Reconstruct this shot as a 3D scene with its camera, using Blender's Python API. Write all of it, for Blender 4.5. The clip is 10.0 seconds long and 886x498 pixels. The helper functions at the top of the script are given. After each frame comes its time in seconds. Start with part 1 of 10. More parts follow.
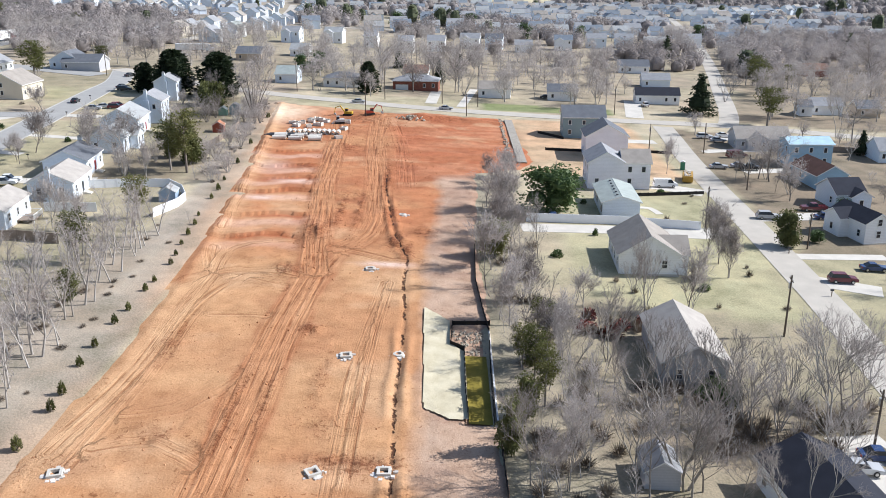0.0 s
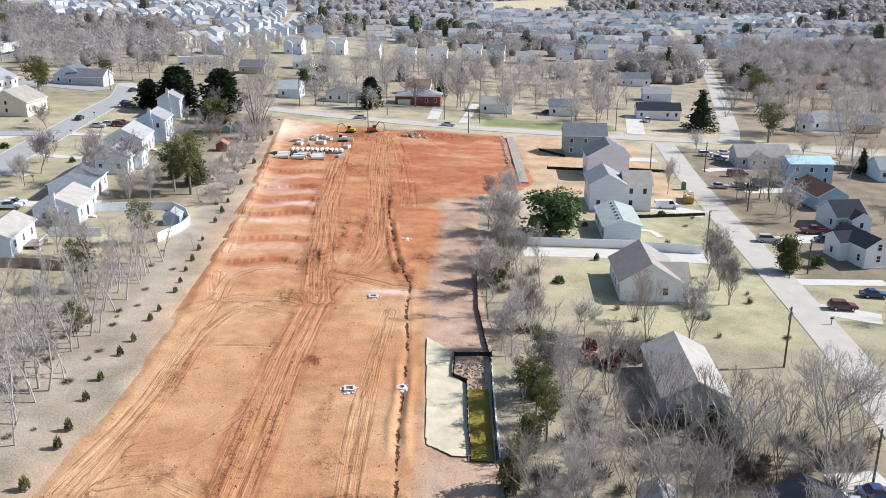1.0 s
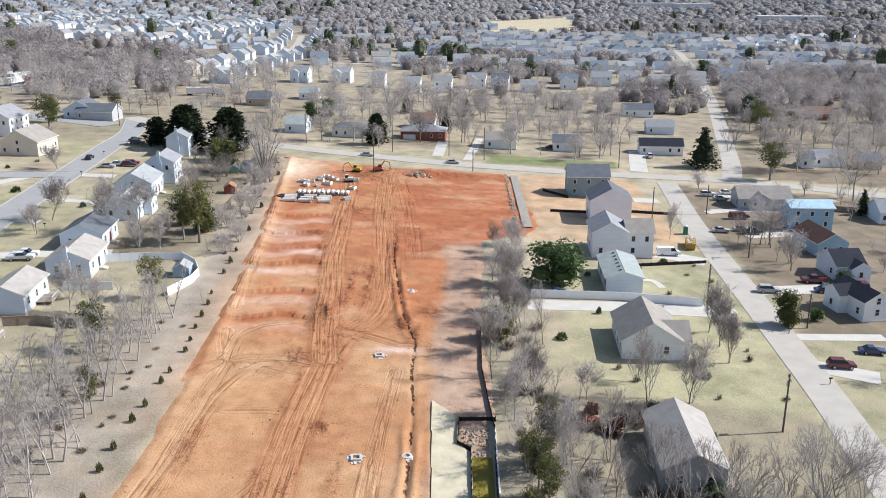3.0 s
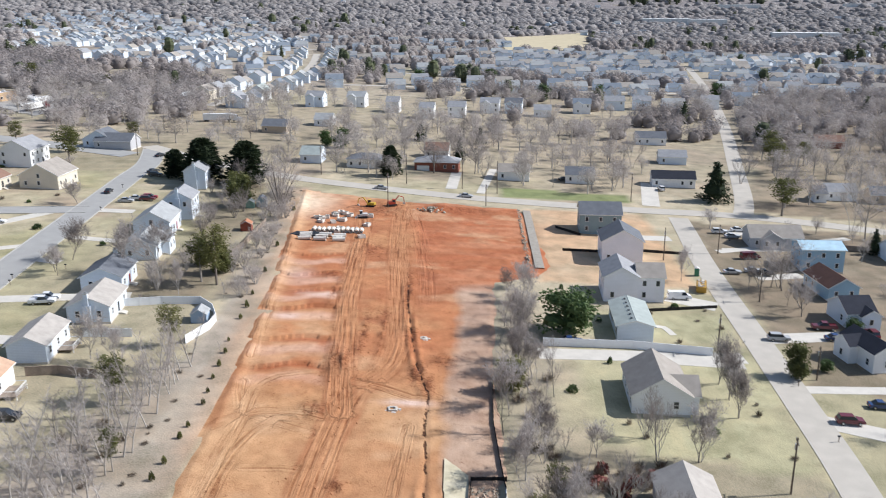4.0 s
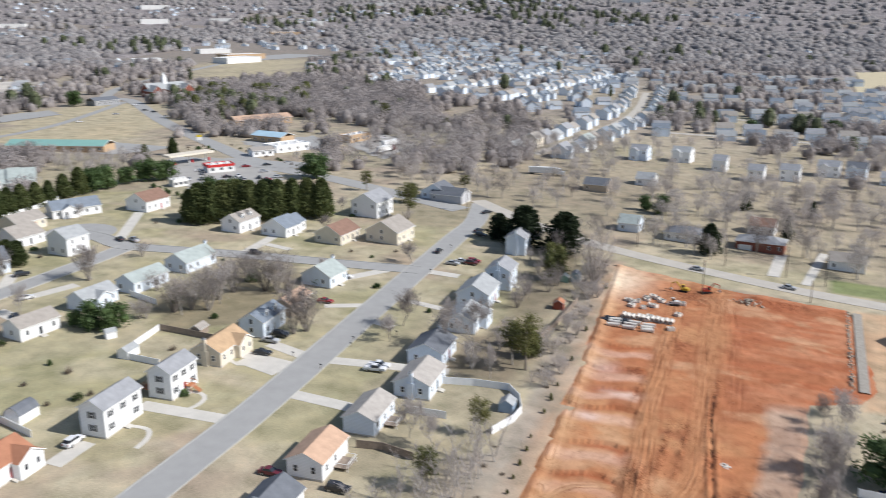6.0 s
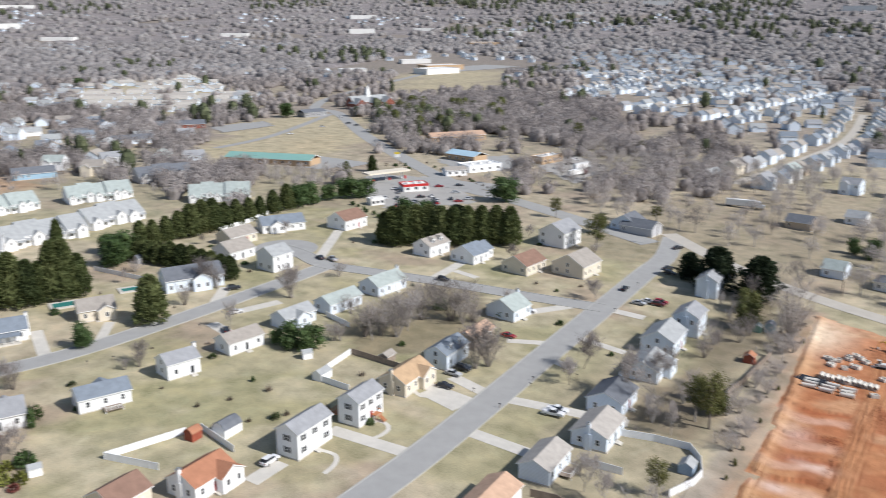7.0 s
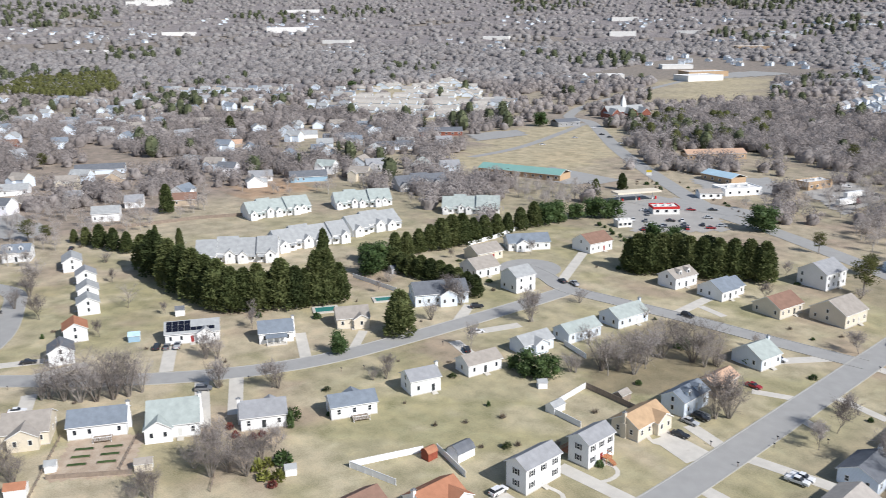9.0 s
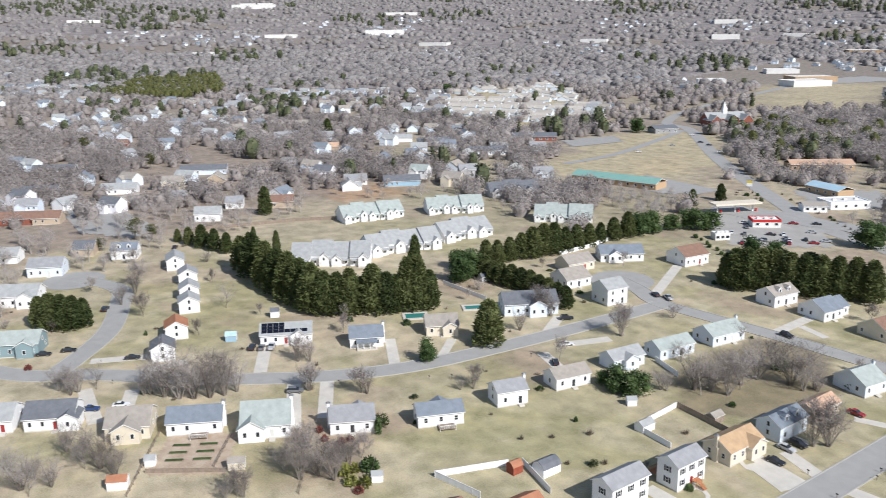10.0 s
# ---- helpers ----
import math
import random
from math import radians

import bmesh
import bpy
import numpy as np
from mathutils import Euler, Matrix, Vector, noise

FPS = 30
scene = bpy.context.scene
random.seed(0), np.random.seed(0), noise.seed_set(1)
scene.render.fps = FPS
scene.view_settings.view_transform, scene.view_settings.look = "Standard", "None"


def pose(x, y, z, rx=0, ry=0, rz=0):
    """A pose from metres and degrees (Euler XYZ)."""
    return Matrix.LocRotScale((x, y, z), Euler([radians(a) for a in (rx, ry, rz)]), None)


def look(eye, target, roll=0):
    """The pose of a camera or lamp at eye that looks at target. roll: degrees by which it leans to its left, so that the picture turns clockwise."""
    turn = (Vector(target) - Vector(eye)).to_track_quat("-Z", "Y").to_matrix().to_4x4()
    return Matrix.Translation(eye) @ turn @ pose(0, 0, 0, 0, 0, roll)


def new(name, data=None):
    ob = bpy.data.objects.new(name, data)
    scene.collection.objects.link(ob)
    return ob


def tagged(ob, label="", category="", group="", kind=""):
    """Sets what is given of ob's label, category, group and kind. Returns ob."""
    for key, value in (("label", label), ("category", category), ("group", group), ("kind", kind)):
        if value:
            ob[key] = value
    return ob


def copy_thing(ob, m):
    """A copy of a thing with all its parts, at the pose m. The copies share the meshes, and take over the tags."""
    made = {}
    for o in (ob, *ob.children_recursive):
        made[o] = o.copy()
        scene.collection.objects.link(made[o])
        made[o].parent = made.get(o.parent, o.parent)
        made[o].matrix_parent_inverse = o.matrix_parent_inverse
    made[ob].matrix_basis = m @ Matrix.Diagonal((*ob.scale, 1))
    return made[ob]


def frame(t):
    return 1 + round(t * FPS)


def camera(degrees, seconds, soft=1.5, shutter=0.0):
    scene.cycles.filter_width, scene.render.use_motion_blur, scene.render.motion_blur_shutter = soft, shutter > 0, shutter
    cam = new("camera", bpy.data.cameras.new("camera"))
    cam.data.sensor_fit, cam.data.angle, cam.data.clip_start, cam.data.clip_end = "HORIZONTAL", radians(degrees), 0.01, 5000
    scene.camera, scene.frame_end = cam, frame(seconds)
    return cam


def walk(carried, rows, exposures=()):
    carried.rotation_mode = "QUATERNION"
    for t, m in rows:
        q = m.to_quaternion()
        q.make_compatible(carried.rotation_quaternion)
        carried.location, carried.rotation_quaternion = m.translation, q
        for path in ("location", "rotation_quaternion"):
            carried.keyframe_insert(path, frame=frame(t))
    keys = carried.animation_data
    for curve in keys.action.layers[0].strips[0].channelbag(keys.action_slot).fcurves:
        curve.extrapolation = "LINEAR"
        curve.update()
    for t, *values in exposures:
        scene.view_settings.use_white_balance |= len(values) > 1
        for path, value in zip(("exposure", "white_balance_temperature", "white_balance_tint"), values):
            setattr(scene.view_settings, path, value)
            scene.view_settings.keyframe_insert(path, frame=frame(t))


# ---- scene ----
# ---- camera and its way ----
cam = camera(54.54, 10.0, 0.85, 0.45)
PATH = [
    (0, 0.0, 0.0, 48.0, 0.0, -18.44, -0.08),
    (0.5, -0.06, 0.2, 50.02, 0.06, -18.3, -0.1),
    (1, -0.1, 0.22, 52.09, 0.12, -18.18, -0.1),
    (1.5, -0.15, 0.37, 53.93, 0.19, -17.99, -0.11),
    (2, -0.04, 0.22, 55.91, 0.31, -17.76, -0.13),
    (2.5, -0.08, 0.03, 57.89, 0.38, -17.54, -0.15),
    (2.7, -0.1, -0.0, 58.75, 0.41, -17.46, -0.15),
    (3.8, -0.19, -0.2, 66.9, 0.78, -16.8, -0.08),
    (4, -0.21, -0.24, 68.7, 1.32, -16.65, -0.06),
    (4.5, -0.29, -0.13, 73.73, 5.16, -16.29, -0.12),
    (5, -0.28, -0.43, 78.78, 9.67, -15.97, -0.17),
    (5.5, -0.16, -0.93, 83.91, 15.86, -15.71, -0.25),
    (5.7, -0.2, -0.92, 85.83, 18.6, -15.61, -0.27),
    (6.8, -0.41, -0.84, 96.36, 32.9, -15.05, -0.36),
    (7, -0.45, -0.83, 98.28, 35.43, -15.0, -0.37),
    (7.3, -0.45, -0.77, 101.06, 40.31, -15.0, -0.45),
    (7.5, -0.46, -0.72, 102.91, 43.84, -14.98, -0.5),
    (8, -0.11, -0.87, 104.92, 47.2, -15.01, -0.56),
    (8.5, -0.14, -0.59, 106.38, 49.48, -14.97, -0.59),
    (9, -0.34, -0.19, 107.84, 52.21, -14.92, -0.68),
    (9.5, -0.44, 0.04, 109.19, 55.41, -14.82, -0.72),
    (10, -0.72, 0.03, 110.41, 58.45, -14.74, -0.73),
]
walk(cam, [(t, pose(x, y, z, 90 + pitch, 0, yaw) @ pose(0, 0, 0, 0, 0, roll)) for t, x, y, z, yaw, pitch, roll in PATH], exposures=[(0.0, 0.35, 6180, 10), (2.5, 0.30, 6200, 10), (4.5, 0.15, 6250, 10), (7.0, -0.01, 6350, 10), (10.0, 0.01, 6350, 10)])

# ---- sky and sun ----
SUN_AZ, SUN_EL = radians(11), radians(38)
sky = bpy.data.worlds.new("sky")
scene.world = sky
sky.use_nodes = True
sky_tex = sky.node_tree.nodes.new("ShaderNodeTexSky")
sky_tex.sky_type, sky_tex.sun_disc = "NISHITA", False
sky_tex.sun_elevation, sky_tex.sun_rotation = SUN_EL, radians(90) - SUN_AZ
sky.node_tree.links.new(sky_tex.outputs[0], sky.node_tree.nodes["Background"].inputs[0])
sky.node_tree.nodes["Background"].inputs[1].default_value = 0.104
sun = new("sun", bpy.data.lights.new("sun", "SUN"))
sun.data.energy, sun.data.angle, sun.data.color = 5.0, radians(0.5), (1.0, 0.97, 0.93)
sun.matrix_basis = look((300 * math.cos(SUN_AZ) * math.cos(SUN_EL), 300 * math.sin(SUN_AZ) * math.cos(SUN_EL), 300 * math.sin(SUN_EL)), (0, 0, 0))


# ---- the lie of the land ----
def lie(x, y):
    """Height of the ground, rising gently to the west."""
    a, b = 1.5 * np.tanh(np.asarray(x, float) / 250), 2 * np.tanh((np.asarray(y, float) - 150) / 300)
    far = np.clip((np.hypot(x, y) - 1300) / 3600, 0, 1)
    return -8.505 * a + 2.488 * b + 1.029 * a * a + 0.611 * a * b - 0.996 * b * b + 250 * far * far * (3 - 2 * far)


def gz(x, y):
    return float(lie(x, y))


# ---- materials ----
def material(name, colors, scale=1.0, rough=0.85, bump=0.3, fine=8.0, metal=0.0, island=0.0, obj=0.0, attr=False, spec=0.3, coarse=0.5, bump_dist=0.05, waves=None, streak=None, through_=0.0):
    """Colour between two or three tones by noise at two scales, with grain and relief; optional board or row lines."""
    m = bpy.data.materials.new(name)
    m.use_nodes = True
    nt = m.node_tree
    N, L = nt.nodes, nt.links
    b = N["Principled BSDF"]
    b.inputs["Roughness"].default_value, b.inputs["Metallic"].default_value = rough, metal
    b.inputs["Specular IOR Level"].default_value = spec
    geo = N.new("ShaderNodeNewGeometry")
    n1, n2 = N.new("ShaderNodeTexNoise"), N.new("ShaderNodeTexNoise")
    n1.inputs["Scale"].default_value, n2.inputs["Scale"].default_value = scale * coarse, scale * fine
    n1.inputs["Detail"].default_value, n2.inputs["Detail"].default_value = 6, 4
    for n in (n1, n2):
        L.new(geo.outputs["Position"], n.inputs["Vector"])
    mix = N.new("ShaderNodeMath")
    mix.operation = "MULTIPLY_ADD"
    L.new(n2.outputs[0], mix.inputs[0])
    mix.inputs[1].default_value = 0.45
    half = N.new("ShaderNodeMath")
    half.operation = "MULTIPLY"
    L.new(n1.outputs[0], half.inputs[0])
    half.inputs[1].default_value = 0.6
    L.new(half.outputs[0], mix.inputs[2])
    fac = mix.outputs[0]
    if island or obj:
        info = N.new("ShaderNodeObjectInfo") if obj else geo
        add = N.new("ShaderNodeMath")
        add.operation = "MULTIPLY_ADD"
        L.new(info.outputs["Random"] if obj else geo.outputs["Random Per Island"], add.inputs[0])
        add.inputs[1].default_value = obj or island
        shift = N.new("ShaderNodeMath")
        shift.operation = "SUBTRACT"
        L.new(fac, shift.inputs[0])
        shift.inputs[1].default_value = (obj or island) / 2
        L.new(shift.outputs[0], add.inputs[2])
        fac = add.outputs[0]
    ramp = N.new("ShaderNodeValToRGB")
    el = ramp.color_ramp.elements
    el[0].position, el[1].position = 0.3, 0.72
    el[0].color, el[1].color = (*colors[0], 1), (*colors[-1], 1)
    if len(colors) == 3:
        e = el.new(0.52)
        e.color = (*colors[1], 1)
    L.new(fac, ramp.inputs[0])
    col = ramp.outputs[0]
    if attr:
        at = N.new("ShaderNodeAttribute")
        at.attribute_name = "tone"
        mul = N.new("ShaderNodeMix")
        mul.data_type, mul.blend_type = "RGBA", "MULTIPLY"
        mul.inputs[0].default_value = 1
        L.new(at.outputs["Color"], mul.inputs[6])
        L.new(col, mul.inputs[7])
        col = mul.outputs[2]
    if waves:
        w = N.new("ShaderNodeTexWave")
        w.wave_type, w.bands_direction, w.wave_profile = "BANDS", waves[0], "SAW"
        w.inputs["Scale"].default_value = waves[1]
        w.inputs["Distortion"].default_value = waves[2] if len(waves) > 2 else 0
        tc = N.new("ShaderNodeTexCoord")
        L.new(tc.outputs["Object"], w.inputs["Vector"])
        dk = N.new("ShaderNodeMix")
        dk.data_type, dk.blend_type = "RGBA", "MULTIPLY"
        dk.inputs[0].default_value = 0.12
        L.new(col, dk.inputs[6])
        L.new(w.outputs[0], dk.inputs[7])
        col = dk.outputs[2]
    if streak:
        mp = N.new("ShaderNodeMapping")
        mp.inputs["Scale"].default_value = streak[:3]
        L.new(geo.outputs["Position"], mp.inputs["Vector"])
        n3 = N.new("ShaderNodeTexNoise")
        n3.inputs["Scale"].default_value, n3.inputs["Detail"].default_value, n3.inputs["Distortion"].default_value = 1.0, 5, 0.6
        L.new(mp.outputs[0], n3.inputs["Vector"])
        r3 = N.new("ShaderNodeValToRGB")
        r3.color_ramp.elements[0].position, r3.color_ramp.elements[1].position = 0.40, 0.66
        r3.color_ramp.elements[0].color, r3.color_ramp.elements[1].color = (0.92, 0.9, 0.88, 1), (1.12, 1.13, 1.15, 1)
        for at_, k_ in ((0.46, 0.98), (0.50, 0.86), (0.54, 1.02)):
            e3 = r3.color_ramp.elements.new(at_)
            e3.color = (k_, k_ * 0.95, k_ * 0.92, 1)
        L.new(n3.outputs[0], r3.inputs[0])
        sm = N.new("ShaderNodeMix")
        sm.data_type, sm.blend_type = "RGBA", "MULTIPLY"
        sm.inputs[0].default_value = streak[3] if len(streak) > 3 else 0.5
        L.new(col, sm.inputs[6])
        L.new(r3.outputs[0], sm.inputs[7])
        col = sm.outputs[2]
    L.new(col, b.inputs["Base Color"])
    if through_:
        tl, both = N.new("ShaderNodeBsdfTranslucent"), N.new("ShaderNodeMixShader")
        both.inputs[0].default_value = through_
        L.new(col, tl.inputs[0])
        L.new(b.outputs[0], both.inputs[1])
        L.new(tl.outputs[0], both.inputs[2])
        L.new(both.outputs[0], N["Material Output"].inputs[0])
    if bump:
        bp = N.new("ShaderNodeBump")
        bp.inputs["Strength"].default_value, bp.inputs["Distance"].default_value = bump, bump_dist
        L.new(w.outputs[0] if waves else n2.outputs[0], bp.inputs["Height"])
        L.new(bp.outputs[0], b.inputs["Normal"])
    return m


def shade(c, k):
    return tuple(min(1, v * k) for v in c)


def tones(c, s=0.16):
    return [shade(c, 1 - s), c, shade(c, 1 + s)]


MAT = {}


def mat(name, *a, **k):
    if name not in MAT:
        MAT[name] = material(name, *a, **k)
    return MAT[name]


GROUND = material("dry_grass_ground", [(0.50, 0.53, 0.45), (0.92, 0.92, 0.91), (1.26, 1.20, 1.14)], 0.5, 0.95, 0.8, 7, attr=True, coarse=0.35, bump_dist=0.1, streak=(0.16, 0.13, 0.1, 0.35))
SOIL = material("red_clay_soil", [(0.70, 0.63, 0.57), (1.0, 1.0, 1.0), (1.16, 1.19, 1.23)], 0.7, 0.95, 0.9, 6, attr=True, coarse=0.5, bump_dist=0.05, streak=(0.9, 0.35, 0.5, 0.28))
ASPHALT = material("worn_asphalt", tones((0.335, 0.33, 0.32), 0.1), 0.6, 0.9, 0.2, 20)
PALE_ROAD = material("pale_worn_road", tones((0.455, 0.42, 0.37), 0.12), 0.6, 0.9, 0.2, 20)
KERB = material("weathered_kerb", tones((0.40, 0.39, 0.37), 0.12), 0.8, 0.9, 0.2, 12)
CONCRETE = material("concrete", tones((0.55, 0.52, 0.47), 0.14), 0.8, 0.9, 0.2, 12)
BARK = material("grey_bark", [(0.17, 0.145, 0.125), (0.33, 0.30, 0.27)], 2.0, 0.95, 0.4, 6, obj=0.5)
PALE_BARK = material("pale_grey_bark", [(0.24, 0.215, 0.19), (0.36, 0.33, 0.30), (0.46, 0.43, 0.40)], 2.0, 0.95, 0.4, 6, obj=0.3)
TWIG = material("bare_twigs", [(0.23, 0.20, 0.187), (0.35, 0.312, 0.294), (0.49, 0.445, 0.422)], 0.5, 0.95, 0, 6, obj=0.6, through_=0.35)
FAR_TWIG = material("far_bare_twigs", [(0.235, 0.207, 0.198), (0.335, 0.30, 0.288), (0.45, 0.41, 0.395)], 0.03, 0.95, 0, 9, island=0.2, through_=0.3)
PINE = material("pine_needles", [(0.078, 0.088, 0.033), (0.145, 0.152, 0.054), (0.22, 0.215, 0.084)], 1.2, 0.8, 0, 5, obj=0.25, through_=0.35)
# twigs of the farthest woods, base colour greyed to stand for haze
HAZED_TWIG = material("haze_greyed_twigs", [(0.27, 0.25, 0.247), (0.345, 0.323, 0.32), (0.43, 0.408, 0.405)], 0.03, 0.95, 0, 9, island=0.25, through_=0.35)
FAR_PINE = material("far_evergreen_needles", [(0.045, 0.055, 0.03), (0.08, 0.094, 0.05), (0.125, 0.138, 0.075)], 0.3, 0.85, 0, 5, island=0.4)
SPRUCE = material("dark_conifer_needles", [(0.014, 0.026, 0.013), (0.03, 0.045, 0.02), (0.055, 0.075, 0.034)], 1.2, 0.8, 0, 5, obj=0.25, through_=0.25)
HOLLY = material("broad_evergreen_leaves", [(0.038, 0.068, 0.024), (0.075, 0.122, 0.042), (0.125, 0.175, 0.066)], 1.2, 0.6, 0, 5, obj=0.2, through_=0.3)
SHRUB = material("brown_shrub_twigs", [(0.09, 0.07, 0.05), (0.16, 0.12, 0.085), (0.24, 0.19, 0.14)], 1.2, 0.9, 0, 5, obj=0.5)
GLASS = bpy.data.materials.new("window_glass")
GLASS.use_nodes = True
gb = GLASS.node_tree.nodes["Principled BSDF"]
gb.inputs["Base Color"].default_value, gb.inputs["Roughness"].default_value = (0.03, 0.035, 0.045, 1), 0.08
WHITE = material("white_paint", tones((0.78, 0.78, 0.77), 0.06), 1.0, 0.5, 0.05)
VINYL = material("white_vinyl_fence", tones((0.80, 0.81, 0.83), 0.05), 1.0, 0.4, 0.05)
GREYWOOD = material("weathered_wood", tones((0.26, 0.21, 0.17), 0.3), 2.0, 0.9, 0.4)
REDWOOD = material("red_stained_wood", tones((0.28, 0.075, 0.045), 0.25), 2.0, 0.85, 0.3)
POLE = material("treated_pole_wood", tones((0.12, 0.095, 0.075), 0.25), 3.0, 0.9, 0.4)
BLACK = material("black_silt_cloth", tones((0.022, 0.02, 0.019), 0.3), 2.0, 0.8, 0.2)
STEEL = material("galvanised_steel", tones((0.5, 0.5, 0.5), 0.15), 2.0, 0.45, 0.1, metal=0.8)
RUBBER = material("black_rubber", tones((0.025, 0.025, 0.025), 0.2), 3.0, 0.8, 0.1)
SHUTTER = material("dark_shutter_paint", tones((0.03, 0.032, 0.04), 0.2), 2.0, 0.5, 0.1)
CYPRESS = material("cypress_foliage", [(0.05, 0.07, 0.026), (0.10, 0.125, 0.045), (0.175, 0.195, 0.078)], 0.8, 0.8, 0, 5, obj=0.35, through_=0.35)
BRICKS = material("red_brick", tones((0.27, 0.10, 0.07), 0.25), 3.0, 0.9, 0.3, waves=("Z", 2.2))
STRAW = material("straw_blanket", [(0.42, 0.36, 0.24), (0.56, 0.50, 0.355), (0.66, 0.60, 0.46)], 0.9, 0.95, 0.5, 10)
ROCKS = material("pale_riprap_stone", tones((0.42, 0.37, 0.30), 0.3), 1.5, 0.9, 0.4, island=0.5)
GREENGRASS = material("green_mat_grass", [(0.16, 0.13, 0.02), (0.24, 0.19, 0.03), (0.30, 0.24, 0.05)], 1.0, 0.9, 0.4, 6)

WALLS = {"white": (0.86, 0.865, 0.88), "lavender": (0.88, 0.87, 0.92), "cream": (0.70, 0.63, 0.52), "blue": (0.36, 0.46, 0.58), "teal": (0.24, 0.33, 0.36), "skyblue": (0.33, 0.49, 0.62),
         "grey": (0.48, 0.48, 0.50), "tan": (0.52, 0.42, 0.32), "greyblue": (0.70, 0.77, 0.86), "darkred": (0.25, 0.09, 0.06), "green": (0.20, 0.33, 0.27)}
ROOFS = {"grey": (0.30, 0.305, 0.32), "light": (0.35, 0.36, 0.365), "palegreen": (0.36, 0.40, 0.385), "dark": (0.034, 0.037, 0.05), "brown": (0.24, 0.15, 0.115), "tan": (0.46, 0.32, 0.20),
         "terracotta": (0.38, 0.18, 0.11), "taupe": (0.33, 0.30, 0.27), "bluegrey": (0.20, 0.23, 0.27), "skyblue": (0.42, 0.58, 0.68), "slate": (0.15, 0.16, 0.18), "peach": (0.52, 0.35, 0.25), "darkbrown": (0.13, 0.075, 0.062), "dusty": (0.40, 0.37, 0.34), "sand": (0.47, 0.44, 0.40)}
WALL_WORDS = {"white": "white-sided", "lavender": "pale lavender-white sided", "cream": "cream-sided", "blue": "blue-sided", "teal": "grey-teal sided", "skyblue": "sky-blue sided", "grey": "grey-sided",
              "tan": "tan-sided", "greyblue": "pale blue-grey sided", "darkred": "dark red brick", "green": "green-sided"}
ROOF_WORDS = {"darkbrown": "dark brown", "light": "light grey", "palegreen": "pale green-grey", "skyblue": "pale blue metal", "bluegrey": "blue-grey"}


def wall_mat(k):
    if k == "darkred":
        return BRICKS
    return mat("siding_" + k, tones(WALLS[k], 0.07), 0.6, 0.6, 0.5, 6, waves=("Z", 1.0), bump_dist=0.02)


def roof_mat(k):
    return mat("shingle_" + k, tones(ROOFS[k], 0.2), 1.2, 0.9, 0.6, 9, bump_dist=0.03, spec=0.12)


# ---- mesh building ----
class Mesh:
    """Gathers plain solids into one mesh."""

    def __init__(self):
        self.v, self.f, self.m = [], [], []

    def add(self, v, f, m=0):
        n = len(self.v)
        self.v += [tuple(p) for p in v]
        self.f += [tuple(i + n for i in q) for q in f]
        self.m += [m] * len(f)
        return self

    def box(self, x0, y0, z0, x1, y1, z1, m=0):
        return self.add([(x, y, z) for z in (z0, z1) for y in (y0, y1) for x in (x0, x1)],
                        [(0, 2, 3, 1), (4, 5, 7, 6), (0, 1, 5, 4), (2, 6, 7, 3), (0, 4, 6, 2), (1, 3, 7, 5)], m)

    def prism(self, poly, d0, d1, axis="x", m=0):
        """A polygon (a, b) carried along an axis: for x it lies in y, z; for y in x, z; for z in x, y."""
        put = {"x": lambda a, b, d: (d, a, b), "y": lambda a, b, d: (a, d, b), "z": lambda a, b, d: (a, b, d)}[axis]
        n = len(poly)
        return self.add([put(a, b, d) for d in (d0, d1) for a, b in poly],
                        [tuple(range(n - 1, -1, -1)), tuple(range(n, 2 * n))] + [(i, (i + 1) % n, n + (i + 1) % n, n + i) for i in range(n)], m)

    def tube(self, pts, radii, sides=6, m=0, cap=True):
        """A tapered limb through points."""
        base = len(self.v)
        pts = [Vector(p) for p in pts]
        for i, p in enumerate(pts):
            d = (pts[min(i + 1, len(pts) - 1)] - pts[max(i - 1, 0)]).normalized()
            u = d.orthogonal().normalized() if i == 0 else (u - d * u.dot(d)).normalized()
            w = d.cross(u)
            for k in range(sides):
                a = 2 * math.pi * k / sides
                self.v.append(tuple(p + (u * math.cos(a) + w * math.sin(a)) * radii[i]))
        for i in range(len(pts) - 1):
            for k in range(sides):
                a, b = base + i * sides + k, base + i * sides + (k + 1) % sides
                self.f.append((a, b, b + sides, a + sides))
                self.m.append(m)
        if cap:
            self.f.append(tuple(base + (len(pts) - 1) * sides + k for k in range(sides)))
            self.m.append(m)
        return self

    def spike(self, p, q, r, m=0):
        """A thin three-sided twig from p to a point q."""
        p, q = Vector(p), Vector(q)
        d = (q - p).normalized()
        u = d.orthogonal().normalized() * r
        w = d.cross(u)
        n = len(self.v)
        self.v += [tuple(p + u), tuple(p - u * 0.5 + w * 0.87), tuple(p - u * 0.5 - w * 0.87), tuple(q)]
        self.f += [(n, n + 1, n + 3), (n + 1, n + 2, n + 3), (n + 2, n, n + 3)]
        self.m += [m] * 3
        return self

    def data(self, name, mats, smooth=False):
        me = bpy.data.meshes.new(name)
        me.from_pydata(self.v, [], self.f)
        for q in mats if isinstance(mats, (list, tuple)) else [mats]:
            me.materials.append(q)
        if any(self.m):
            me.polygons.foreach_set("material_index", self.m)
        if smooth:
            me.polygons.foreach_set("use_smooth", [True] * len(self.f))
        me.update()
        return me


def put(name, data, parent=None, m=None, label=""):
    """Links mesh data as an object, under a thing where one is given."""
    ob = new(name, data)
    if parent is not None:
        ob.parent = parent
    if m is not None:
        ob.matrix_basis = m
    return tagged(ob, label)


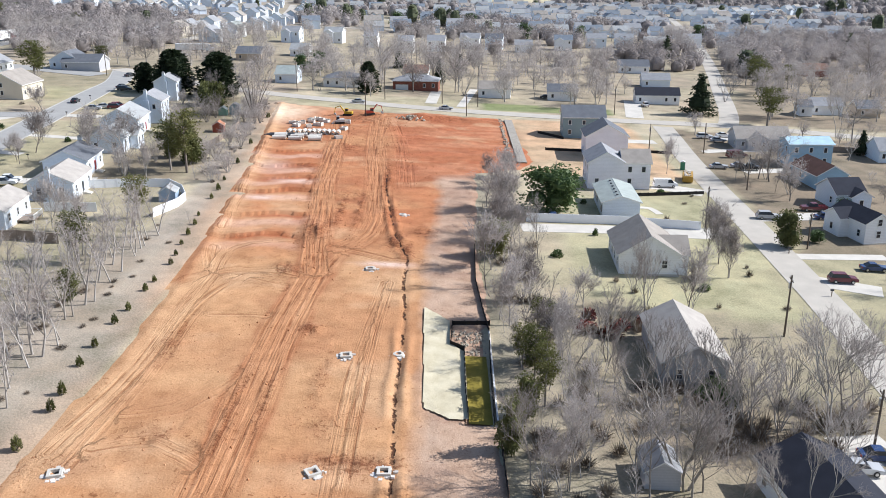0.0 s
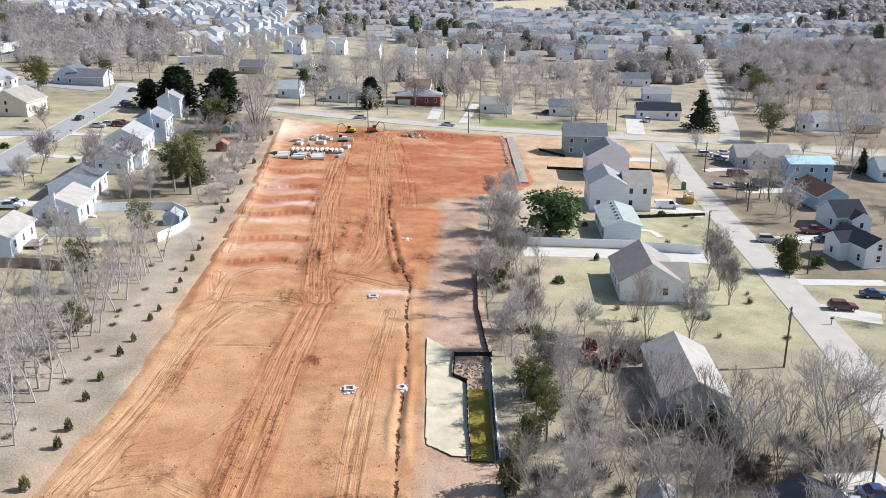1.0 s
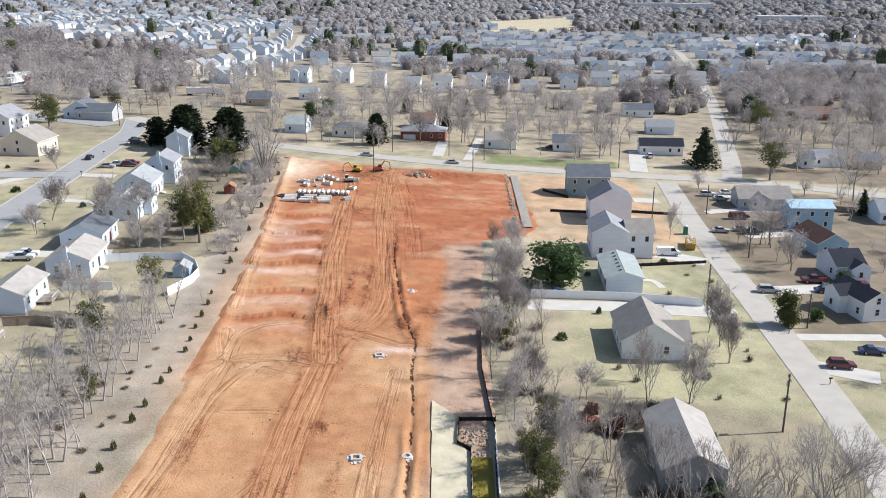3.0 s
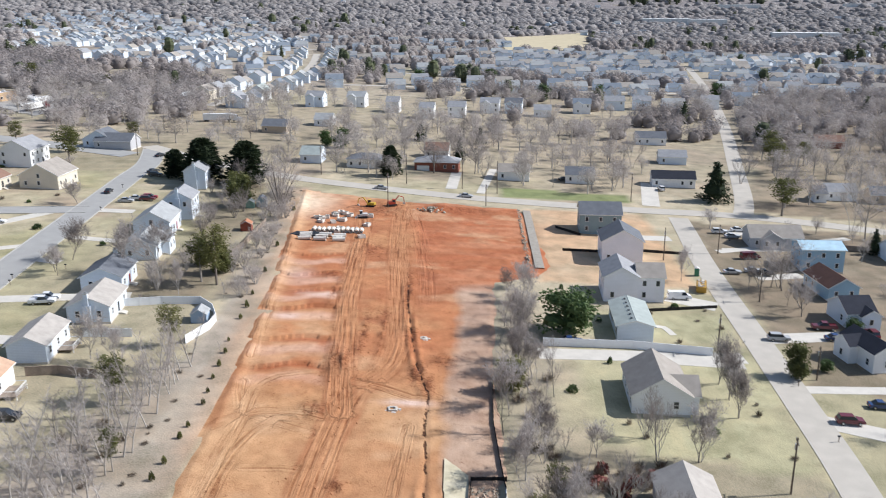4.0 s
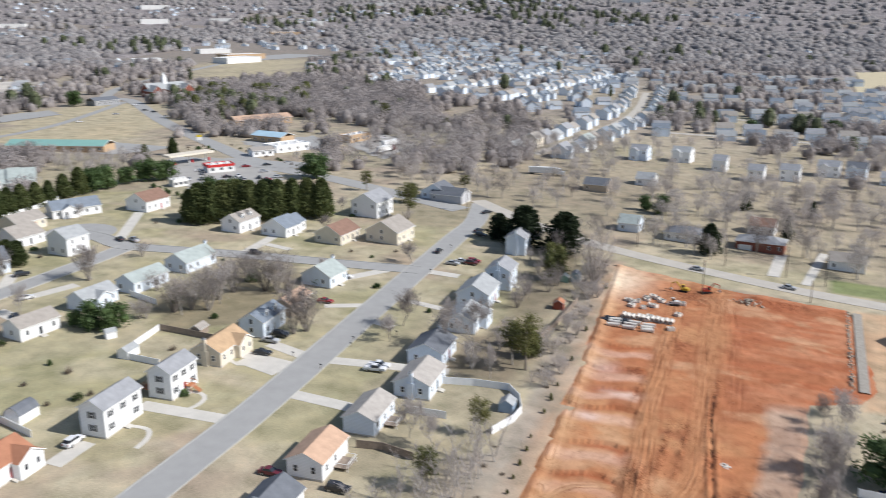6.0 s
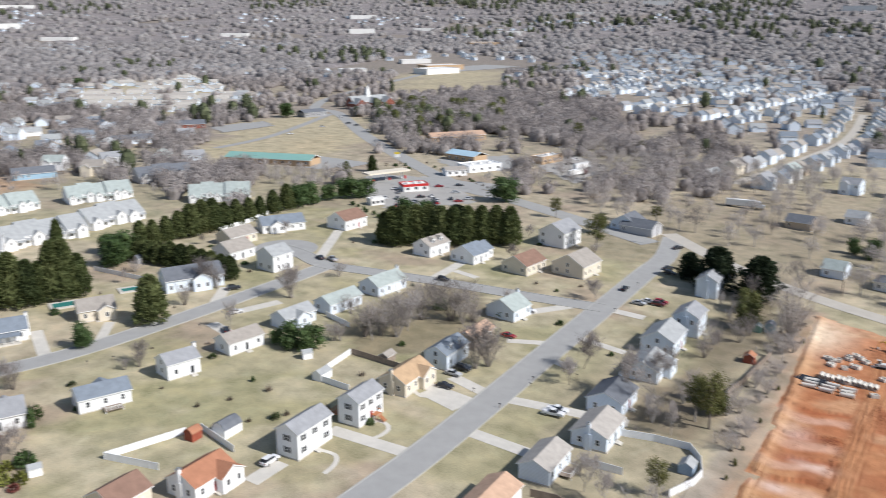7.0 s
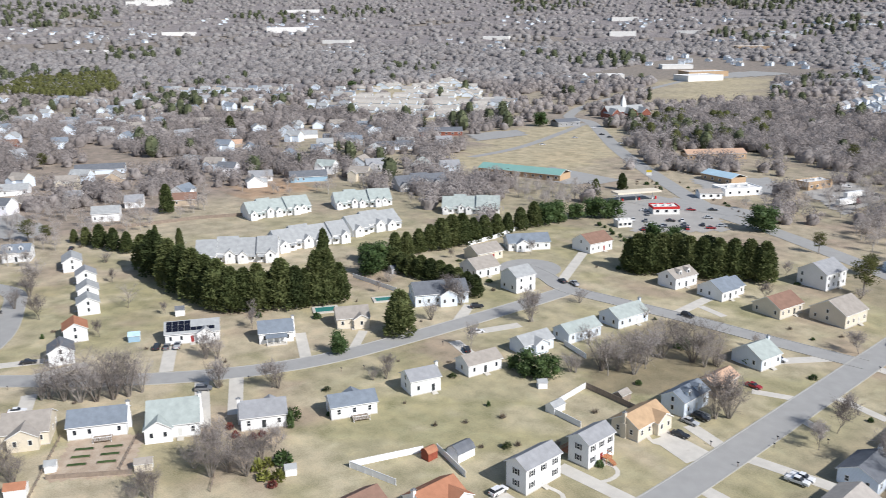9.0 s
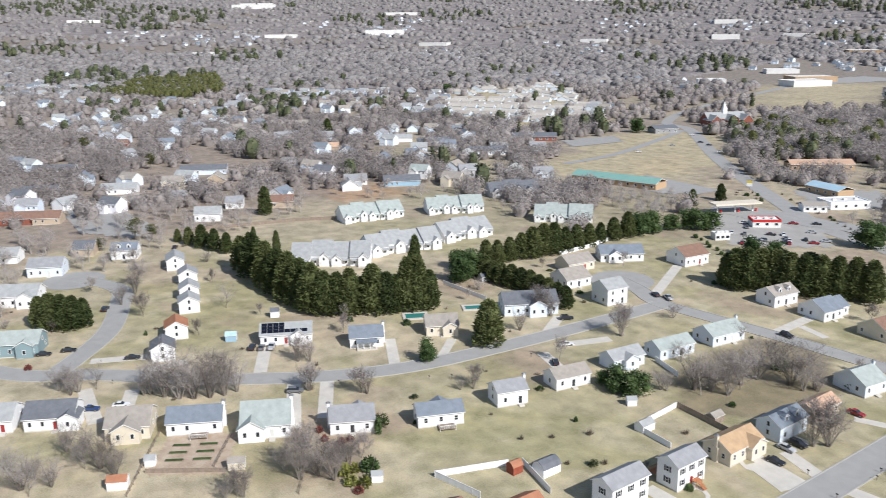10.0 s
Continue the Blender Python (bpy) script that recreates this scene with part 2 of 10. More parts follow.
def thing(name, m, label, category, group="", kind=""):
    ob = new(name)
    ob.matrix_basis = m
    return tagged(ob, label, category, group, kind)


def on_ground(x, y, rot=0, dz=0.0):
    return pose(x, y, gz(x, y) + dz, 0, 0, rot)


BLOCKED = []


def inside(poly, x, y):
    r, j = False, len(poly) - 1
    for i in range(len(poly)):
        (xi, yi), (xj, yj) = poly[i], poly[j]
        if (yi > y) != (yj > y) and x < (xj - xi) * (y - yi) / (yj - yi) + xi:
            r = not r
        j = i
    return r


TABLE = [np.zeros((0, 6))]


def free(x, y, gap=1.5):
    """Whether a place keeps clear of everything built so far."""
    if len(TABLE[0]) != len(BLOCKED):
        TABLE[0] = np.array(BLOCKED)
    b = TABLE[0]
    dx, dy = x - b[:, 0], y - b[:, 1]
    return not ((np.abs(dx * b[:, 2] + dy * b[:, 3]) < b[:, 4] + gap) & (np.abs(dy * b[:, 2] - dx * b[:, 3]) < b[:, 5] + gap)).any()


def block(x, y, rot, w, d):
    BLOCKED.append((x, y, math.cos(radians(rot)), math.sin(radians(rot)), w / 2, d / 2))


# ---- ground: one sheet to the horizon ----
def steps(lo, hi, fine_lo, fine_hi, fine, grow=1.16):
    s = list(np.arange(fine_lo, fine_hi + 0.1, fine))
    d = fine
    while s[-1] < hi:
        d *= grow
        s.append(s[-1] + d)
    d = fine
    while s[0] > lo:
        d *= grow
        s.insert(0, s[0] - d)
    return np.array(s)


def sheet(name, xs, ys, z, tone, materials, keep=None):
    gx, gy = np.meshgrid(xs, ys)
    v = np.stack([gx, gy, z(gx, gy)], -1).reshape(-1, 3)
    nx, ny = len(xs), len(ys)
    i = (np.arange(ny - 1)[:, None] * nx + np.arange(nx - 1)[None]).ravel()
    f = np.stack([i, i + 1, i + 1 + nx, i + nx], -1)
    if keep is not None:
        ok = keep(gx, gy).ravel()
        f = f[ok[f].all(1)]
        used = np.unique(f)
        remap = np.zeros(len(v), int)
        remap[used] = np.arange(len(used))
        v, f = v[used], remap[f]
        gx, gy = v[:, 0], v[:, 1]
    me = bpy.data.meshes.new(name)
    me.from_pydata(v.tolist(), [], f.tolist())
    me.materials.append(materials)
    c = me.color_attributes.new("tone", "FLOAT_COLOR", "POINT")
    rgb = tone(np.ravel(gx), np.ravel(gy))
    c.data.foreach_set("color", np.concatenate([rgb, np.ones((len(rgb), 1))], 1).astype(np.float32).ravel())
    me.polygons.foreach_set("use_smooth", [True] * len(f))
    return new(name, me)


def soft_noise(x, y, size, seed):
    """Smooth noise in 0..1 over arrays."""
    x, y = np.asarray(x) / size + seed * 17.3, np.asarray(y) / size - seed * 9.1
    i, j = np.floor(x).astype(int), np.floor(y).astype(int)
    u, v = x - i, y - j
    u, v = u * u * (3 - 2 * u), v * v * (3 - 2 * v)
    h = lambda a, b: ((np.sin(a * 127.1 + b * 311.7 + seed * 74.7) * 43758.5453) % 1)
    return (h(i, j) * (1 - u) + h(i + 1, j) * u) * (1 - v) + (h(i, j + 1) * (1 - u) + h(i + 1, j + 1) * u) * v


def fractal(x, y, size, seed, octaves=4):
    s = sum(soft_noise(x, y, size / 2**k, seed + k) / 2**k for k in range(octaves))
    return s / sum(1 / 2**k for k in range(octaves))


def near_line(x, y, pts):
    """Distance of arrays of points from a line through pts."""
    best = np.full(np.shape(x), 1e9)
    for (x0, y0), (x1, y1) in zip(pts, pts[1:]):
        dx, dy = x1 - x0, y1 - y0
        t = np.clip(((x - x0) * dx + (y - y0) * dy) / (dx * dx + dy * dy), 0, 1)
        best = np.minimum(best, np.hypot(x - x0 - t * dx, y - y0 - t * dy))
    return best


def within(x, y, poly):
    r = np.zeros(np.shape(x), bool)
    j = len(poly) - 1
    for i in range(len(poly)):
        (xi, yi), (xj, yj) = poly[i], poly[j]
        if yi != yj:
            r ^= ((yi > y) != (yj > y)) & (x < (xj - xi) * (y - yi) / (yj - yi) + xi)
        j = i
    return r


def blend(a, b, t):
    return a * (1 - t[:, None]) + np.array(b) * t[:, None]


LEFT_EDGE = [(-43.5, 45), (-43.5, 73), (-41.6, 96), (-42.2, 128), (-45, 175), (-48.5, 217), (-55.5, 287)]
SITE = LEFT_EDGE + [(-30, 280), (-13, 275.5), (18.5, 274.5), (21.5, 262), (24, 215), (20, 205), (9, 199), (8, 175), (7, 140), (8, 110), (7.5, 72), (8, 45)]
WOOD_LEFT = [(-47, 60), (-80, 60), (-72, 95), (-64, 108), (-58, 140), (-50, 150), (-49, 100)]
WOOD_RIGHT = [(9, 45), (9, 100), (8, 140), (10, 190), (17, 196), (18, 150), (30, 128), (52, 112), (54, 45)]
LITTER = [WOOD_LEFT]


def ground_tone(x, y):
    n1, n2, n3 = fractal(x, y, 60, 3), fractal(x, y, 25, 8), fractal(x, y, 140, 12)
    c = np.tile(np.array([0.465, 0.405, 0.295]), (len(x), 1))
    c = blend(c, (0.355, 0.33, 0.205), np.clip((n1 - 0.47) * 5, 0, 0.75))
    c = blend(c, (0.365, 0.295, 0.225), np.clip((n2 - 0.56) * 6, 0, 0.85))
    far = np.clip((np.hypot(x, y) - 330) / 300, 0, 1)
    c = blend(c, (0.29, 0.25, 0.215), far * np.clip((n3 - 0.30) * 4, 0.4, 0.9))
    c = blend(c, (0.25, 0.22, 0.20), 0.85 * np.clip((np.hypot(x, y) - 1000) / 500, 0, 1))
    for poly in LITTER:
        c = blend(c, (0.34, 0.295, 0.25), 0.9 * within(x, y, poly).astype(float))
    verge = within(x, y, [(-41, 45), (-41, 130), (-46, 215), (-54, 290), (-62, 290), (-56, 215), (-52, 150), (-50, 45)])
    c = blend(c, (0.36, 0.315, 0.265), 0.9 * verge.astype(float))
    # brownish yards of the western row, toned down to include shadow
    c = blend(c, (0.31, 0.275, 0.19), 0.7 * within(x, y, [(-92, 125), (-54, 125), (-58, 215), (-64, 300), (-100, 305)]) * np.clip(n2 * 2 - 0.2, 0.3, 1))
    n4 = fractal(x, y, 20, 19)
    home = within(x, y, [(-100, 100), (-60, 100), (-66, 300), (-120, 310), (-290, 300), (-420, 60), (-300, -40), (-180, 20)])
    c = blend(c, (0.335, 0.315, 0.175), np.clip((n4 - 0.54) * 7, 0, 0.6) * home)
    c = blend(c, (0.52, 0.46, 0.33), np.clip((fractal(x, y, 13, 29) - 0.58) * 7, 0, 0.6) * home)
    c = blend(c, (0.45, 0.29, 0.185), 0.7 * np.exp(-(near_line(x, y, LEFT_EDGE) / 2.5) ** 2) * np.clip(n2 * 3 - 0.7, 0, 1))
    tufts = np.clip((fractal(x, y, 7, 15, 3) - 0.5) * 6, 0, 0.7)
    c = blend(c, (0.27, 0.225, 0.17), tufts * verge)
    lawn = within(x, y, [(22, 120), (56, 120), (58, 165), (22, 165)]) | within(x, y, [(24, 170), (58, 170), (58, 185), (24, 185)])
    c = blend(c, (0.43, 0.405, 0.255), 0.7 * lawn.astype(float))
    green = within(x, y, [(14, 306), (58, 300), (58, 288), (14, 291)])
    c = blend(c, (0.15, 0.21, 0.06), 0.75 * green.astype(float))
    yard = within(x, y, [(20, 276), (20, 203), (57, 203), (59, 276)])
    c = blend(c, (0.56, 0.36, 0.22), 0.8 * yard.astype(float) * np.clip(n2 * 2.2 - 0.2, 0.2, 1))
    strip_ = within(x, y, [(8, 45), (8, 190), (16, 196), (17, 130), (22, 45)])
    c = blend(c, (0.33, 0.29, 0.22), 0.8 * strip_.astype(float))
    yard2 = within(x, y, [(20, 45), (17, 125), (56, 118), (54, 45)])
    c = blend(c, (0.33, 0.285, 0.205), 0.85 * yard2.astype(float))
    c = blend(c, (0.235, 0.19, 0.14), 0.8 * within(x, y, [(17, 45), (15, 98), (33, 96), (52, 94), (54, 45)]) * np.clip(n2 * 3 - 0.6, 0.2, 1))
    # litter behind the western row, with shadow mixed into its dark tone
    c = blend(c, (0.20, 0.165, 0.118), 0.8 * within(x, y, [(-77, 178), (-58, 180), (-61, 240), (-68, 292), (-82, 292), (-74, 215)]) * np.clip(n2 * 3 - 0.5, 0.3, 1))
    # brown littered ground, darkened further to take in tree and house shadows
    brown = within(x, y, [(66, 150), (140, 130), (160, 255), (70, 268)]) | within(x, y, [(95, 285), (160, 270), (330, 500), (300, 640), (195, 640), (125, 360)])
    c = blend(c, (0.21, 0.168, 0.12), 0.85 * brown.astype(float))
    c = blend(c, (0.235, 0.195, 0.135), 0.75 * within(x, y, [(-170, 184), (-173, 224), (-162, 243), (-132, 214), (-132, 185), (-151, 167)]))
    c = blend(c, (0.33, 0.28, 0.205), 0.55 * within(x, y, [(-136, 428), (-58, 543), (114, 643), (240, 640), (160, 300), (10, 305), (-66, 328)]))
    c = blend(c, (0.29, 0.245, 0.18), 0.6 * within(x, y, [(-160, 296), (-70, 306), (-60, 420), (-150, 480)]))
    clay = within(x, y, [(-444, 431), (-443, 480), (-390, 429), (-401, 394)]) | within(x, y, [(-466, 198), (-470, 254), (-421, 234), (-429, 196)])
    c = blend(c, (0.42, 0.27, 0.17), 0.7 * clay)
    open_lawn = within(x, y, [(-452, 356), (-552, 489), (-564, 588), (-487, 581), (-402, 473), (-380, 383), (-397, 330)]) | within(x, y, [(-875, 1098), (-754, 1234), (-561, 923), (-629, 784)]) | within(x, y, [(-1090, 678), (-1087, 900), (-657, 589), (-671, 487), (-714, 444)])
    c = blend(c, (0.47, 0.41, 0.28), 0.85 * open_lawn)
    west_woods = within(x, y, [(-400, 10), (-420, 130), (-480, 250), (-800, 420), (-1100, 80), (-600, -150)])
    c = blend(c, (0.30, 0.25, 0.215), 0.8 * west_woods.astype(float))
    return c


ground = sheet("ground", steps(-4600, 4600, -330, 140, 3.0), steps(-300, 4900, 30, 420, 3.0), lambda x, y: lie(x, y) - 1.6 * (within(x, y, SITE) & (near_line(x, y, SITE + SITE[:1]) > 3.1)), ground_tone, GROUND)
tagged(ground, "dry winter grass and leaf litter ground", "ground", kind="structure")

# ---- the cleared clay site ----
def smooth_line(pts, step=4.0):
    out = []
    for i in range(len(pts) - 1):
        p0, p1, p2, p3 = (Vector(pts[max(0, min(len(pts) - 1, i + k))]) for k in (-1, 0, 1, 2))
        n = max(2, int((p2 - p1).length / step))
        for k in range(n):
            t = k / n
            out.append(0.5 * (2 * p1 + (p2 - p0) * t + (2 * p0 - 5 * p1 + 4 * p2 - p3) * t * t + (3 * p1 - p0 - 3 * p2 + p3) * t**3))
    return out + [Vector(pts[-1])]


def beside_line(x, y, pts):
    """Signed distance of arrays of points from a line through pts, to the right of its run."""
    best, side = np.full(np.shape(x), 1e9), np.ones(np.shape(x))
    for (x0, y0), (x1, y1) in zip(pts, pts[1:]):
        dx, dy = x1 - x0, y1 - y0
        t = np.clip(((x - x0) * dx + (y - y0) * dy) / (dx * dx + dy * dy), 0, 1)
        d = np.hypot(x - x0 - t * dx, y - y0 - t * dy)
        near = d < best
        best = np.where(near, d, best)
        side = np.where(near, np.sign((x - x0) * dy - (y - y0) * dx), side)
    return best * side


HAUL = [(-22.9, 50), (-22.8, 70), (-22.5, 86), (-22.2, 105), (-21.1, 125.6), (-19.3, 138), (-15.0, 146.5), (-12.9, 157), (-14.2, 184), (-17.6, 224), (-19.2, 260), (-18.5, 272)]
HAUL_WEST = [(-20.6, 130), (-22.6, 146), (-23.6, 158), (-25.9, 182), (-27.8, 215), (-28.9, 240), (-31, 258)]
TRACKS = [HAUL, HAUL_WEST, [(-8.2, 184), (-9.4, 206), (-12.6, 240), (-16, 262)]]
# each: line, half width, number of ruts, depth
WAYS = [(HAUL, 2.3, 6, 0.11), (HAUL_WEST, 2.2, 6, 0.14), (TRACKS[2], 1.6, 4, 0.08),
        ([(-10.1, 66), (-10.0, 76), (-9.9, 94), (-9.5, 108), (-8.4, 127)], 0.32, 2, 0.14), ([(-11.4, 66), (-11.3, 80), (-11.3, 94), (-10.3, 112), (-9.2, 127)], 0.3, 2, 0.12),
        ([(-40.2, 76), (-37.7, 90), (-37.1, 100), (-36.9, 115), (-36.4, 128), (-36.8, 137), (-33.9, 143), (-27, 146)], 0.9, 3, 0.10),
        ([(-37.6, 74), (-36.1, 92), (-35.6, 104), (-35.0, 116), (-31, 127), (-22, 131)], 0.8, 2, 0.09),
        ([(-42, 121), (-36.3, 128), (-30, 129.5), (-22, 128)], 0.9, 3, 0.10), ([(-39.5, 140), (-37, 130), (-31, 126), (-24, 123)], 0.8, 2, 0.08),
        ([(-32.5, 112), (-27, 112.6), (-23, 112)], 0.7, 4, 0.06), ([(-21, 142), (-15, 140), (-9, 136.5), (-5, 137)], 1.6, 4, 0.12),
        ([(-40.5, 150), (-42.5, 172), (-45, 200), (-47, 222)], 1.0, 3, 0.10), ([(-24, 75), (-30, 79), (-36, 77)], 1.2, 3, 0.10), ([(-25, 95), (-30, 86), (-36, 84)], 1.0, 3, 0.08)]
WAYS = [([tuple(p) for p in smooth_line(line, 6.0)], half, count, depth) for line, half, count, depth in WAYS]
# churned and dug spots, the first a mound's painted shadow: place, half sizes, depth of colour
CHURN_AND_SHADE = [(-25.4, 131, 1.7, 2.6, 1), (-18.4, 108.2, 1.3, 1.6, .9), (-23.0, 150, 2.6, 5, .9), (-8.4, 146, 1.6, 4, 1), (-6.2, 141, 1.2, 5, .9), (-10.6, 163, 1.5, 5, .8), (-9.6, 76.8, 5.0, 1.5, .9), (-17.2, 176, 1.6, 3, .8), (-32, 200, 2, 3, .8), (-12.8, 190, 1.0, 15, .9),
         (-20.2, 164, 0.9, 14, .7), (-16.6, 165, 0.8, 12, .6), (-30, 190, 0.8, 12, .6), (-25, 222, 4, 7, .5), (-35.4, 102, 1.6, 5, .5), (-24, 86, 0.9, 12, .5), (-20.6, 90, 0.7, 10, .5), (-15, 95, 1.0, 9, .4), (-30, 81, 4, 2.5, .45), (-39, 74, 4, 2, .45), (-13.5, 84, 2.6, 3, .5), (-3.5, 152, 2.4, 3, .5), (-26, 262, 9, 6, .7), (0, 268, 14, 3.5, .6)]
TRENCH = [(-5.0, 50), (-5.2, 72), (-5.7, 91), (-5.5, 107), (-5.7, 118.5), (-6.3, 127.5), (-6.0, 138), (-8.4, 148), (-10.4, 163), (-12.5, 184), (-13.3, 200)]


def PAD_EAST(y):
    """Where the level pads end beside the haul road."""
    return -24.4 - (y - 145) * 0.07


def bank_bend(x):
    return 1.2 * np.sin(x * 0.35) + 0.08 * (x + 38)


BANKS = ((147, 0.5), (160, 0.5), (177, 0.6), (188, 0.35), (200, 0.5), (215, 0.4))


def ruts_of(x, y):
    """Relief of the deepest wheel ruts."""
    z = np.zeros(np.shape(x))
    for k, (line, half, count, depth) in enumerate(WAYS[:3]):
        d = beside_line(x, y, line)
        for q in range(count):
            off = -half + 2 * half * (q + 0.5) / count + 1.5 * (soft_noise(x, y, 22, 300 + 9 * k + q) - 0.5)
            fade = np.clip(fractal(x, y, 9, 400 + 9 * k + q, 3) * 4.5 - 1.8, 0, 1)
            z = z + 0.6 * fade * depth * (0.5 * np.exp(-((np.abs(d - off) - 0.45) / 0.25) ** 2) - np.exp(-((d - off) / 0.24) ** 2))
    return z


def churned(x, y):
    m = np.zeros(np.shape(x))
    for cx, cy, rx, ry, k in CHURN_AND_SHADE:
        m = np.maximum(m, k * np.exp(-((x - cx) / rx) ** 2 - ((y - cy) / ry) ** 2))
    return m * np.clip(fractal(x, y, 2.2, 63, 3) * 4.4 - 1.3, 0, 1)


def trench_depth(x, y):
    d = np.abs(beside_line(x, y, TRENCH) + 0.5 * (soft_noise(x, y, 5, 75) - 0.5))
    return np.exp(-(d / 0.30) ** 2) * np.clip(fractal(x, y, 8, 77, 3) * 4 - 1.2, 0, 1), d


def site_z(x, y):
    x, y = np.asarray(x, float), np.asarray(y, float)
    rough = fractal(x, y, 9, 21) - 0.5
    north = np.clip((y - 130) / 25, 0, 1)
    z = lie(x, y) + 0.10 + rough * (0.30 + 0.35 * north)
    z = z + (fractal(x, y, 1.7, 31, 2) - 0.5) * 0.16 * np.clip(fractal(x, y, 12, 33, 2) * 4 - 1.6, 0.15, 1.2)
    z = z + ruts_of(x, y)
    z = z + churned(x, y) * 1.3 * (fractal(x, y, 1.5, 67, 2) - 0.45)
    # long berm along the west edge and the trench in the east
    d = near_line(x, y, [(px + 2.0, py) for px, py in LEFT_EDGE])
    z = z + 0.4 * np.exp(-(d / 1.6) ** 2) * np.clip((y - 120) / 20, 0.15, 1)
    cut_, d = trench_depth(x, y)
    z = z - 0.2 * cut_ + 0.3 * np.exp(-((d - 1.0) / 0.5) ** 2) * np.clip(rough * 3 + 0.5, 0, 1)
    # stepped pads in the north-west
    pads = np.clip((PAD_EAST(y) - x) / 2, 0, 1)
    for yb, h in BANKS:
        z = z - pads * h * np.exp(-(np.clip(yb + bank_bend(x) - y, 0, 99) / 7) ** 1) * (y < yb + bank_bend(x))
    for mx, my, r, h in ((-26.2, 130, 2.4, 0.9), (-18, 108.5, 1.6, 0.6), (-23.5, 151, 2.4, 0.7), (-14, 160, 3.5, 0.5), (-7, 146, 2.4, 0.9), (-25, 272, 5.0, 1.6), (-38, 268, 4, 1.0), (-7, 271, 6, 1.1), (6, 271, 7, 1.0), (-32, 200, 2, .7)):
        z = z + h * np.exp(-((x - mx) ** 2 + (y - my) ** 2) / r**2) * (0.6 + rough)
    edge = np.clip((near_line(x, y, SITE + SITE[:1]) - 0.3 + 1.1 * (fractal(x, y, 3.5, 27, 3) - 0.5)) / 1.8, 0, 1)
    pond = within(x, y, [(2.3, 85.5), (6.8, 85.5), (7.0, 111.5), (0.9, 111.5), (0.9, 104.8), (2.3, 103.8)])
    straw = within(x, y, [(-2.9, 118), (1.0, 113.2), (1.0, 105.5), (2.9, 103.5), (2.9, 86.2), (0.8, 86), (-2.4, 88.4)])
    z = np.where(straw, lie(x, y) + 0.02, z)
    return np.where(pond, lie(x, y) - 0.35, lie(x, y) - 0.12 + (z - lie(x, y) + 0.12) * edge)


def site_tone(x, y):
    n1, n2, n3 = fractal(x, y, 30, 41), fractal(x, y, 8, 47), fractal(x, y, 14, 53)
    fine = fractal(x, y, 2.4, 58, 3)
    c = np.tile(np.array([0.455, 0.236, 0.112]), (len(x), 1))
    c = blend(c, (0.50, 0.29, 0.15), np.clip((n1 - 0.44) * 4, 0, 0.75))
    c = blend(c, (0.42, 0.205, 0.098), np.clip((n3 - 0.52) * 5, 0, 0.6))
    north = np.clip((y - 135) / 25, 0, 1)
    c = blend(c, (0.43, 0.17, 0.075), north * np.clip(0.5 + (n3 - 0.4) * 2.5, 0.25, 0.9))
    red = np.clip((x + 13 + 0.06 * (y - 200)) / 4, 0, 1) * np.clip((y - 183 - 14 * (n1 - 0.5)) / 8, 0, 1)
    c = blend(c, (0.385, 0.125, 0.054), 0.9 * red)
    band = np.clip((fractal(x * 0.25, y, 5, 83, 3) - 0.46) * 7, 0, 1)
    c = blend(c, (0.47, 0.215, 0.115), red * band * 0.7)
    c = blend(c, (0.30, 0.10, 0.045), np.clip((n2 - 0.6) * 5, 0, 0.7) * (0.3 + 0.6 * north))
    c = blend(c, (0.36, 0.135, 0.06), 0.7 * np.clip((fractal(x, y * 2.2, 16, 55, 4) - 0.53) * 8, 0, 1) * (0.1 + 0.9 * north))
    c = blend(c, (0.55, 0.345, 0.20), 0.5 * np.clip((fractal(x, y * 1.6, 12, 59, 4) - 0.57) * 8, 0, 1))
    c = c * (0.88 + 0.24 * fine)[:, None]
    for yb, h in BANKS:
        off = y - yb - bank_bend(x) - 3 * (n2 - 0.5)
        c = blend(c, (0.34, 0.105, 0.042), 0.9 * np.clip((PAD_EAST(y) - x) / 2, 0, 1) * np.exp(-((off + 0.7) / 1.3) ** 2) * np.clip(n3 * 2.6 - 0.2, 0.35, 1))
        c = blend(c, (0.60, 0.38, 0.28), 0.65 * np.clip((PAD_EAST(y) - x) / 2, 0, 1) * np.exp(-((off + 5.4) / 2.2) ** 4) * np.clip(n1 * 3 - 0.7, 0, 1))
    for cx, cy, rx, ry in ((-28, 156, 4, 2.6), (-33, 186, 5, 2.2), (-41, 200, 4.5, 4), (-38, 172, 6, 2), (-9.5, 135, 5, 1.1)):
        c = blend(c, (0.70, 0.52, 0.44), 0.8 * np.exp(-((x - cx) / rx) ** 2 - ((y - cy) / ry) ** 2) * np.clip(n2 * 3 - 0.7, 0.2, 1))
    for line, half in ((HAUL, 2.9), (HAUL_WEST, 2.7)):
        w = np.exp(-(np.abs(beside_line(x, y, line)) / half) ** 4)
        c = blend(c, (0.44, 0.205, 0.096), 0.75 * w)
        edge = np.exp(-((np.abs(beside_line(x, y, line)) - half - 0.3 * np.sin(y * 0.3)) / 0.5) ** 2)
        c = blend(c, (0.32, 0.118, 0.05), 0.6 * edge * np.clip(n2 * 3 - 0.8, 0, 1))
    c = blend(c, (0.58, 0.36, 0.20), 0.45 * np.exp(-(beside_line(x, y, WAYS[5][0]) / 1.1) ** 2) * np.clip(n3 * 3 - 0.8, 0, 1))
    c = blend(c, (0.30, 0.105, 0.045), 0.55 * churned(x, y))
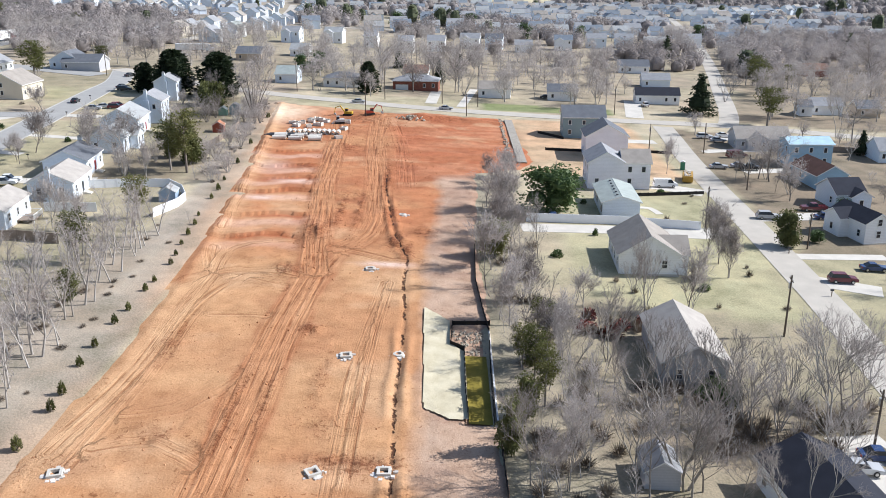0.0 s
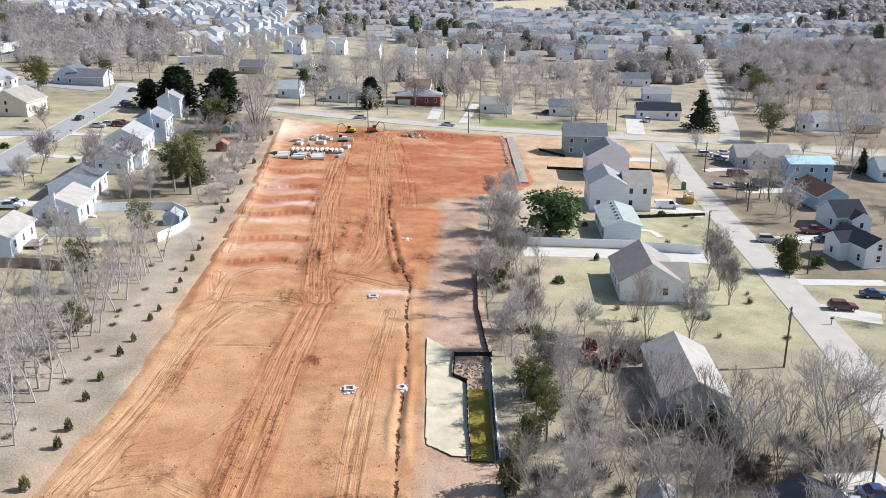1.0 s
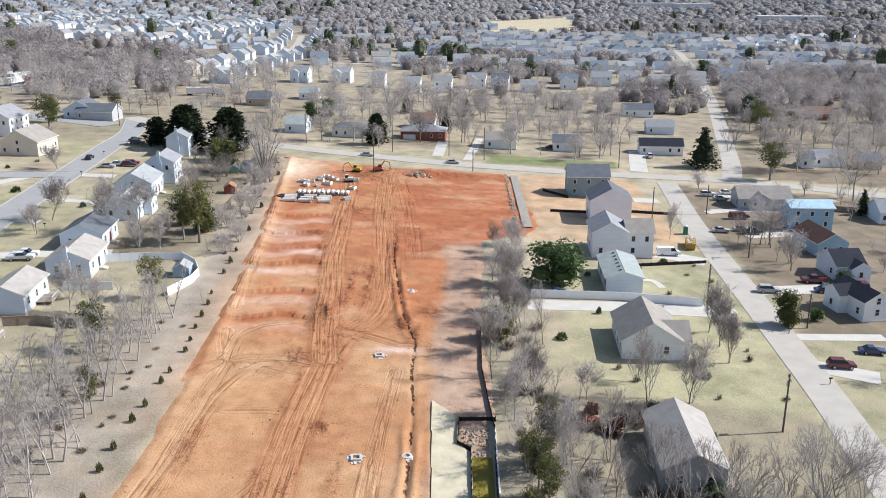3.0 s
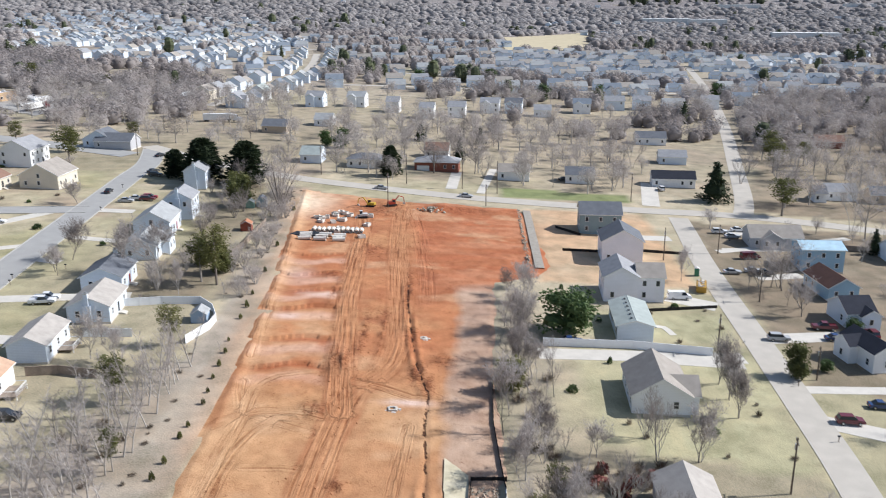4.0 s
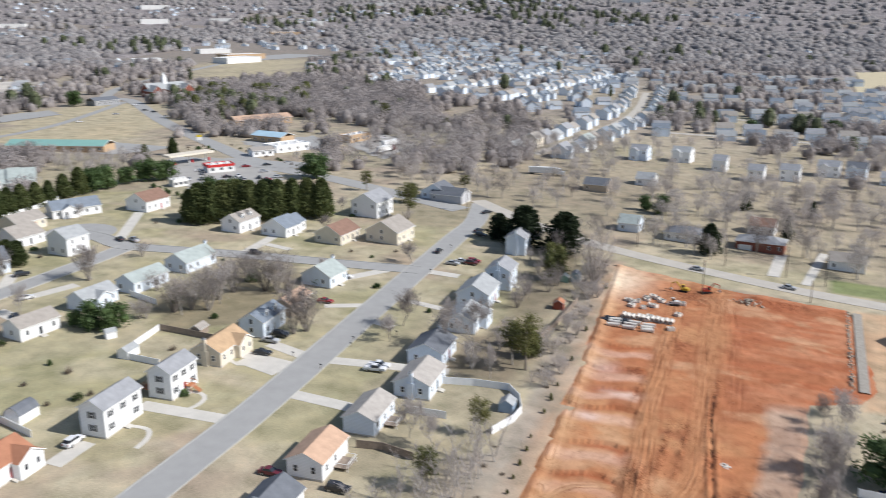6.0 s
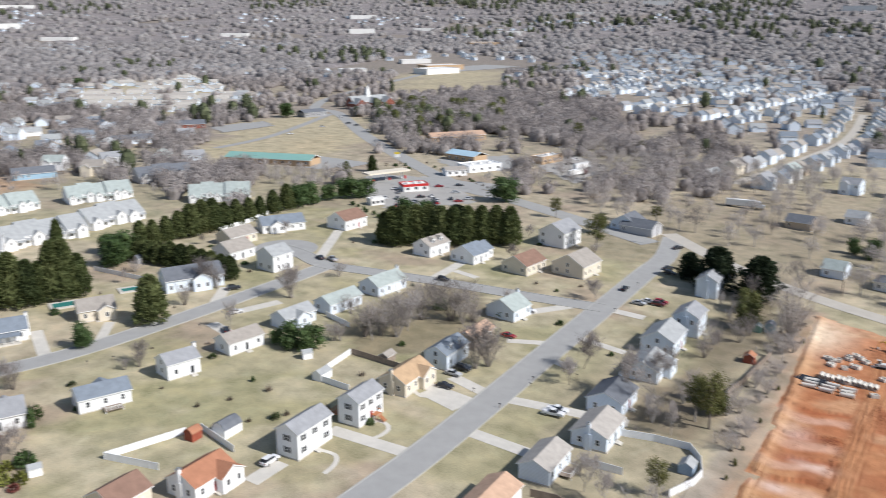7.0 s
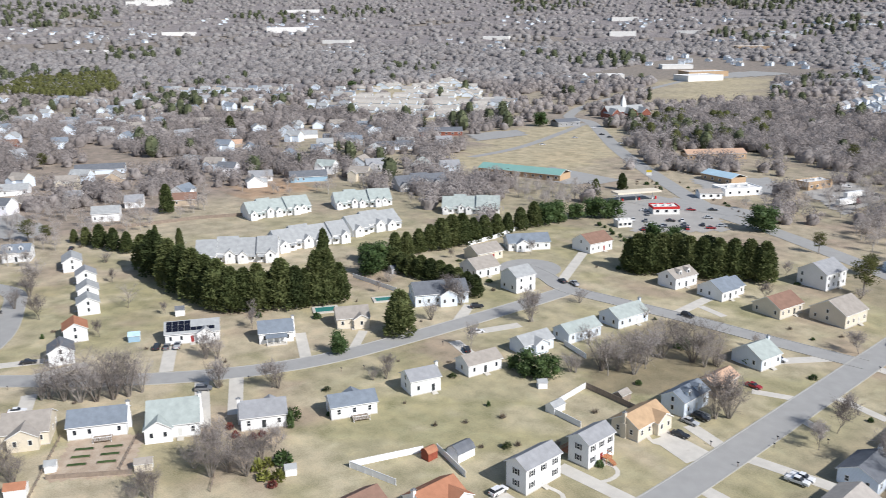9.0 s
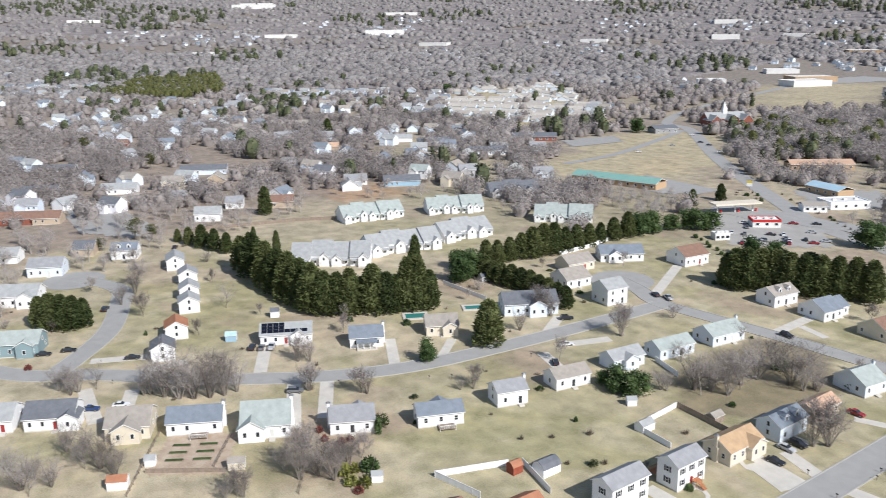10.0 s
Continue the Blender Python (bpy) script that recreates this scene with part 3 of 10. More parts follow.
    east = np.clip((x + 3.9 - np.clip(y - 135, 0, 40) * 0.05 + 4 * (n2 - 0.5)) / 2.4, 0, 1) * np.clip((199 - y + 10 * (n1 - 0.5)) / 7, 0, 1)
    c = blend(c, (0.455, 0.325, 0.24), 0.9 * east)
    # long tree shadows painted as darker streaks running east to west
    c = blend(c, (0.35, 0.225, 0.16), east * np.clip((fractal(x * 0.35, y, 5, 95, 3) - 0.5) * 5, 0, 0.75))
    west = np.exp(-(near_line(x, y, [(px + 3.0, py) for px, py in LEFT_EDGE]) / 2.2) ** 2)
    c = blend(c, (0.56, 0.35, 0.195), 0.5 * west)
    bank = np.exp(-(near_line(x, y, [(-40.5, 124), (-41.5, 140), (-44.5, 172)]) / 1.5) ** 2)
    c = blend(c, (0.40, 0.165, 0.07), 0.75 * bank)
    corner = np.exp(-(((x + 50) / 9) ** 2 + ((y - 268) / 16) ** 2))
    c = blend(c, (0.78, 0.64, 0.48), 0.85 * corner)
    return c


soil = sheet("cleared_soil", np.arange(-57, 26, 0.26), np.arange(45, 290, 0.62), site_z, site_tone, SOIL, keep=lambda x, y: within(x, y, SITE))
tagged(soil, "orange-red clay graded bare with wheel ruts", "soil", kind="structure")


def lay_tracks(ob):
    """Stores, for the clay's material, how far each point lies across and along the nearest wheel track, and how churned it is."""
    me = ob.data
    co = np.empty(len(me.vertices) * 3)
    me.vertices.foreach_get("co", co)
    x, y = co[0::3], co[1::3]
    off, run, strength = np.full(len(x), 9.0), np.zeros(len(x)), np.zeros(len(x))
    for k, (line, half, count, depth) in enumerate(WAYS):
        d, start = beside_line(x, y, line), 60.0 * k
        best = np.full(len(x), 1e9)
        along = np.zeros(len(x))
        for (x0, y0), (x1, y1) in zip(line, line[1:]):
            length = math.hypot(x1 - x0, y1 - y0)
            t = ((x - x0) * (x1 - x0) + (y - y0) * (y1 - y0)) / length**2
            tc = np.clip(t, 0, 1)
            q = np.hypot(x - x0 - tc * (x1 - x0), y - y0 - tc * (y1 - y0))
            along = np.where(q < best, start + tc * length, along)
            best = np.minimum(best, q)
            start += length
        m = np.exp(-(d / (half + 0.7)) ** 6) * min(1, 0.25 + depth * 6)
        take = m > strength
        off, run, strength = np.where(take, d + 11.3 * k, off), np.where(take, along, run), np.maximum(m, strength)
    spots = np.zeros(len(x))
    for cx, cy, rx, ry, k in CHURN_AND_SHADE:
        spots = np.maximum(spots, k * np.exp(-((x - cx) / (rx * 1.15)) ** 2 - ((y - cy) / (ry * 1.15)) ** 2))
    for name, values in (("way", (off, run, strength)), ("work", (spots, beside_line(x, y, TRENCH), np.zeros(len(x))))):
        me.attributes.new(name, "FLOAT_VECTOR", "POINT").data.foreach_set("vector", np.stack(values, -1).astype(np.float32).ravel())


def track_nodes(m):
    """Adds the track streaks, tread marks and trench to the clay's colour and relief."""
    nt = m.node_tree
    N, L = nt.nodes, nt.links
    b = N["Principled BSDF"]

    def math_node(op, a, c=None, d=None):
        n = N.new("ShaderNodeMath")
        n.operation = op
        for k, v in enumerate((a, c, d)):
            if v is None:
                continue
            if isinstance(v, (int, float)):
                n.inputs[k].default_value = v
            else:
                L.new(v, n.inputs[k])
        return n.outputs[0]

    def step_node(v, lo, hi):
        n = N.new("ShaderNodeMapRange")
        n.interpolation_type = "SMOOTHSTEP"
        L.new(v, n.inputs[0])
        n.inputs[1].default_value, n.inputs[2].default_value = lo, hi
        return n.outputs[0]

    def noise_node(vector, scale, detail, rough, warp=0.0):
        n = N.new("ShaderNodeTexNoise")
        n.inputs["Scale"].default_value, n.inputs["Detail"].default_value, n.inputs["Roughness"].default_value, n.inputs["Distortion"].default_value = scale, detail, rough, warp
        L.new(vector, n.inputs["Vector"])
        return n.outputs[0]

    def darken(col, fac, c):
        n = N.new("ShaderNodeMix")
        n.data_type, n.blend_type = "RGBA", "MULTIPLY"
        L.new(fac, n.inputs[0])
        L.new(col, n.inputs[6])
        n.inputs[7].default_value = (*c, 1)
        return n.outputs[2]

    col = b.inputs["Base Color"].links[0].from_socket
    pos = N.new("ShaderNodeNewGeometry").outputs["Position"]
    way, work = N.new("ShaderNodeAttribute"), N.new("ShaderNodeAttribute")
    way.attribute_name, work.attribute_name = "way", "work"
    sw, sk = N.new("ShaderNodeSeparateXYZ"), N.new("ShaderNodeSeparateXYZ")
    L.new(way.outputs["Vector"], sw.inputs[0])
    L.new(work.outputs["Vector"], sk.inputs[0])
    across = N.new("ShaderNodeCombineXYZ")
    L.new(math_node("MULTIPLY", sw.outputs[0], 1.9), across.inputs[0])
    L.new(math_node("MULTIPLY", sw.outputs[1], 0.055), across.inputs[1])
    ruts = noise_node(across.outputs[0], 1.0, 5, 0.62, 0.25)
    fine = noise_node(pos, 1.6, 9, 0.72, 0.8)
    broad = noise_node(pos, 0.16, 3, 0.55)
    on_way = sw.outputs[2]
    dark = math_node("MULTIPLY", step_node(ruts, 0.53, 0.61), math_node("MULTIPLY", on_way, step_node(broad, 0.30, 0.50)))
    col = darken(col, dark, (0.56, 0.44, 0.37))
    light = math_node("MULTIPLY", math_node("SUBTRACT", 1.0, step_node(ruts, 0.36, 0.46)), math_node("MULTIPLY", on_way, 0.8))
    col = darken(col, light, (1.18, 1.27, 1.36))
    # clods, scrapes and tread marks, thick where the ground is churned
    seen = math_node("MULTIPLY_ADD", sk.outputs[0], 0.17, math_node("MULTIPLY_ADD", broad, 0.16, fine))
    marks = step_node(seen, 0.675, 0.735)
    col = darken(col, math_node("MULTIPLY", marks, 0.85), (0.50, 0.37, 0.31))
    pale = math_node("MULTIPLY", step_node(noise_node(pos, 2.3, 6, 0.7, 0.5), 0.64, 0.70), 0.55)
    col = darken(col, pale, (1.25, 1.35, 1.45))
    # cut trench, the shadow down in it painted into the colour
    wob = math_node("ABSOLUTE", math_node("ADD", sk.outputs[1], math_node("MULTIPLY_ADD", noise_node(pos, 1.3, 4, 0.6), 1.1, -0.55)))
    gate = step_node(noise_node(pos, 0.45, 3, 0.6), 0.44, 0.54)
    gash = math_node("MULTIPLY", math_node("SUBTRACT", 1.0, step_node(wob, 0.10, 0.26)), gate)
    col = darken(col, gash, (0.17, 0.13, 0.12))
    L.new(col, b.inputs["Base Color"])
    bump = N.new("ShaderNodeBump")
    bump.inputs["Strength"].default_value, bump.inputs["Distance"].default_value = 0.9, 0.22
    hgt = math_node("MULTIPLY_ADD", math_node("SUBTRACT", 0.5, ruts), math_node("MULTIPLY", on_way, 1.6), math_node("MULTIPLY", fine, math_node("MULTIPLY_ADD", sk.outputs[0], 1.2, 0.45)))
    L.new(math_node("MULTIPLY_ADD", gash, -1.2, hgt), bump.inputs["Height"])
    L.new(b.inputs["Normal"].links[0].from_socket, bump.inputs["Normal"])
    L.new(bump.outputs[0], b.inputs["Normal"])


lay_tracks(soil)
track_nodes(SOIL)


# ---- roads, kerbs and drives ----
def strip(me, line, off0, off1, lift, thick=0.0, m=0):
    """A band along a line, between two offsets to its right, laid on the ground; with thickness it has sides."""
    rows = []
    for i, p in enumerate(line):
        d = (line[min(i + 1, len(line) - 1)] - line[max(i - 1, 0)]).normalized()
        n = Vector((d.y, -d.x))
        rows.append([p + n * (off0 + (off1 - off0) * k / 4) for k in range(5)])
    v = [(q.x, q.y, gz(q.x, q.y) + lift) for r in rows for q in r]
    f = [(5 * i + k, 5 * i + k + 1, 5 * i + k + 6, 5 * i + k + 5) for i in range(len(rows) - 1) for k in range(4)]
    if thick:
        n = len(v)
        v += [(x, y, z - thick) for x, y, z in v]
        for i in range(len(rows) - 1):
            f += [(5 * i, 5 * i + 5, n + 5 * i + 5, n + 5 * i), (5 * i + 4, n + 5 * i + 4, n + 5 * i + 9, 5 * i + 9)]
    me.add(v, f, m)
    return me


def road(pts, width, material_, label, kerb=True, lift=0.07):
    line = smooth_line(pts)
    ob = put("road", strip(Mesh(), line, -width / 2, width / 2, lift).data("road", material_, True))
    tagged(ob, label, "road", kind="structure")
    if kerb:
        me = Mesh()
        for s in (-1, 1):
            strip(me, line, s * (width / 2 + 0.16) - 0.16, s * (width / 2 + 0.16) + 0.16, lift + 0.1, 0.3)
        put("kerb", me.data("kerb", KERB), ob)
    for a, b in zip(line[::3], line[3::3]):
        block((a.x + b.x) / 2, (a.y + b.y) / 2, math.degrees(math.atan2(b.y - a.y, b.x - a.x)), (b - a).length + 2, width + 1)
    return ob


def drive(x0, y0, x1, y1, width=3.2, material_=None, name="driveway", label="pale concrete driveway beside a lawn", lift=0.05):
    line = smooth_line([(x0, y0), (x1, y1)], 3.0)
    ob = put(name, strip(Mesh(), line, -width / 2, width / 2, lift, 0.25 + lift).data(name, material_ or CONCRETE))
    block((x0 + x1) / 2, (y0 + y1) / 2, math.degrees(math.atan2(y1 - y0, x1 - x0)), math.hypot(x1 - x0, y1 - y0), width)
    return tagged(ob, label, "driveway", kind="structure")

# ---- houses ----
def window_data(w, h):
    fr = Mesh()
    for x0, z0, x1, z1 in ((-w / 2, 0, -w / 2 + 0.09, h), (w / 2 - 0.09, 0, w / 2, h), (-w / 2, 0, w / 2, 0.1), (-w / 2, h - 0.09, w / 2, h), (-w / 2, h / 2 - 0.035, w / 2, h / 2 + 0.035)):
        fr.box(x0, -0.09, z0, x1, 0.02, z1)
    def ring(k, y):
        return [(-w / 2 + k, y, k), (w / 2 - k, y, k), (w / 2 - k, y, h - k), (-w / 2 + k, y, h - k)]
    whole = Mesh().add(ring(0, 0.02) + ring(0, -0.09) + ring(0.1, -0.09) + ring(0.1, -0.04), [(4 * i + k, 4 * i + (k + 1) % 4, 4 * i + 4 + (k + 1) % 4, 4 * i + 4 + k) for i in range(3) for k in range(4)] + [(12, 13, 14, 15)])
    whole.m[-1] = 1
    return fr.data("window_frame", WHITE), Mesh().box(-w / 2 + 0.05, -0.05, 0.05, w / 2 - 0.05, 0.0, h - 0.05).data("pane", GLASS), whole.data("window", [WHITE, GLASS])


WINDOW = window_data(1.0, 1.45)
SOLAR = material("dark_solar_glass", tones((0.010, 0.012, 0.022), 0.15), 1.0, 0.25, 0)
SHUTTER_DATA = Mesh().box(-0.2, -0.06, 0, 0.2, 0.01, 1.45).data("shutter", SHUTTER)
door_mesh = Mesh().box(-0.5, -0.06, 0, 0.5, 0.02, 2.05)
for k in range(2):
    door_mesh.box(-0.36 + 0.4 * k, -0.085, 0.2, -0.04 + 0.4 * k, -0.05, 0.9).box(-0.36 + 0.4 * k, -0.085, 1.05, -0.04 + 0.4 * k, -0.05, 1.85)
DOORS = [door_mesh.data("door", mat("door_" + n, tones(c, 0.1), 1, 0.5, 0.1)) for n, c in (("red", (0.3, 0.04, 0.04)), ("dark", (0.04, 0.045, 0.05)), ("pale", (0.62, 0.62, 0.6)))]
garage_mesh = Mesh().box(-2.4, -0.07, 0, 2.4, 0.02, 2.15)
for k in range(4):
    garage_mesh.box(-2.3, -0.10, 0.06 + 0.53 * k, 2.3, -0.06, 0.52 + 0.53 * k)
GARAGE = garage_mesh.data("garage_door", WHITE)
CHIMNEY_CAP = Mesh().box(-0.62, -0.42, 0, 0.62, 0.42, 0.16).box(-0.2, -0.2, 0.16, 0.2, 0.2, 0.45).data("cap", STEEL)


def gable_walls(me, w, d, h, rise, x0=None, foot=-0.6):
    x0 = -w / 2 if x0 is None else x0
    return me.prism([(-d / 2, foot), (d / 2, foot), (d / 2, h), (0, h + rise), (-d / 2, h)], x0, x0 + w, "x")


def gable_roof(me, w, d, h, rise, over=0.45, x0=None, th=0.2):
    """Two slabs with a thickness and a ridge cap; the edge faces take the trim."""
    x0 = -w / 2 if x0 is None else x0
    a, b, slope = x0 - over * 0.8, x0 + w + over * 0.8, rise / (d / 2)
    e, ze, zt = d / 2 + over, h - slope * over, h + rise + 0.02
    n = len(me.f)
    me.prism([(-e, ze), (0, zt), (e, ze), (e, ze + th), (0.12, zt + th), (0, zt + th + 0.07), (-0.12, zt + th), (-e, ze + th)], a, b)
    for k in (0, 1, 2, 3, 4, 9):
        me.m[n + k] = 1
    return me


def hip_roof(me, w, d, h, rise, over=0.5):
    a, b = w / 2 + over, d / 2 + over
    r = max(0.2, w / 2 - d / 2)
    me.add([(-a, -b, h - 0.05), (a, -b, h - 0.05), (a, b, h - 0.05), (-a, b, h - 0.05), (-a, -b, h + 0.15), (a, -b, h + 0.15), (a, b, h + 0.15), (-a, b, h + 0.15), (-r, 0, h + rise), (r, 0, h + rise)],
           [(0, 3, 2, 1), (0, 1, 5, 4), (1, 2, 6, 5), (2, 3, 7, 6), (3, 0, 4, 7), (4, 5, 9, 8), (5, 6, 9), (6, 7, 8, 9), (7, 4, 8)])
    for k in range(1, 5):
        me.m[-9 + k] = 1
    return me


STOREY_WORD = {1: "single-storey", 1.5: "storey-and-a-half", 2: "two-storey"}


def house(x, y, rot, w, d, storeys, wall, roof, front="-y", chimney=0, garage=0, dormers=0, wing=None, porch=0, hip=0, solar=0, pitch=0.55, shutters=0, vents=0, far=0, deck=0, name="house"):
    """w runs along the ridge. wing: (place along x, width, length, +1 or -1 for the side)."""
    z = min(gz(x + a, y + b) for a in (-d / 2, d / 2) for b in (-d / 2, d / 2))
    top_z = max(gz(x + a, y + b) for a in (-d / 2, d / 2) for b in (-d / 2, d / 2))
    h = {1: 2.9, 1.5: 3.7, 2: 5.6}[storeys] + 0.35 + (top_z - z) * 0.5
    words = f"{WALL_WORDS[wall]} {STOREY_WORD[storeys]} {name.replace('_', ' ')} with {ROOF_WORDS.get(roof, roof)} roof"
    ob = thing(name, pose(x, y, (z + top_z) / 2, 0, 0, rot), words, "house")
    block(x, y, rot, w + 1, d + 1)
    rise = pitch * d / 2
    rnd = random.Random(int(x * 7 + y * 13))
    wm, rm = wall_mat(wall), roof_mat(roof)
    me = Mesh()
    if hip:
        me.box(-w / 2, -d / 2, -0.8, w / 2, d / 2, h)
    else:
        gable_walls(me, w, d, h, rise, foot=-0.8)
    wobj = put("wall", me.data("wall", wm), ob)
    me = Mesh()
    if hip:
        hip_roof(me, w, d, h, rise * 0.8)
    else:
        gable_roof(me, w, d, h, rise)
    put("roof", me.data("roof", [rm, WHITE]), ob)
    put("foundation", Mesh().box(-w / 2 - 0.06, -d / 2 - 0.06, -0.9, w / 2 + 0.06, d / 2 + 0.06, 0.12).data("foundation", BRICKS if wall == "darkred" else CONCRETE), ob)
    spots = []
    n = max(2, int(w / 3.1))
    rows = [1.15] if storeys < 2 else [1.15, 3.95]
    hole = set()
    if garage:
        hole |= {0, 1}
    for lz in rows:
        for i in range(n):
            for side in (-1, 1):
                fr = (front == "-y" and side < 0) or (front == "+y" and side > 0)
                if fr and lz < 2 and (i in hole or i == n // 2):
                    continue
                if not fr and rnd.random() < 0.22:
                    continue
                spots.append((-w / 2 + (i + 0.5) * w / n, side * d / 2, lz, 0 if side < 0 else 180))
        m_ = max(1, int(d / 3.6))
        for i in range(m_):
            for side in (-1, 1):
                if rnd.random() < (0.35 if storeys < 2 else 0.25):
                    continue
                spots.append((side * w / 2, -d / 2 + (i + 0.5) * d / m_, lz, 90 if side > 0 else 270))
    if storeys == 1.5 and not hip:
        spots += [(w / 2, 0, 3.5, 90), (-w / 2, 0, 3.5, 270)]
    if far:
        spots = spots[::2]
    for wx, wy, wz, a in spots:
        distant = far or math.hypot(x, y) > 215
        win = put("window", WINDOW[2 if distant else 0], ob, pose(wx, wy, wz, 0, 0, a))
        if not distant:
            put("pane", WINDOW[1], win)
        if shutters:
            for s in (-0.75, 0.75):
                put("shutter", SHUTTER_DATA, ob, pose(wx, wy, wz, 0, 0, a) @ pose(s, 0, 0), "dark window shutter")
    fs, fa = (-1, 0) if front == "-y" else (1, 180)
    if not far:
        put("door", DOORS[rnd.randrange(3)], ob, pose(-w / 2 + (n // 2 + 0.5) * w / n, fs * d / 2, 0.3, 0, 0, fa))
        me = Mesh()
        for k in range(3):
            me.box(-0.8, -1.6 + 0.35 * k, -0.7, 0.8, 0, -0.06 + 0.12 * k)
        put("steps", me.data("steps", CONCRETE), ob, pose(-w / 2 + (n // 2 + 0.5) * w / n, fs * d / 2, 0, 0, 0, fa))
    if garage:
        put("garage_door", GARAGE, ob, pose(-w / 2 + w / n, fs * d / 2, 0.05, 0, 0, fa))
    if chimney:
        cx = chimney * (w / 2 + 0.3)
        me = Mesh().box(-0.45, -0.75, -0.8, 0.45, 0.75, h + 0.3).box(-0.36, -0.42, h + 0.3, 0.36, 0.42, h + rise + 0.9)
        ch = put("chimney", me.data("chimney", wm), ob, pose(cx, 0, 0))
        put("cap", CHIMNEY_CAP, ch, pose(0, 0, h + rise + 0.9))
    for k in range(int(dormers)):
        dx = (k - (dormers - 1) / 2) * w / (dormers + 0.6)
        me = Mesh()
        gable_walls(me, d * 0.34, 1.5, 1.3, 0.55, x0=-d * 0.34 + 0.1, foot=-0.4)
        dm = put("dormer", me.data("dormer", wm), ob, pose(dx, fs * d * 0.36, h + rise * 0.28, 0, 0, 90 if fs < 0 else -90) @ pose(0, 0, 0, 0, 0, 180))
        put("dormer_roof", gable_roof(Mesh(), d * 0.34, 1.5, 1.3, 0.55, 0.2, -d * 0.34 + 0.1, 0.12).data("dormer_roof", [rm, WHITE]), dm)
        put("window", WINDOW[2], dm, pose(0.1 , 0, -0.2, 0, 0, 90))
    if wing:
        wx, ww, wl, side = wing
        wh, wr = h - (0.25 if storeys < 2 else 0.15), pitch * ww / 2
        me = Mesh()
        gable_walls(me, d / 2 + wl, ww, wh, wr, 0.0, -0.8)
        wo = put("wing", me.data("wing", wm), ob, pose(wx, 0, 0, 0, 0, 90 * side))
        put("wing_roof", gable_roof(Mesh(), d / 2 + wl, ww, wh, wr, 0.4, 0.0).data("wing_roof", [rm, WHITE]), wo)
        for k in (-1, 1) if ww > 5 else (0,):
            put("window", WINDOW[2], wo, pose(d / 2 + wl, k * ww / 4, 1.15, 0, 0, 90))
        block(x, y, rot, w, d + 2 * wl)
    if porch:
        me = Mesh().box(-w * 0.3, 0, -0.6, w * 0.3, 2.2, 0.3)
        po = put("porch", me.data("porch", CONCRETE), ob, pose(0, fs * d / 2, 0, 0, 0, 0 if fs > 0 else 180))
        put("porch_roof", Mesh().add([(-w * 0.32, -0.1, 3.0), (w * 0.32, -0.1, 3.0), (w * 0.32, 2.5, 2.55), (-w * 0.32, 2.5, 2.55), (-w * 0.32, -0.1, 2.85), (w * 0.32, -0.1, 2.85), (w * 0.32, 2.5, 2.4), (-w * 0.32, 2.5, 2.4)],
            [(0, 3, 2, 1), (4, 5, 6, 7), (0, 1, 5, 4), (1, 2, 6, 5), (2, 3, 7, 6), (3, 0, 4, 7)][:6]).data("porch_roof", rm), po)
        for k in range(4):
            cx = -w * 0.28 + k * w * 0.56 / 3
            put("post", Mesh().box(cx - 0.09, 2.0, 0.3, cx + 0.09, 2.18, 2.5).data("post", WHITE), po)
    if deck:
        bs = -fs
        dk = put("deck", Mesh().box(-2.2, 0, 0.25, 2.2, 3.0, 0.4).data("deck", GREYWOOD), ob, pose(w * 0.1, bs * d / 2, 0, 0, 0, 0 if bs > 0 else 180))
        me = Mesh()
        for k in range(12):
            me.box(-2.2 + k * 0.4 - 0.03, 2.92, 0.4, -2.2 + k * 0.4 + 0.03, 2.98, 1.3)
        me.box(-2.2, 2.9, 1.25, 2.2, 3.0, 1.33).box(-2.22, 0, 1.25, -2.14, 3, 1.33).box(2.14, 0, 1.25, 2.22, 3, 1.33)
        for k in (-2.1, 2.1):
            me.box(k - 0.07, 2.85, -1.0, k + 0.07, 2.99, 0.3)
        put("railing", me.data("railing", WHITE), dk)
    if solar:
        for k in range(int(w / 1.9)):
            for r in range(3 if k < w * 0.24 else 1):
                t0, t1 = 0.12 + 0.28 * r, 0.38 + 0.28 * r
                y0, y1, z0, z1 = -d / 2 * (1 - t0) - 0.05, -d / 2 * (1 - t1) - 0.05, h + rise * t0 + 0.3, h + rise * t1 + 0.3
                xa = -w / 2 + 0.4 + k * 1.85
                put("solar_panel", Mesh().add([(xa, y0, z0), (xa + 1.75, y0, z0), (xa + 1.75, y1, z1), (xa, y1, z1), (xa, y0, z0 - 0.06), (xa + 1.75, y0, z0 - 0.06), (xa + 1.75, y1, z1 - 0.06), (xa, y1, z1 - 0.06)],
                    [(0, 1, 2, 3), (0, 4, 5, 1), (1, 5, 6, 2), (2, 6, 7, 3), (3, 7, 4, 0)]).data("solar_panel", SOLAR), ob)
    for k in range(vents):
        put("roof_vent", Mesh().box(-0.3, -0.2, -0.2, 0.3, 0.2, 0.22).data("roof_vent", SHUTTER), ob, pose(-w / 2 + (k + 0.7) * w / (vents + 0.4), 0.7, h + rise - 0.05))
    return ob


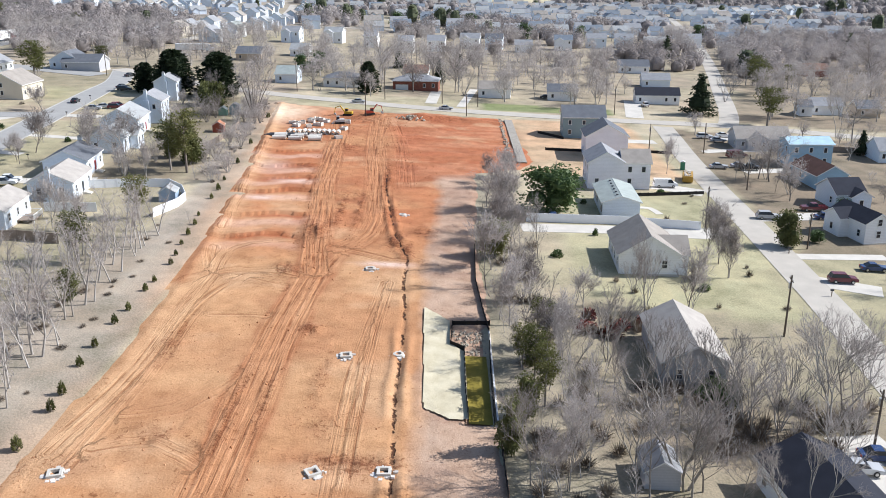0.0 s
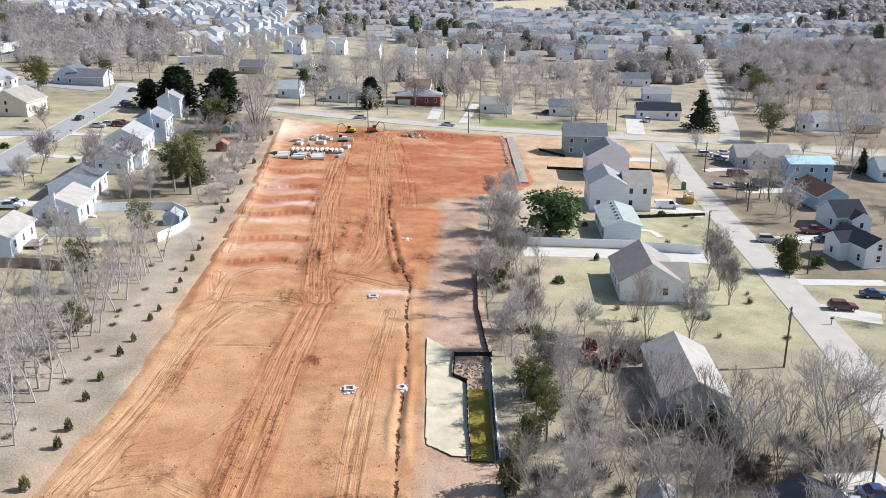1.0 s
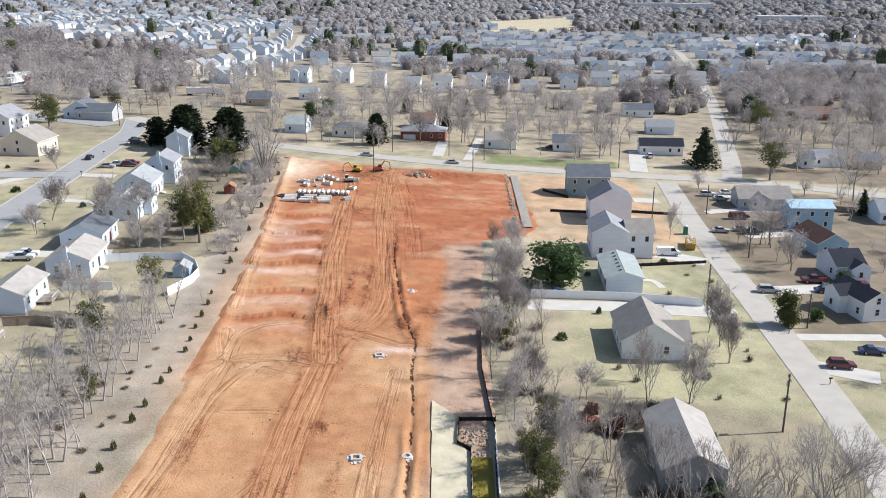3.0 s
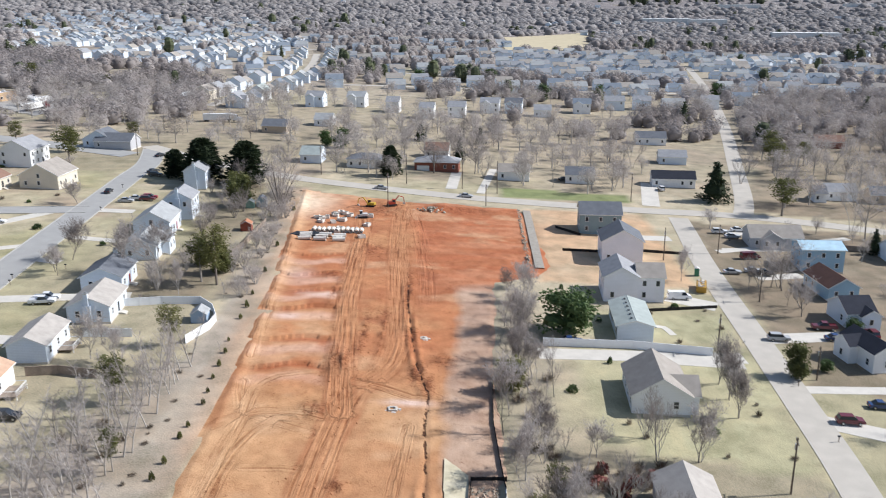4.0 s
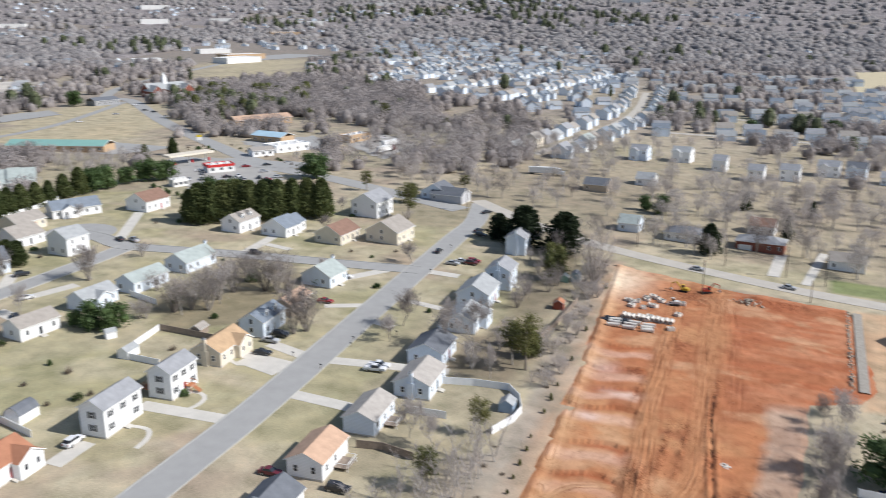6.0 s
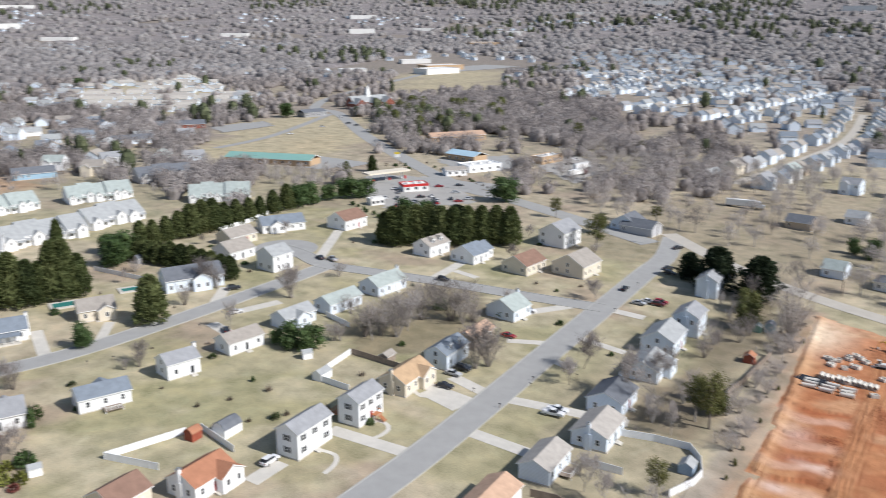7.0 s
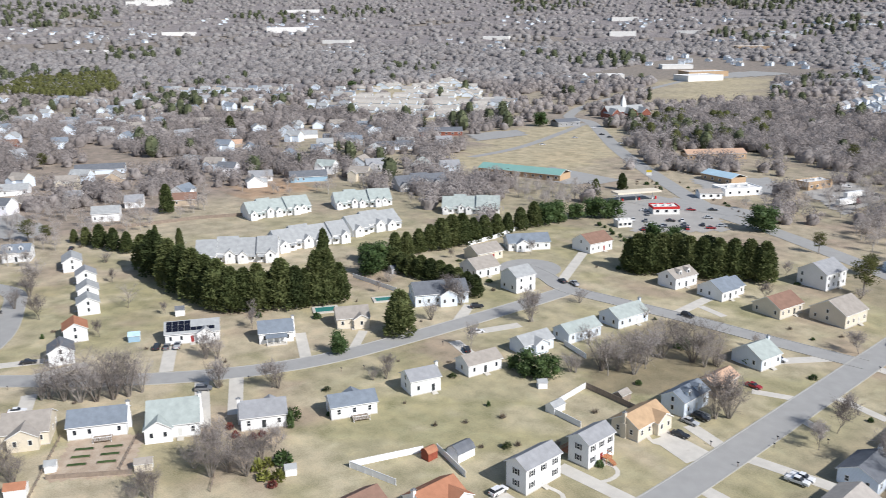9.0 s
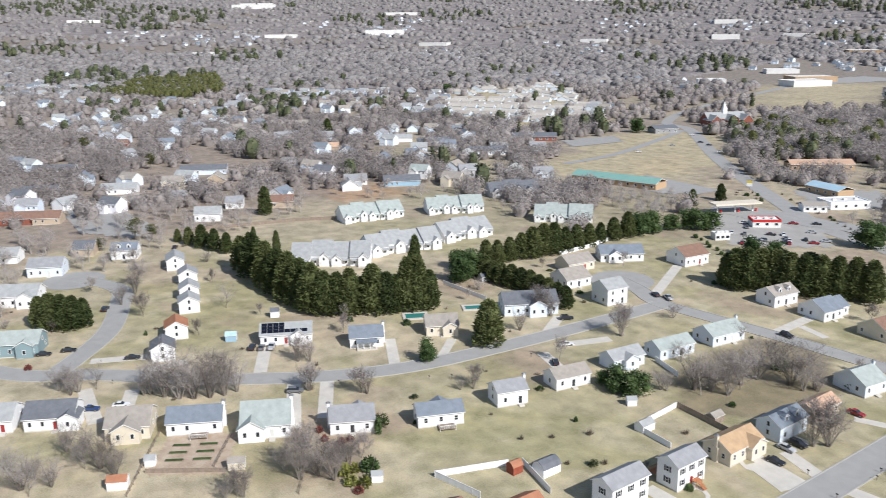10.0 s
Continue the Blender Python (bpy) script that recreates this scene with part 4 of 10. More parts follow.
def shed(x, y, rot, w, d, h, wall, roof, label, gambrel=0):
    """A small outbuilding with a gable or barn roof and double doors on its gable."""
    ob = thing("shed", on_ground(x, y, rot), label, "shed")
    block(x, y, rot, w, d)
    wm = wall if not isinstance(wall, str) else wall_mat(wall)
    me = Mesh()
    r = d * (0.42 if gambrel else 0.3)
    if gambrel:
        prof = [(-d / 2, -0.3), (d / 2, -0.3), (d / 2, h), (d * 0.34, h + r * 0.62), (0, h + r), (-d * 0.34, h + r * 0.62), (-d / 2, h)]
        me.prism(prof, -w / 2, w / 2)
        put("wall", me.data("wall", wm), ob)
        ro = Mesh()
        e = [(-d / 2 - 0.1, h - 0.05), (-d * 0.34, h + r * 0.62), (0, h + r), (d * 0.34, h + r * 0.62), (d / 2 + 0.1, h - 0.05)]
        ro.prism(e + [(a * 1.03, b + 0.1) for a, b in e[::-1]], -w / 2 - 0.15, w / 2 + 0.15)
        put("roof", ro.data("roof", roof_mat(roof)), ob)
    else:
        gable_walls(me, w, d, h, r, foot=-0.3)
        put("wall", me.data("wall", wm), ob)
        put("roof", gable_roof(Mesh(), w, d, h, r, 0.2, None, 0.1).data("roof", [roof_mat(roof), WHITE]), ob)
    for s in (-0.42, 0.42):
        put("door", Mesh().box(w / 2, s - 0.38, 0.1, w / 2 + 0.06, s + 0.38, h - 0.1).data("door", WHITE), ob)
    return ob


# ---- trees ----
def sliver(me, p, q, r, rnd):
    """A fine twig as a narrow tapered blade."""
    d = (q - p).normalized()
    s = Vector((rnd.gauss(0, 1), rnd.gauss(0, 1), rnd.gauss(0, 1)))
    s = (s - d * s.dot(d)).normalized() * r
    n = len(me.v)
    me.v += [tuple(p + s), tuple(p - s), tuple(q)]
    me.f.append((n, n + 1, n + 2))
    me.m.append(0)


def flake(me, p, o, length, r, rnd):
    """A spray of twigs seen from afar: a narrow blade lying roughly across the direction o."""
    o = (o + Vector((rnd.gauss(0, 1), rnd.gauss(0, 1), rnd.gauss(0, 1))) * 0.38).normalized()
    d = Vector((rnd.gauss(0, 1), rnd.gauss(0, 1), rnd.gauss(0.6, 1)))
    d = (d - o * d.dot(o)).normalized()
    s = o.cross(d) * r
    n = len(me.v)
    me.v += [tuple(p - d * length * 0.5 - s), tuple(p - d * length * 0.5 + s), tuple(p + d * length * 0.5)]
    me.f.append((n + 1, n, n + 2))
    me.m.append(0)


def grow(rnd, height, spread, depth, twig_r, levels, upright=0.5, girth=0.011):
    """Trunk and limbs as tapered tubes in one mesh, fine twigs in another."""
    wood, twigs = Mesh(), Mesh()

    def limb(p, d, length, r, lvl):
        n = 3 if lvl < 2 else 2
        pts, rad = [p], [r]
        for k in range(n):
            d = (d + Vector((rnd.uniform(-1, 1), rnd.uniform(-1, 1), rnd.uniform(-0.3, 0.6))) * 0.2).normalized()
            p = p + d * length / n
            pts.append(p)
            rad.append(r * (1 - 0.8 * (k + 1) / n))
        wood.tube(pts, rad, 6 if lvl == 0 else 3, 0, False)
        if lvl >= depth:
            for _ in range(levels):
                t = rnd.uniform(0.1, 1)
                q = pts[0].lerp(pts[-1], t)
                e = (d + Vector((rnd.gauss(0, 1), rnd.gauss(0, 1), rnd.gauss(0.3, 0.8))) * 0.8).normalized()
                end = q + e * rnd.uniform(0.5, 1.0) * spread * 0.25
                sliver(twigs, q, end, twig_r, rnd)
                for _ in range(3):
                    m = q.lerp(end, rnd.uniform(0.25, 0.9))
                    f = (e + Vector((rnd.gauss(0, 1), rnd.gauss(0, 1), rnd.gauss(0.3, 1))) * 0.8).normalized()
                    sliver(twigs, m, m + f * rnd.uniform(0.5, 1.0) * spread * 0.16, twig_r * 0.8, rnd)
            return
        kids = {0: 11, 1: 5}.get(lvl, 4)
        for k in range(kids):
            t = (0.25 + 0.75 * (k + rnd.random()) / kids) if lvl == 0 else rnd.uniform(0.3, 1)
            q = pts[0].lerp(pts[-1], t) if lvl else pts[min(int(t * n), n - 1)].lerp(pts[min(int(t * n) + 1, n)], t * n % 1)
            a = rnd.uniform(0, 6.283)
            out = Vector((math.cos(a), math.sin(a), 0))
            e = (out * (1 - upright * 0.6) + Vector((0, 0, upright + 0.2)) + d * (0.1 if lvl == 0 else 0.5)).normalized()
            scale = spread * (0.62 if lvl == 0 else 0.36) * (1.3 - 0.6 * t if lvl == 0 else 1)
            limb(q, e, scale * rnd.uniform(0.8, 1.25), r * (0.45 if lvl == 0 else 0.5) * (1.15 - 0.5 * t), lvl + 1)

    limb(Vector((0, 0, -0.4)), Vector((rnd.uniform(-.05, .05), rnd.uniform(-.05, .05), 1)), height * 0.78, height * girth, 0)
    return wood, twigs


def bare_kind(seed, height, spread, depth, twig_r, levels, upright, girth=0.011):
    w, t = grow(random.Random(seed), height, spread, depth, twig_r, levels, upright, girth)
    return w, t


def tree_kinds(name, specs):
    out = []
    for s in specs:
        w, t = bare_kind(*s)
        out.append((w.data("trunk", PALE_BARK if name == "slim" else BARK, True), t.data("crown", TWIG), s[1], w, t))
    return out


NEAR_BARE = tree_kinds("near", [(1, 13, 6.5, 2, 0.018, 9, 0.5), (2, 14, 7.5, 2, 0.018, 9, 0.45), (3, 12, 7.0, 2, 0.018, 9, 0.4), (4, 15, 7.0, 2, 0.019, 9, 0.6), (5, 11, 7.0, 2, 0.017, 9, 0.45)])
SLIM_BARE = tree_kinds("slim", [(11, 13, 3.6, 1, 0.02, 11, 0.75, 0.009), (12, 14, 4.0, 1, 0.02, 11, 0.75, 0.009), (13, 11, 3.8, 1, 0.02, 11, 0.7, 0.01), (14, 12, 3.3, 1, 0.02, 10, 0.85, 0.009)])
VASE_BARE = tree_kinds("vase", [(21, 7, 5.2, 2, 0.028, 9, 0.75, 0.015), (22, 6, 5.0, 2, 0.028, 9, 0.7, 0.015)])
MID_BARE = tree_kinds("mid", [(31, 13, 9.5, 1, 0.023, 27, 0.45), (32, 12, 10.0, 1, 0.023, 27, 0.4), (33, 14, 9.5, 1, 0.023, 27, 0.55), (34, 11, 9.5, 1, 0.023, 27, 0.45)])


def puff_kind(seed):
    """A many-stemmed small tree with a wide domed crown of dense fine twigs."""
    rnd, wood, twigs = random.Random(seed), Mesh(), Mesh()
    for s in range(9):
        a, lean = 6.283 * s / 9 + rnd.uniform(-0.3, 0.3), rnd.uniform(0.15, 0.75)
        d = Vector((math.cos(a) * lean, math.sin(a) * lean, 1)).normalized()
        length = rnd.uniform(6.5, 8.6)
        wood.tube([(0.2 * math.cos(a), 0.2 * math.sin(a), -0.3), tuple(d * length * 0.5), tuple(d * length + Vector((0, 0, -0.5 * lean)))], [0.13, 0.08, 0.02], 4, 0, False)
        for k in range(9):
            p = d * length * rnd.uniform(0.3, 1)
            b = rnd.uniform(0, 6.283)
            e = (Vector((math.cos(b), math.sin(b), rnd.uniform(0.1, 0.8))) + d * 0.4).normalized()
            q = p + e * rnd.uniform(1.2, 2.6)
            wood.spike(tuple(p), tuple(q), 0.035)
            for _ in range(11):
                m = p.lerp(q, rnd.uniform(0.15, 1))
                f = (e + Vector((rnd.gauss(0, 1), rnd.gauss(0, 1), rnd.gauss(0.4, 0.8))) * 0.8).normalized()
                end = m + f * rnd.uniform(0.7, 1.7)
                sliver(twigs, m, end, 0.02, rnd)
                for _ in range(2):
                    h = m.lerp(end, rnd.uniform(0.2, 0.9))
                    g_ = (f + Vector((rnd.gauss(0, 1), rnd.gauss(0, 1), rnd.gauss(0.2, 1))) * 0.8).normalized()
                    sliver(twigs, h, h + g_ * rnd.uniform(0.5, 1.1), 0.016, rnd)
    return wood.data("trunk", BARK, True), twigs.data("crown", TWIG), 9.3, wood, twigs


def big_kind(seed, stems, height, lean):
    """A large spreading tree: stems that fork again and again into ever finer limbs, with twigs at the ends."""
    rnd, wood, twigs = random.Random(seed), Mesh(), Mesh()

    def fork(p, d, length, r, lvl):
        mid = p + d * length * 0.5 + Vector((rnd.uniform(-1, 1), rnd.uniform(-1, 1), rnd.uniform(-0.3, 0.5))) * length * 0.06
        end = p + d * length + Vector((rnd.uniform(-1, 1), rnd.uniform(-1, 1), rnd.uniform(-0.2, 0.6))) * length * 0.10
        wood.tube([tuple(p), tuple(mid), tuple(end)], [r, r * 0.86, r * 0.70], 6 if lvl == 0 else 4 if lvl < 3 else 3, 0, False)
        if lvl >= 5:
            for _ in range(8):
                q = p.lerp(end, rnd.uniform(0.2, 1))
                e = (d + Vector((rnd.gauss(0, 1), rnd.gauss(0, 1), rnd.gauss(0.2, 0.8))) * 0.6).normalized()
                tip = q + e * rnd.uniform(0.5, 1.1)
                sliver(twigs, q, tip, 0.013, rnd)
                sliver(twigs, q.lerp(tip, 0.5), q.lerp(tip, 0.5) + (e + Vector((rnd.gauss(0, 1), rnd.gauss(0, 1), rnd.gauss(0, 1))) * 0.6).normalized() * 0.5, 0.010, rnd)
            return
        for k in range(2 if rnd.random() < 0.6 else 3):
            side = Vector((rnd.gauss(0, 1), rnd.gauss(0, 1), rnd.gauss(0, 0.5)))
            side = (side - d * side.dot(d)).normalized()
            e = (d * (1.0 if k else 1.3) + side * rnd.uniform(0.35, 0.75) + Vector((0, 0, 0.24))).normalized()
            fork(end if k < 2 else mid, e, length * rnd.uniform(0.66, 0.86), r * (0.66 if k else 0.74), lvl + 1)

    for k in range(stems):
        a = 6.283 * k / stems + rnd.uniform(-0.4, 0.4)
        d = Vector((math.cos(a) * lean, math.sin(a) * lean, 1)).normalized()
        fork(Vector((0.25 * math.cos(a), 0.25 * math.sin(a), -0.3)) if stems > 1 else Vector((0, 0, -0.3)), d, height * 0.26, height * 0.0105, 0 if stems < 4 else 1)
    return wood.data("trunk", PALE_BARK, True), twigs.data("crown", TWIG), height, wood, twigs


def crown_kind(seed, n):
    """A broad leafless tree seen from afar: trunk, limbs and a lobed dome of twigs."""
    rnd, wood, twigs = random.Random(seed), Mesh(), Mesh()
    wood.tube([(0, 0, -0.5), (0.1, 0, 4.5), (0.1, 0.2, 9)], [0.26, 0.2, 0.06], 5, 0, False)
    lobes = []
    for k in range(9):
        a, z, q = 2.4 * k + rnd.uniform(-0.4, 0.4), rnd.uniform(5.2, 10.6), rnd.uniform(1.2, 3.9)
        c = Vector((q * math.cos(a), q * math.sin(a), z - 0.35 * q))
        lobes.append((c, rnd.uniform(1.7, 2.6)))
        wood.tube([(0, 0, rnd.uniform(2.4, 4.5)), tuple(c * 0.55 + Vector((0, 0, 1.4))), tuple(c + Vector((0, 0, 0.8)))], [0.13, 0.09, 0.03], 3, 0, False)
    for k in range(n):
        c, r = lobes[k % 9]
        o = Vector((rnd.gauss(0, 1), rnd.gauss(0, 1), rnd.gauss(0.35, 0.9))).normalized()
        p = c + o * r * rnd.uniform(0.25, 1.0) ** 0.5
        e = (o + Vector((rnd.gauss(0, 1), rnd.gauss(0, 1), rnd.gauss(0.5, 0.7))) * 0.55).normalized()
        if k % 2:
            flake(twigs, p, (p - Vector((0, 0, 5.5))).normalized(), rnd.uniform(1.2, 2.0), 0.06, rnd)
        else:
            sliver(twigs, p - e * 0.7, p + e * rnd.uniform(0.6, 1.2), 0.05, rnd)
    return wood.data("trunk", BARK, True), twigs.data("crown", TWIG), 13.0, wood, twigs


BARE_WORDS = {"crown": "broad leafless grey-brown tree among houses", "big": "large spreading leafless tree with pale grey limbs", "near": "leafless grey-brown deciduous tree with fine twigs", "slim": "slim leafless grey tree in a thin wood", "vase": "small leafless ornamental tree on a lawn", "mid": "leafless grey-brown tree among houses", "puff": "wide leafless many-stemmed tree with dense grey twigs"}
BARE = {"crown": [crown_kind(k, 560) for k in (81, 82, 83, 84)], "big": [big_kind(71, 3, 13, 0.35), big_kind(72, 4, 14, 0.45), big_kind(73, 2, 13, 0.3), big_kind(74, 1, 13, 0.05)], "near": NEAR_BARE, "slim": SLIM_BARE, "vase": VASE_BARE, "mid": MID_BARE, "puff": [puff_kind(k) for k in (61, 62, 63)]}
MADE = {}
tree_rnd = random.Random(5)


def plant(key, build, x, y, height, base, wide=1.0):
    """One tree of a kind; the first of a kind is built, later ones are copies."""
    s = height / base
    m = on_ground(x, y, tree_rnd.uniform(0, 360)) @ Matrix.Diagonal((s * wide, s * wide, s, 1))
    if key not in MADE:
        ob = build()
        MADE[key] = ob
        ob.matrix_basis = m
        return ob
    ob = copy_thing(MADE[key], Matrix())
    ob.matrix_basis = m
    return ob


def bare(x, y, height, kind="near", wide=1.0):
    i = tree_rnd.randrange(len(BARE[kind]))
    w, t, base = BARE[kind][i][:3]

    def build():
        ob = thing("bare_tree", Matrix(), BARE_WORDS[kind], "tree", {"slim": "trees of the thin woods", "mid": "trees among the houses", "crown": "trees among the houses", "puff": "trees among the houses"}.get(kind, "bare trees near the site"))
        put("trunk", w, ob)
        put("crown", t, ob)
        return ob
    return plant((kind, i), build, x, y, height, base, wide)


def leafy_kind(seed, style):
    """Evergreens: a trunk with limbs, and a crown of many small tilted leaf clumps."""
    rnd = random.Random(seed)
    wood, crown = Mesh(), Mesh()
    H = 10.0
    wood.tube([(0, 0, -0.4), (0.05, 0, H * 0.4), (0, 0.05, H * 0.95)], [0.22, 0.15, 0.03], 6, 0, False)

    def clump(p, size, out):
        for _ in range(2):
            a = (out + Vector((rnd.gauss(0, 0.6), rnd.gauss(0, 0.6), rnd.gauss(0, 0.5)))).normalized()
            b = a.orthogonal().normalized()
            t = rnd.uniform(0, 6.283)
            b = b * math.cos(t) + a.cross(b) * math.sin(t)
            s = size * rnd.uniform(0.6, 1.2)
            n = len(crown.v)
            tip = p + a * s
            crown.v += [tuple(p - b * s * 0.34), tuple(p + b * s * 0.34), tuple(tip + Vector((0, 0, -0.15 * s)))]
            crown.f.append((n, n + 1, n + 2))
            crown.m.append(0)

    def heart(c, rx, rz, sides=7, rings=5):
        """A rough inner mass of foliage."""
        v, f = [], []
        for i in range(rings + 1):
            t = math.pi * i / rings
            for k in range(sides):
                a, q = 2 * math.pi * k / sides, rnd.uniform(0.78, 1.1)
                v.append((c[0] + rx * q * math.sin(t) * math.cos(a), c[1] + rx * q * math.sin(t) * math.sin(a), c[2] + rz * q * math.cos(t)))
        for i in range(rings):
            for k in range(sides):
                k2 = (k + 1) % sides
                f += [(i * sides + k, (i + 1) * sides + k, (i + 1) * sides + k2), (i * sides + k, (i + 1) * sides + k2, i * sides + k2)]
        crown.add(v, f)

    if style in ("column", "magnolia"):
        heart((0, 0, 3.4), 1.9, 3.3)
        heart((0, 0, 6.6), 1.6, 2.9)
        for i in range(1400):
            z = H * (0.04 + 0.95 * rnd.random() ** 0.9)
            t = z / H
            r = 2.35 * min(1, t * 6 + 0.6) * (1 - t ** (2.8 if style == "column" else 3.2)) ** 0.62 * (1 - (0.16 if style == "column" else 0.1) * t) * rnd.uniform(0.74, 1.06)
            a = rnd.uniform(0, 6.283)
            r *= 1 + (0.16 if style == "column" else 0.30) * math.sin(3 * a + seed) * math.sin(z * 1.3) + (0.0 if style == "column" else 0.14 * math.sin(5 * a + 2 * seed + z))
            o = Vector((math.cos(a), math.sin(a), 0.75))
            clump(Vector((r * math.cos(a), r * math.sin(a), z)), 0.62, o)
    elif style == "spruce":
        heart((0, 0, 3.0), 1.9, 2.4)
        heart((0, 0, 6.0), 1.0, 2.6)
        for k in range(17):
            z = H * (0.06 + 0.9 * k / 17)
            r0 = 3.1 * (1 - k / 17.5) ** 0.85
            for j in range(max(6, int(17 * (1 - k / 18)))):
                a = rnd.uniform(0, 6.283)
                L = r0 * rnd.uniform(0.75, 1.1)
                o = Vector((math.cos(a), math.sin(a), -0.12))
                for t in (0.3, 0.45, 0.6, 0.75, 0.9, 1.0):
                    clump(Vector((0, 0, z)) + o * L * t + Vector((0, 0, 0.1 * t + rnd.gauss(0, 0.12))) + Vector((rnd.gauss(0, 0.15), rnd.gauss(0, 0.15), 0)), 0.5, o + Vector((0, 0, 0.3)))
    elif style == "pine":
        for k in range(34):
            z = H * (0.30 + 0.58 * rnd.random())
            a = rnd.uniform(0, 6.283)
            L = 2.6 * (1 - abs(z / H - 0.62) * 1.5) * rnd.uniform(0.6, 1.15)
            o = Vector((math.cos(a), math.sin(a), rnd.uniform(0.0, 0.4)))
            tip = Vector((0, 0, z)) + o * L
            wood.tube([(0, 0, z - 0.2), tuple(tip)], [0.06, 0.02], 3, 0, False)
            for _ in range(46):
                q = Vector((0, 0, z)).lerp(tip, rnd.uniform(0.4, 1.05)) + Vector((rnd.gauss(0, 0.42), rnd.gauss(0, 0.42), rnd.gauss(0.05, 0.3)))
                clump(q, 0.34, Vector((rnd.gauss(0, 1), rnd.gauss(0, 1), 0.9)))
    else:
        lobes = [(Vector((rnd.gauss(0, 1.15), rnd.gauss(0, 1.15), rnd.uniform(1.8, 8.0))), rnd.uniform(1.4, 2.2)) for _ in range(16)]
        for c, r in lobes:
            wood.tube([(0, 0, c.z * 0.45), tuple(c)], [0.1, 0.03], 3, 0, False)
            heart(c, r * 0.62, r * 0.62)
            for _ in range(110):
                o = Vector((rnd.gauss(0, 1), rnd.gauss(0, 1), rnd.gauss(0.25, 1))).normalized()
                clump(c + o * r * rnd.uniform(0.62, 1.12), 0.52, o)
    m = {"column": CYPRESS, "spruce": SPRUCE, "pine": PINE, "round": HOLLY, "magnolia": SPRUCE, "bushpine": PINE}[style]
    return wood.data("trunk", BARK, True), crown.data("crown", m), H


LEAFY = {s: [leafy_kind(100 + k, s) for k in range(2)] for s in ("column", "spruce", "pine", "round", "magnolia", "bushpine")}
LEAFY_WORDS = {"column": "dense columnar evergreen cypress in a screen row", "spruce": "dark green conical conifer on a lawn", "pine": "olive-green pine with an open crown", "round": "rounded broad-leaved evergreen tree", "magnolia": "large dark dense evergreen tree behind houses", "bushpine": "olive-green bushy pine with low branches"}


def evergreen(x, y, height, style, wide=1.0, variant=None):
    i = tree_rnd.randrange(2) if variant is None else variant
    w, t, base = LEAFY[style][i]

    def build():
        ob = thing("evergreen_tree", Matrix(), LEAFY_WORDS[style], "tree", "evergreens in a screen row" if style == "column" else "")
        put("trunk", w, ob)
        put("crown", t, ob)
        return ob
    return plant((style, i), build, x, y, height, base, wide)


def shrub_kind(seed, material_, green):
    rnd = random.Random(seed)
    stems, crown = Mesh(), Mesh()
    for _ in range(9):
        a = rnd.uniform(0, 6.283)
        q = Vector((math.cos(a) * 0.45, math.sin(a) * 0.45, rnd.uniform(0.5, 0.9)))
        stems.tube([(0, 0, -0.1), tuple(q)], [0.03, 0.012], 3, 0, False)
    for _ in range(230 if green else 150):
        o = Vector((rnd.gauss(0, 1), rnd.gauss(0, 1), abs(rnd.gauss(0, 1)))).normalized()
        q = Vector((o.x * 0.6, o.y * 0.6, 0.12 + o.z * 0.72)) * rnd.uniform(0.5, 1.0)
        if green:
            e = (o + Vector((rnd.gauss(0, .5), rnd.gauss(0, .5), rnd.gauss(0, .5)))).normalized()
            b = e.orthogonal().normalized() * 0.075
            crown.add([q - b, q + b, q + e * 0.24 + b * 0.5, q + e * 0.24 - b * 0.5], [(0, 1, 2, 3)])
        else:
            crown.spike(q * 0.5, q * 1.25 + Vector((rnd.gauss(0, .08), rnd.gauss(0, .08), 0.05)), 0.014)
    return stems.data("stems", BARK), crown.data("crown", material_)


SHRUBS = {"brown": shrub_kind(1, SHRUB, 0), "green": shrub_kind(2, HOLLY, 1), "cedar": shrub_kind(3, PINE, 1), "red": shrub_kind(4, mat("red_leaves", tones((0.16, 0.05, 0.04), 0.3), 2, 0.8, 0), 1), "yellow": shrub_kind(5, mat("yellow_green_leaves", tones((0.20, 0.21, 0.05), 0.25), 2, 0.8, 0), 1)}
SHRUB_WORDS = {"brown": "leafless brown twiggy shrub", "green": "clipped green evergreen shrub", "cedar": "small newly planted evergreen in a row", "red": "dark red-leaved garden shrub", "yellow": "yellow-green leafy garden shrub"}


def shrub(x, y, h, w, kind="brown"):
    def build():
        ob = thing("shrub", Matrix(), SHRUB_WORDS[kind], "shrub", {"cedar": "newly planted evergreens along the site"}.get(kind, "garden shrubs"))
        put("stem", SHRUBS[kind][0], ob)
        put("crown", SHRUBS[kind][1], ob)
        return ob
    return plant(("shrub", kind), build, x, y, h, 0.85, w / h * 0.7)


def scatter(poly, count, f, gap=1.5, apart=2.0, seed=1):
    """Calls f(x, y) at random free places in a polygon."""
    rnd = random.Random(seed)
    xs, ys = [p[0] for p in poly], [p[1] for p in poly]
    done, tries = [], 0
    while len(done) < count and tries < count * 30:
        tries += 1
        x, y = rnd.uniform(min(xs), max(xs)), rnd.uniform(min(ys), max(ys))
        if inside(poly, x, y) and free(x, y, gap) and all((x - a) ** 2 + (y - b) ** 2 > apart**2 for a, b in done):
            done.append((x, y))
            f(x, y, rnd)


# ---- cars ----
CAR_PAINT = {"white": (0.75, 0.75, 0.76), "silver": (0.45, 0.46, 0.48), "dark": (0.03, 0.032, 0.038), "red": (0.30, 0.03, 0.035), "blue": (0.03, 0.06, 0.16), "maroon": (0.13, 0.02, 0.03), "grey": (0.16, 0.165, 0.175)}
CAR_DATA = {}


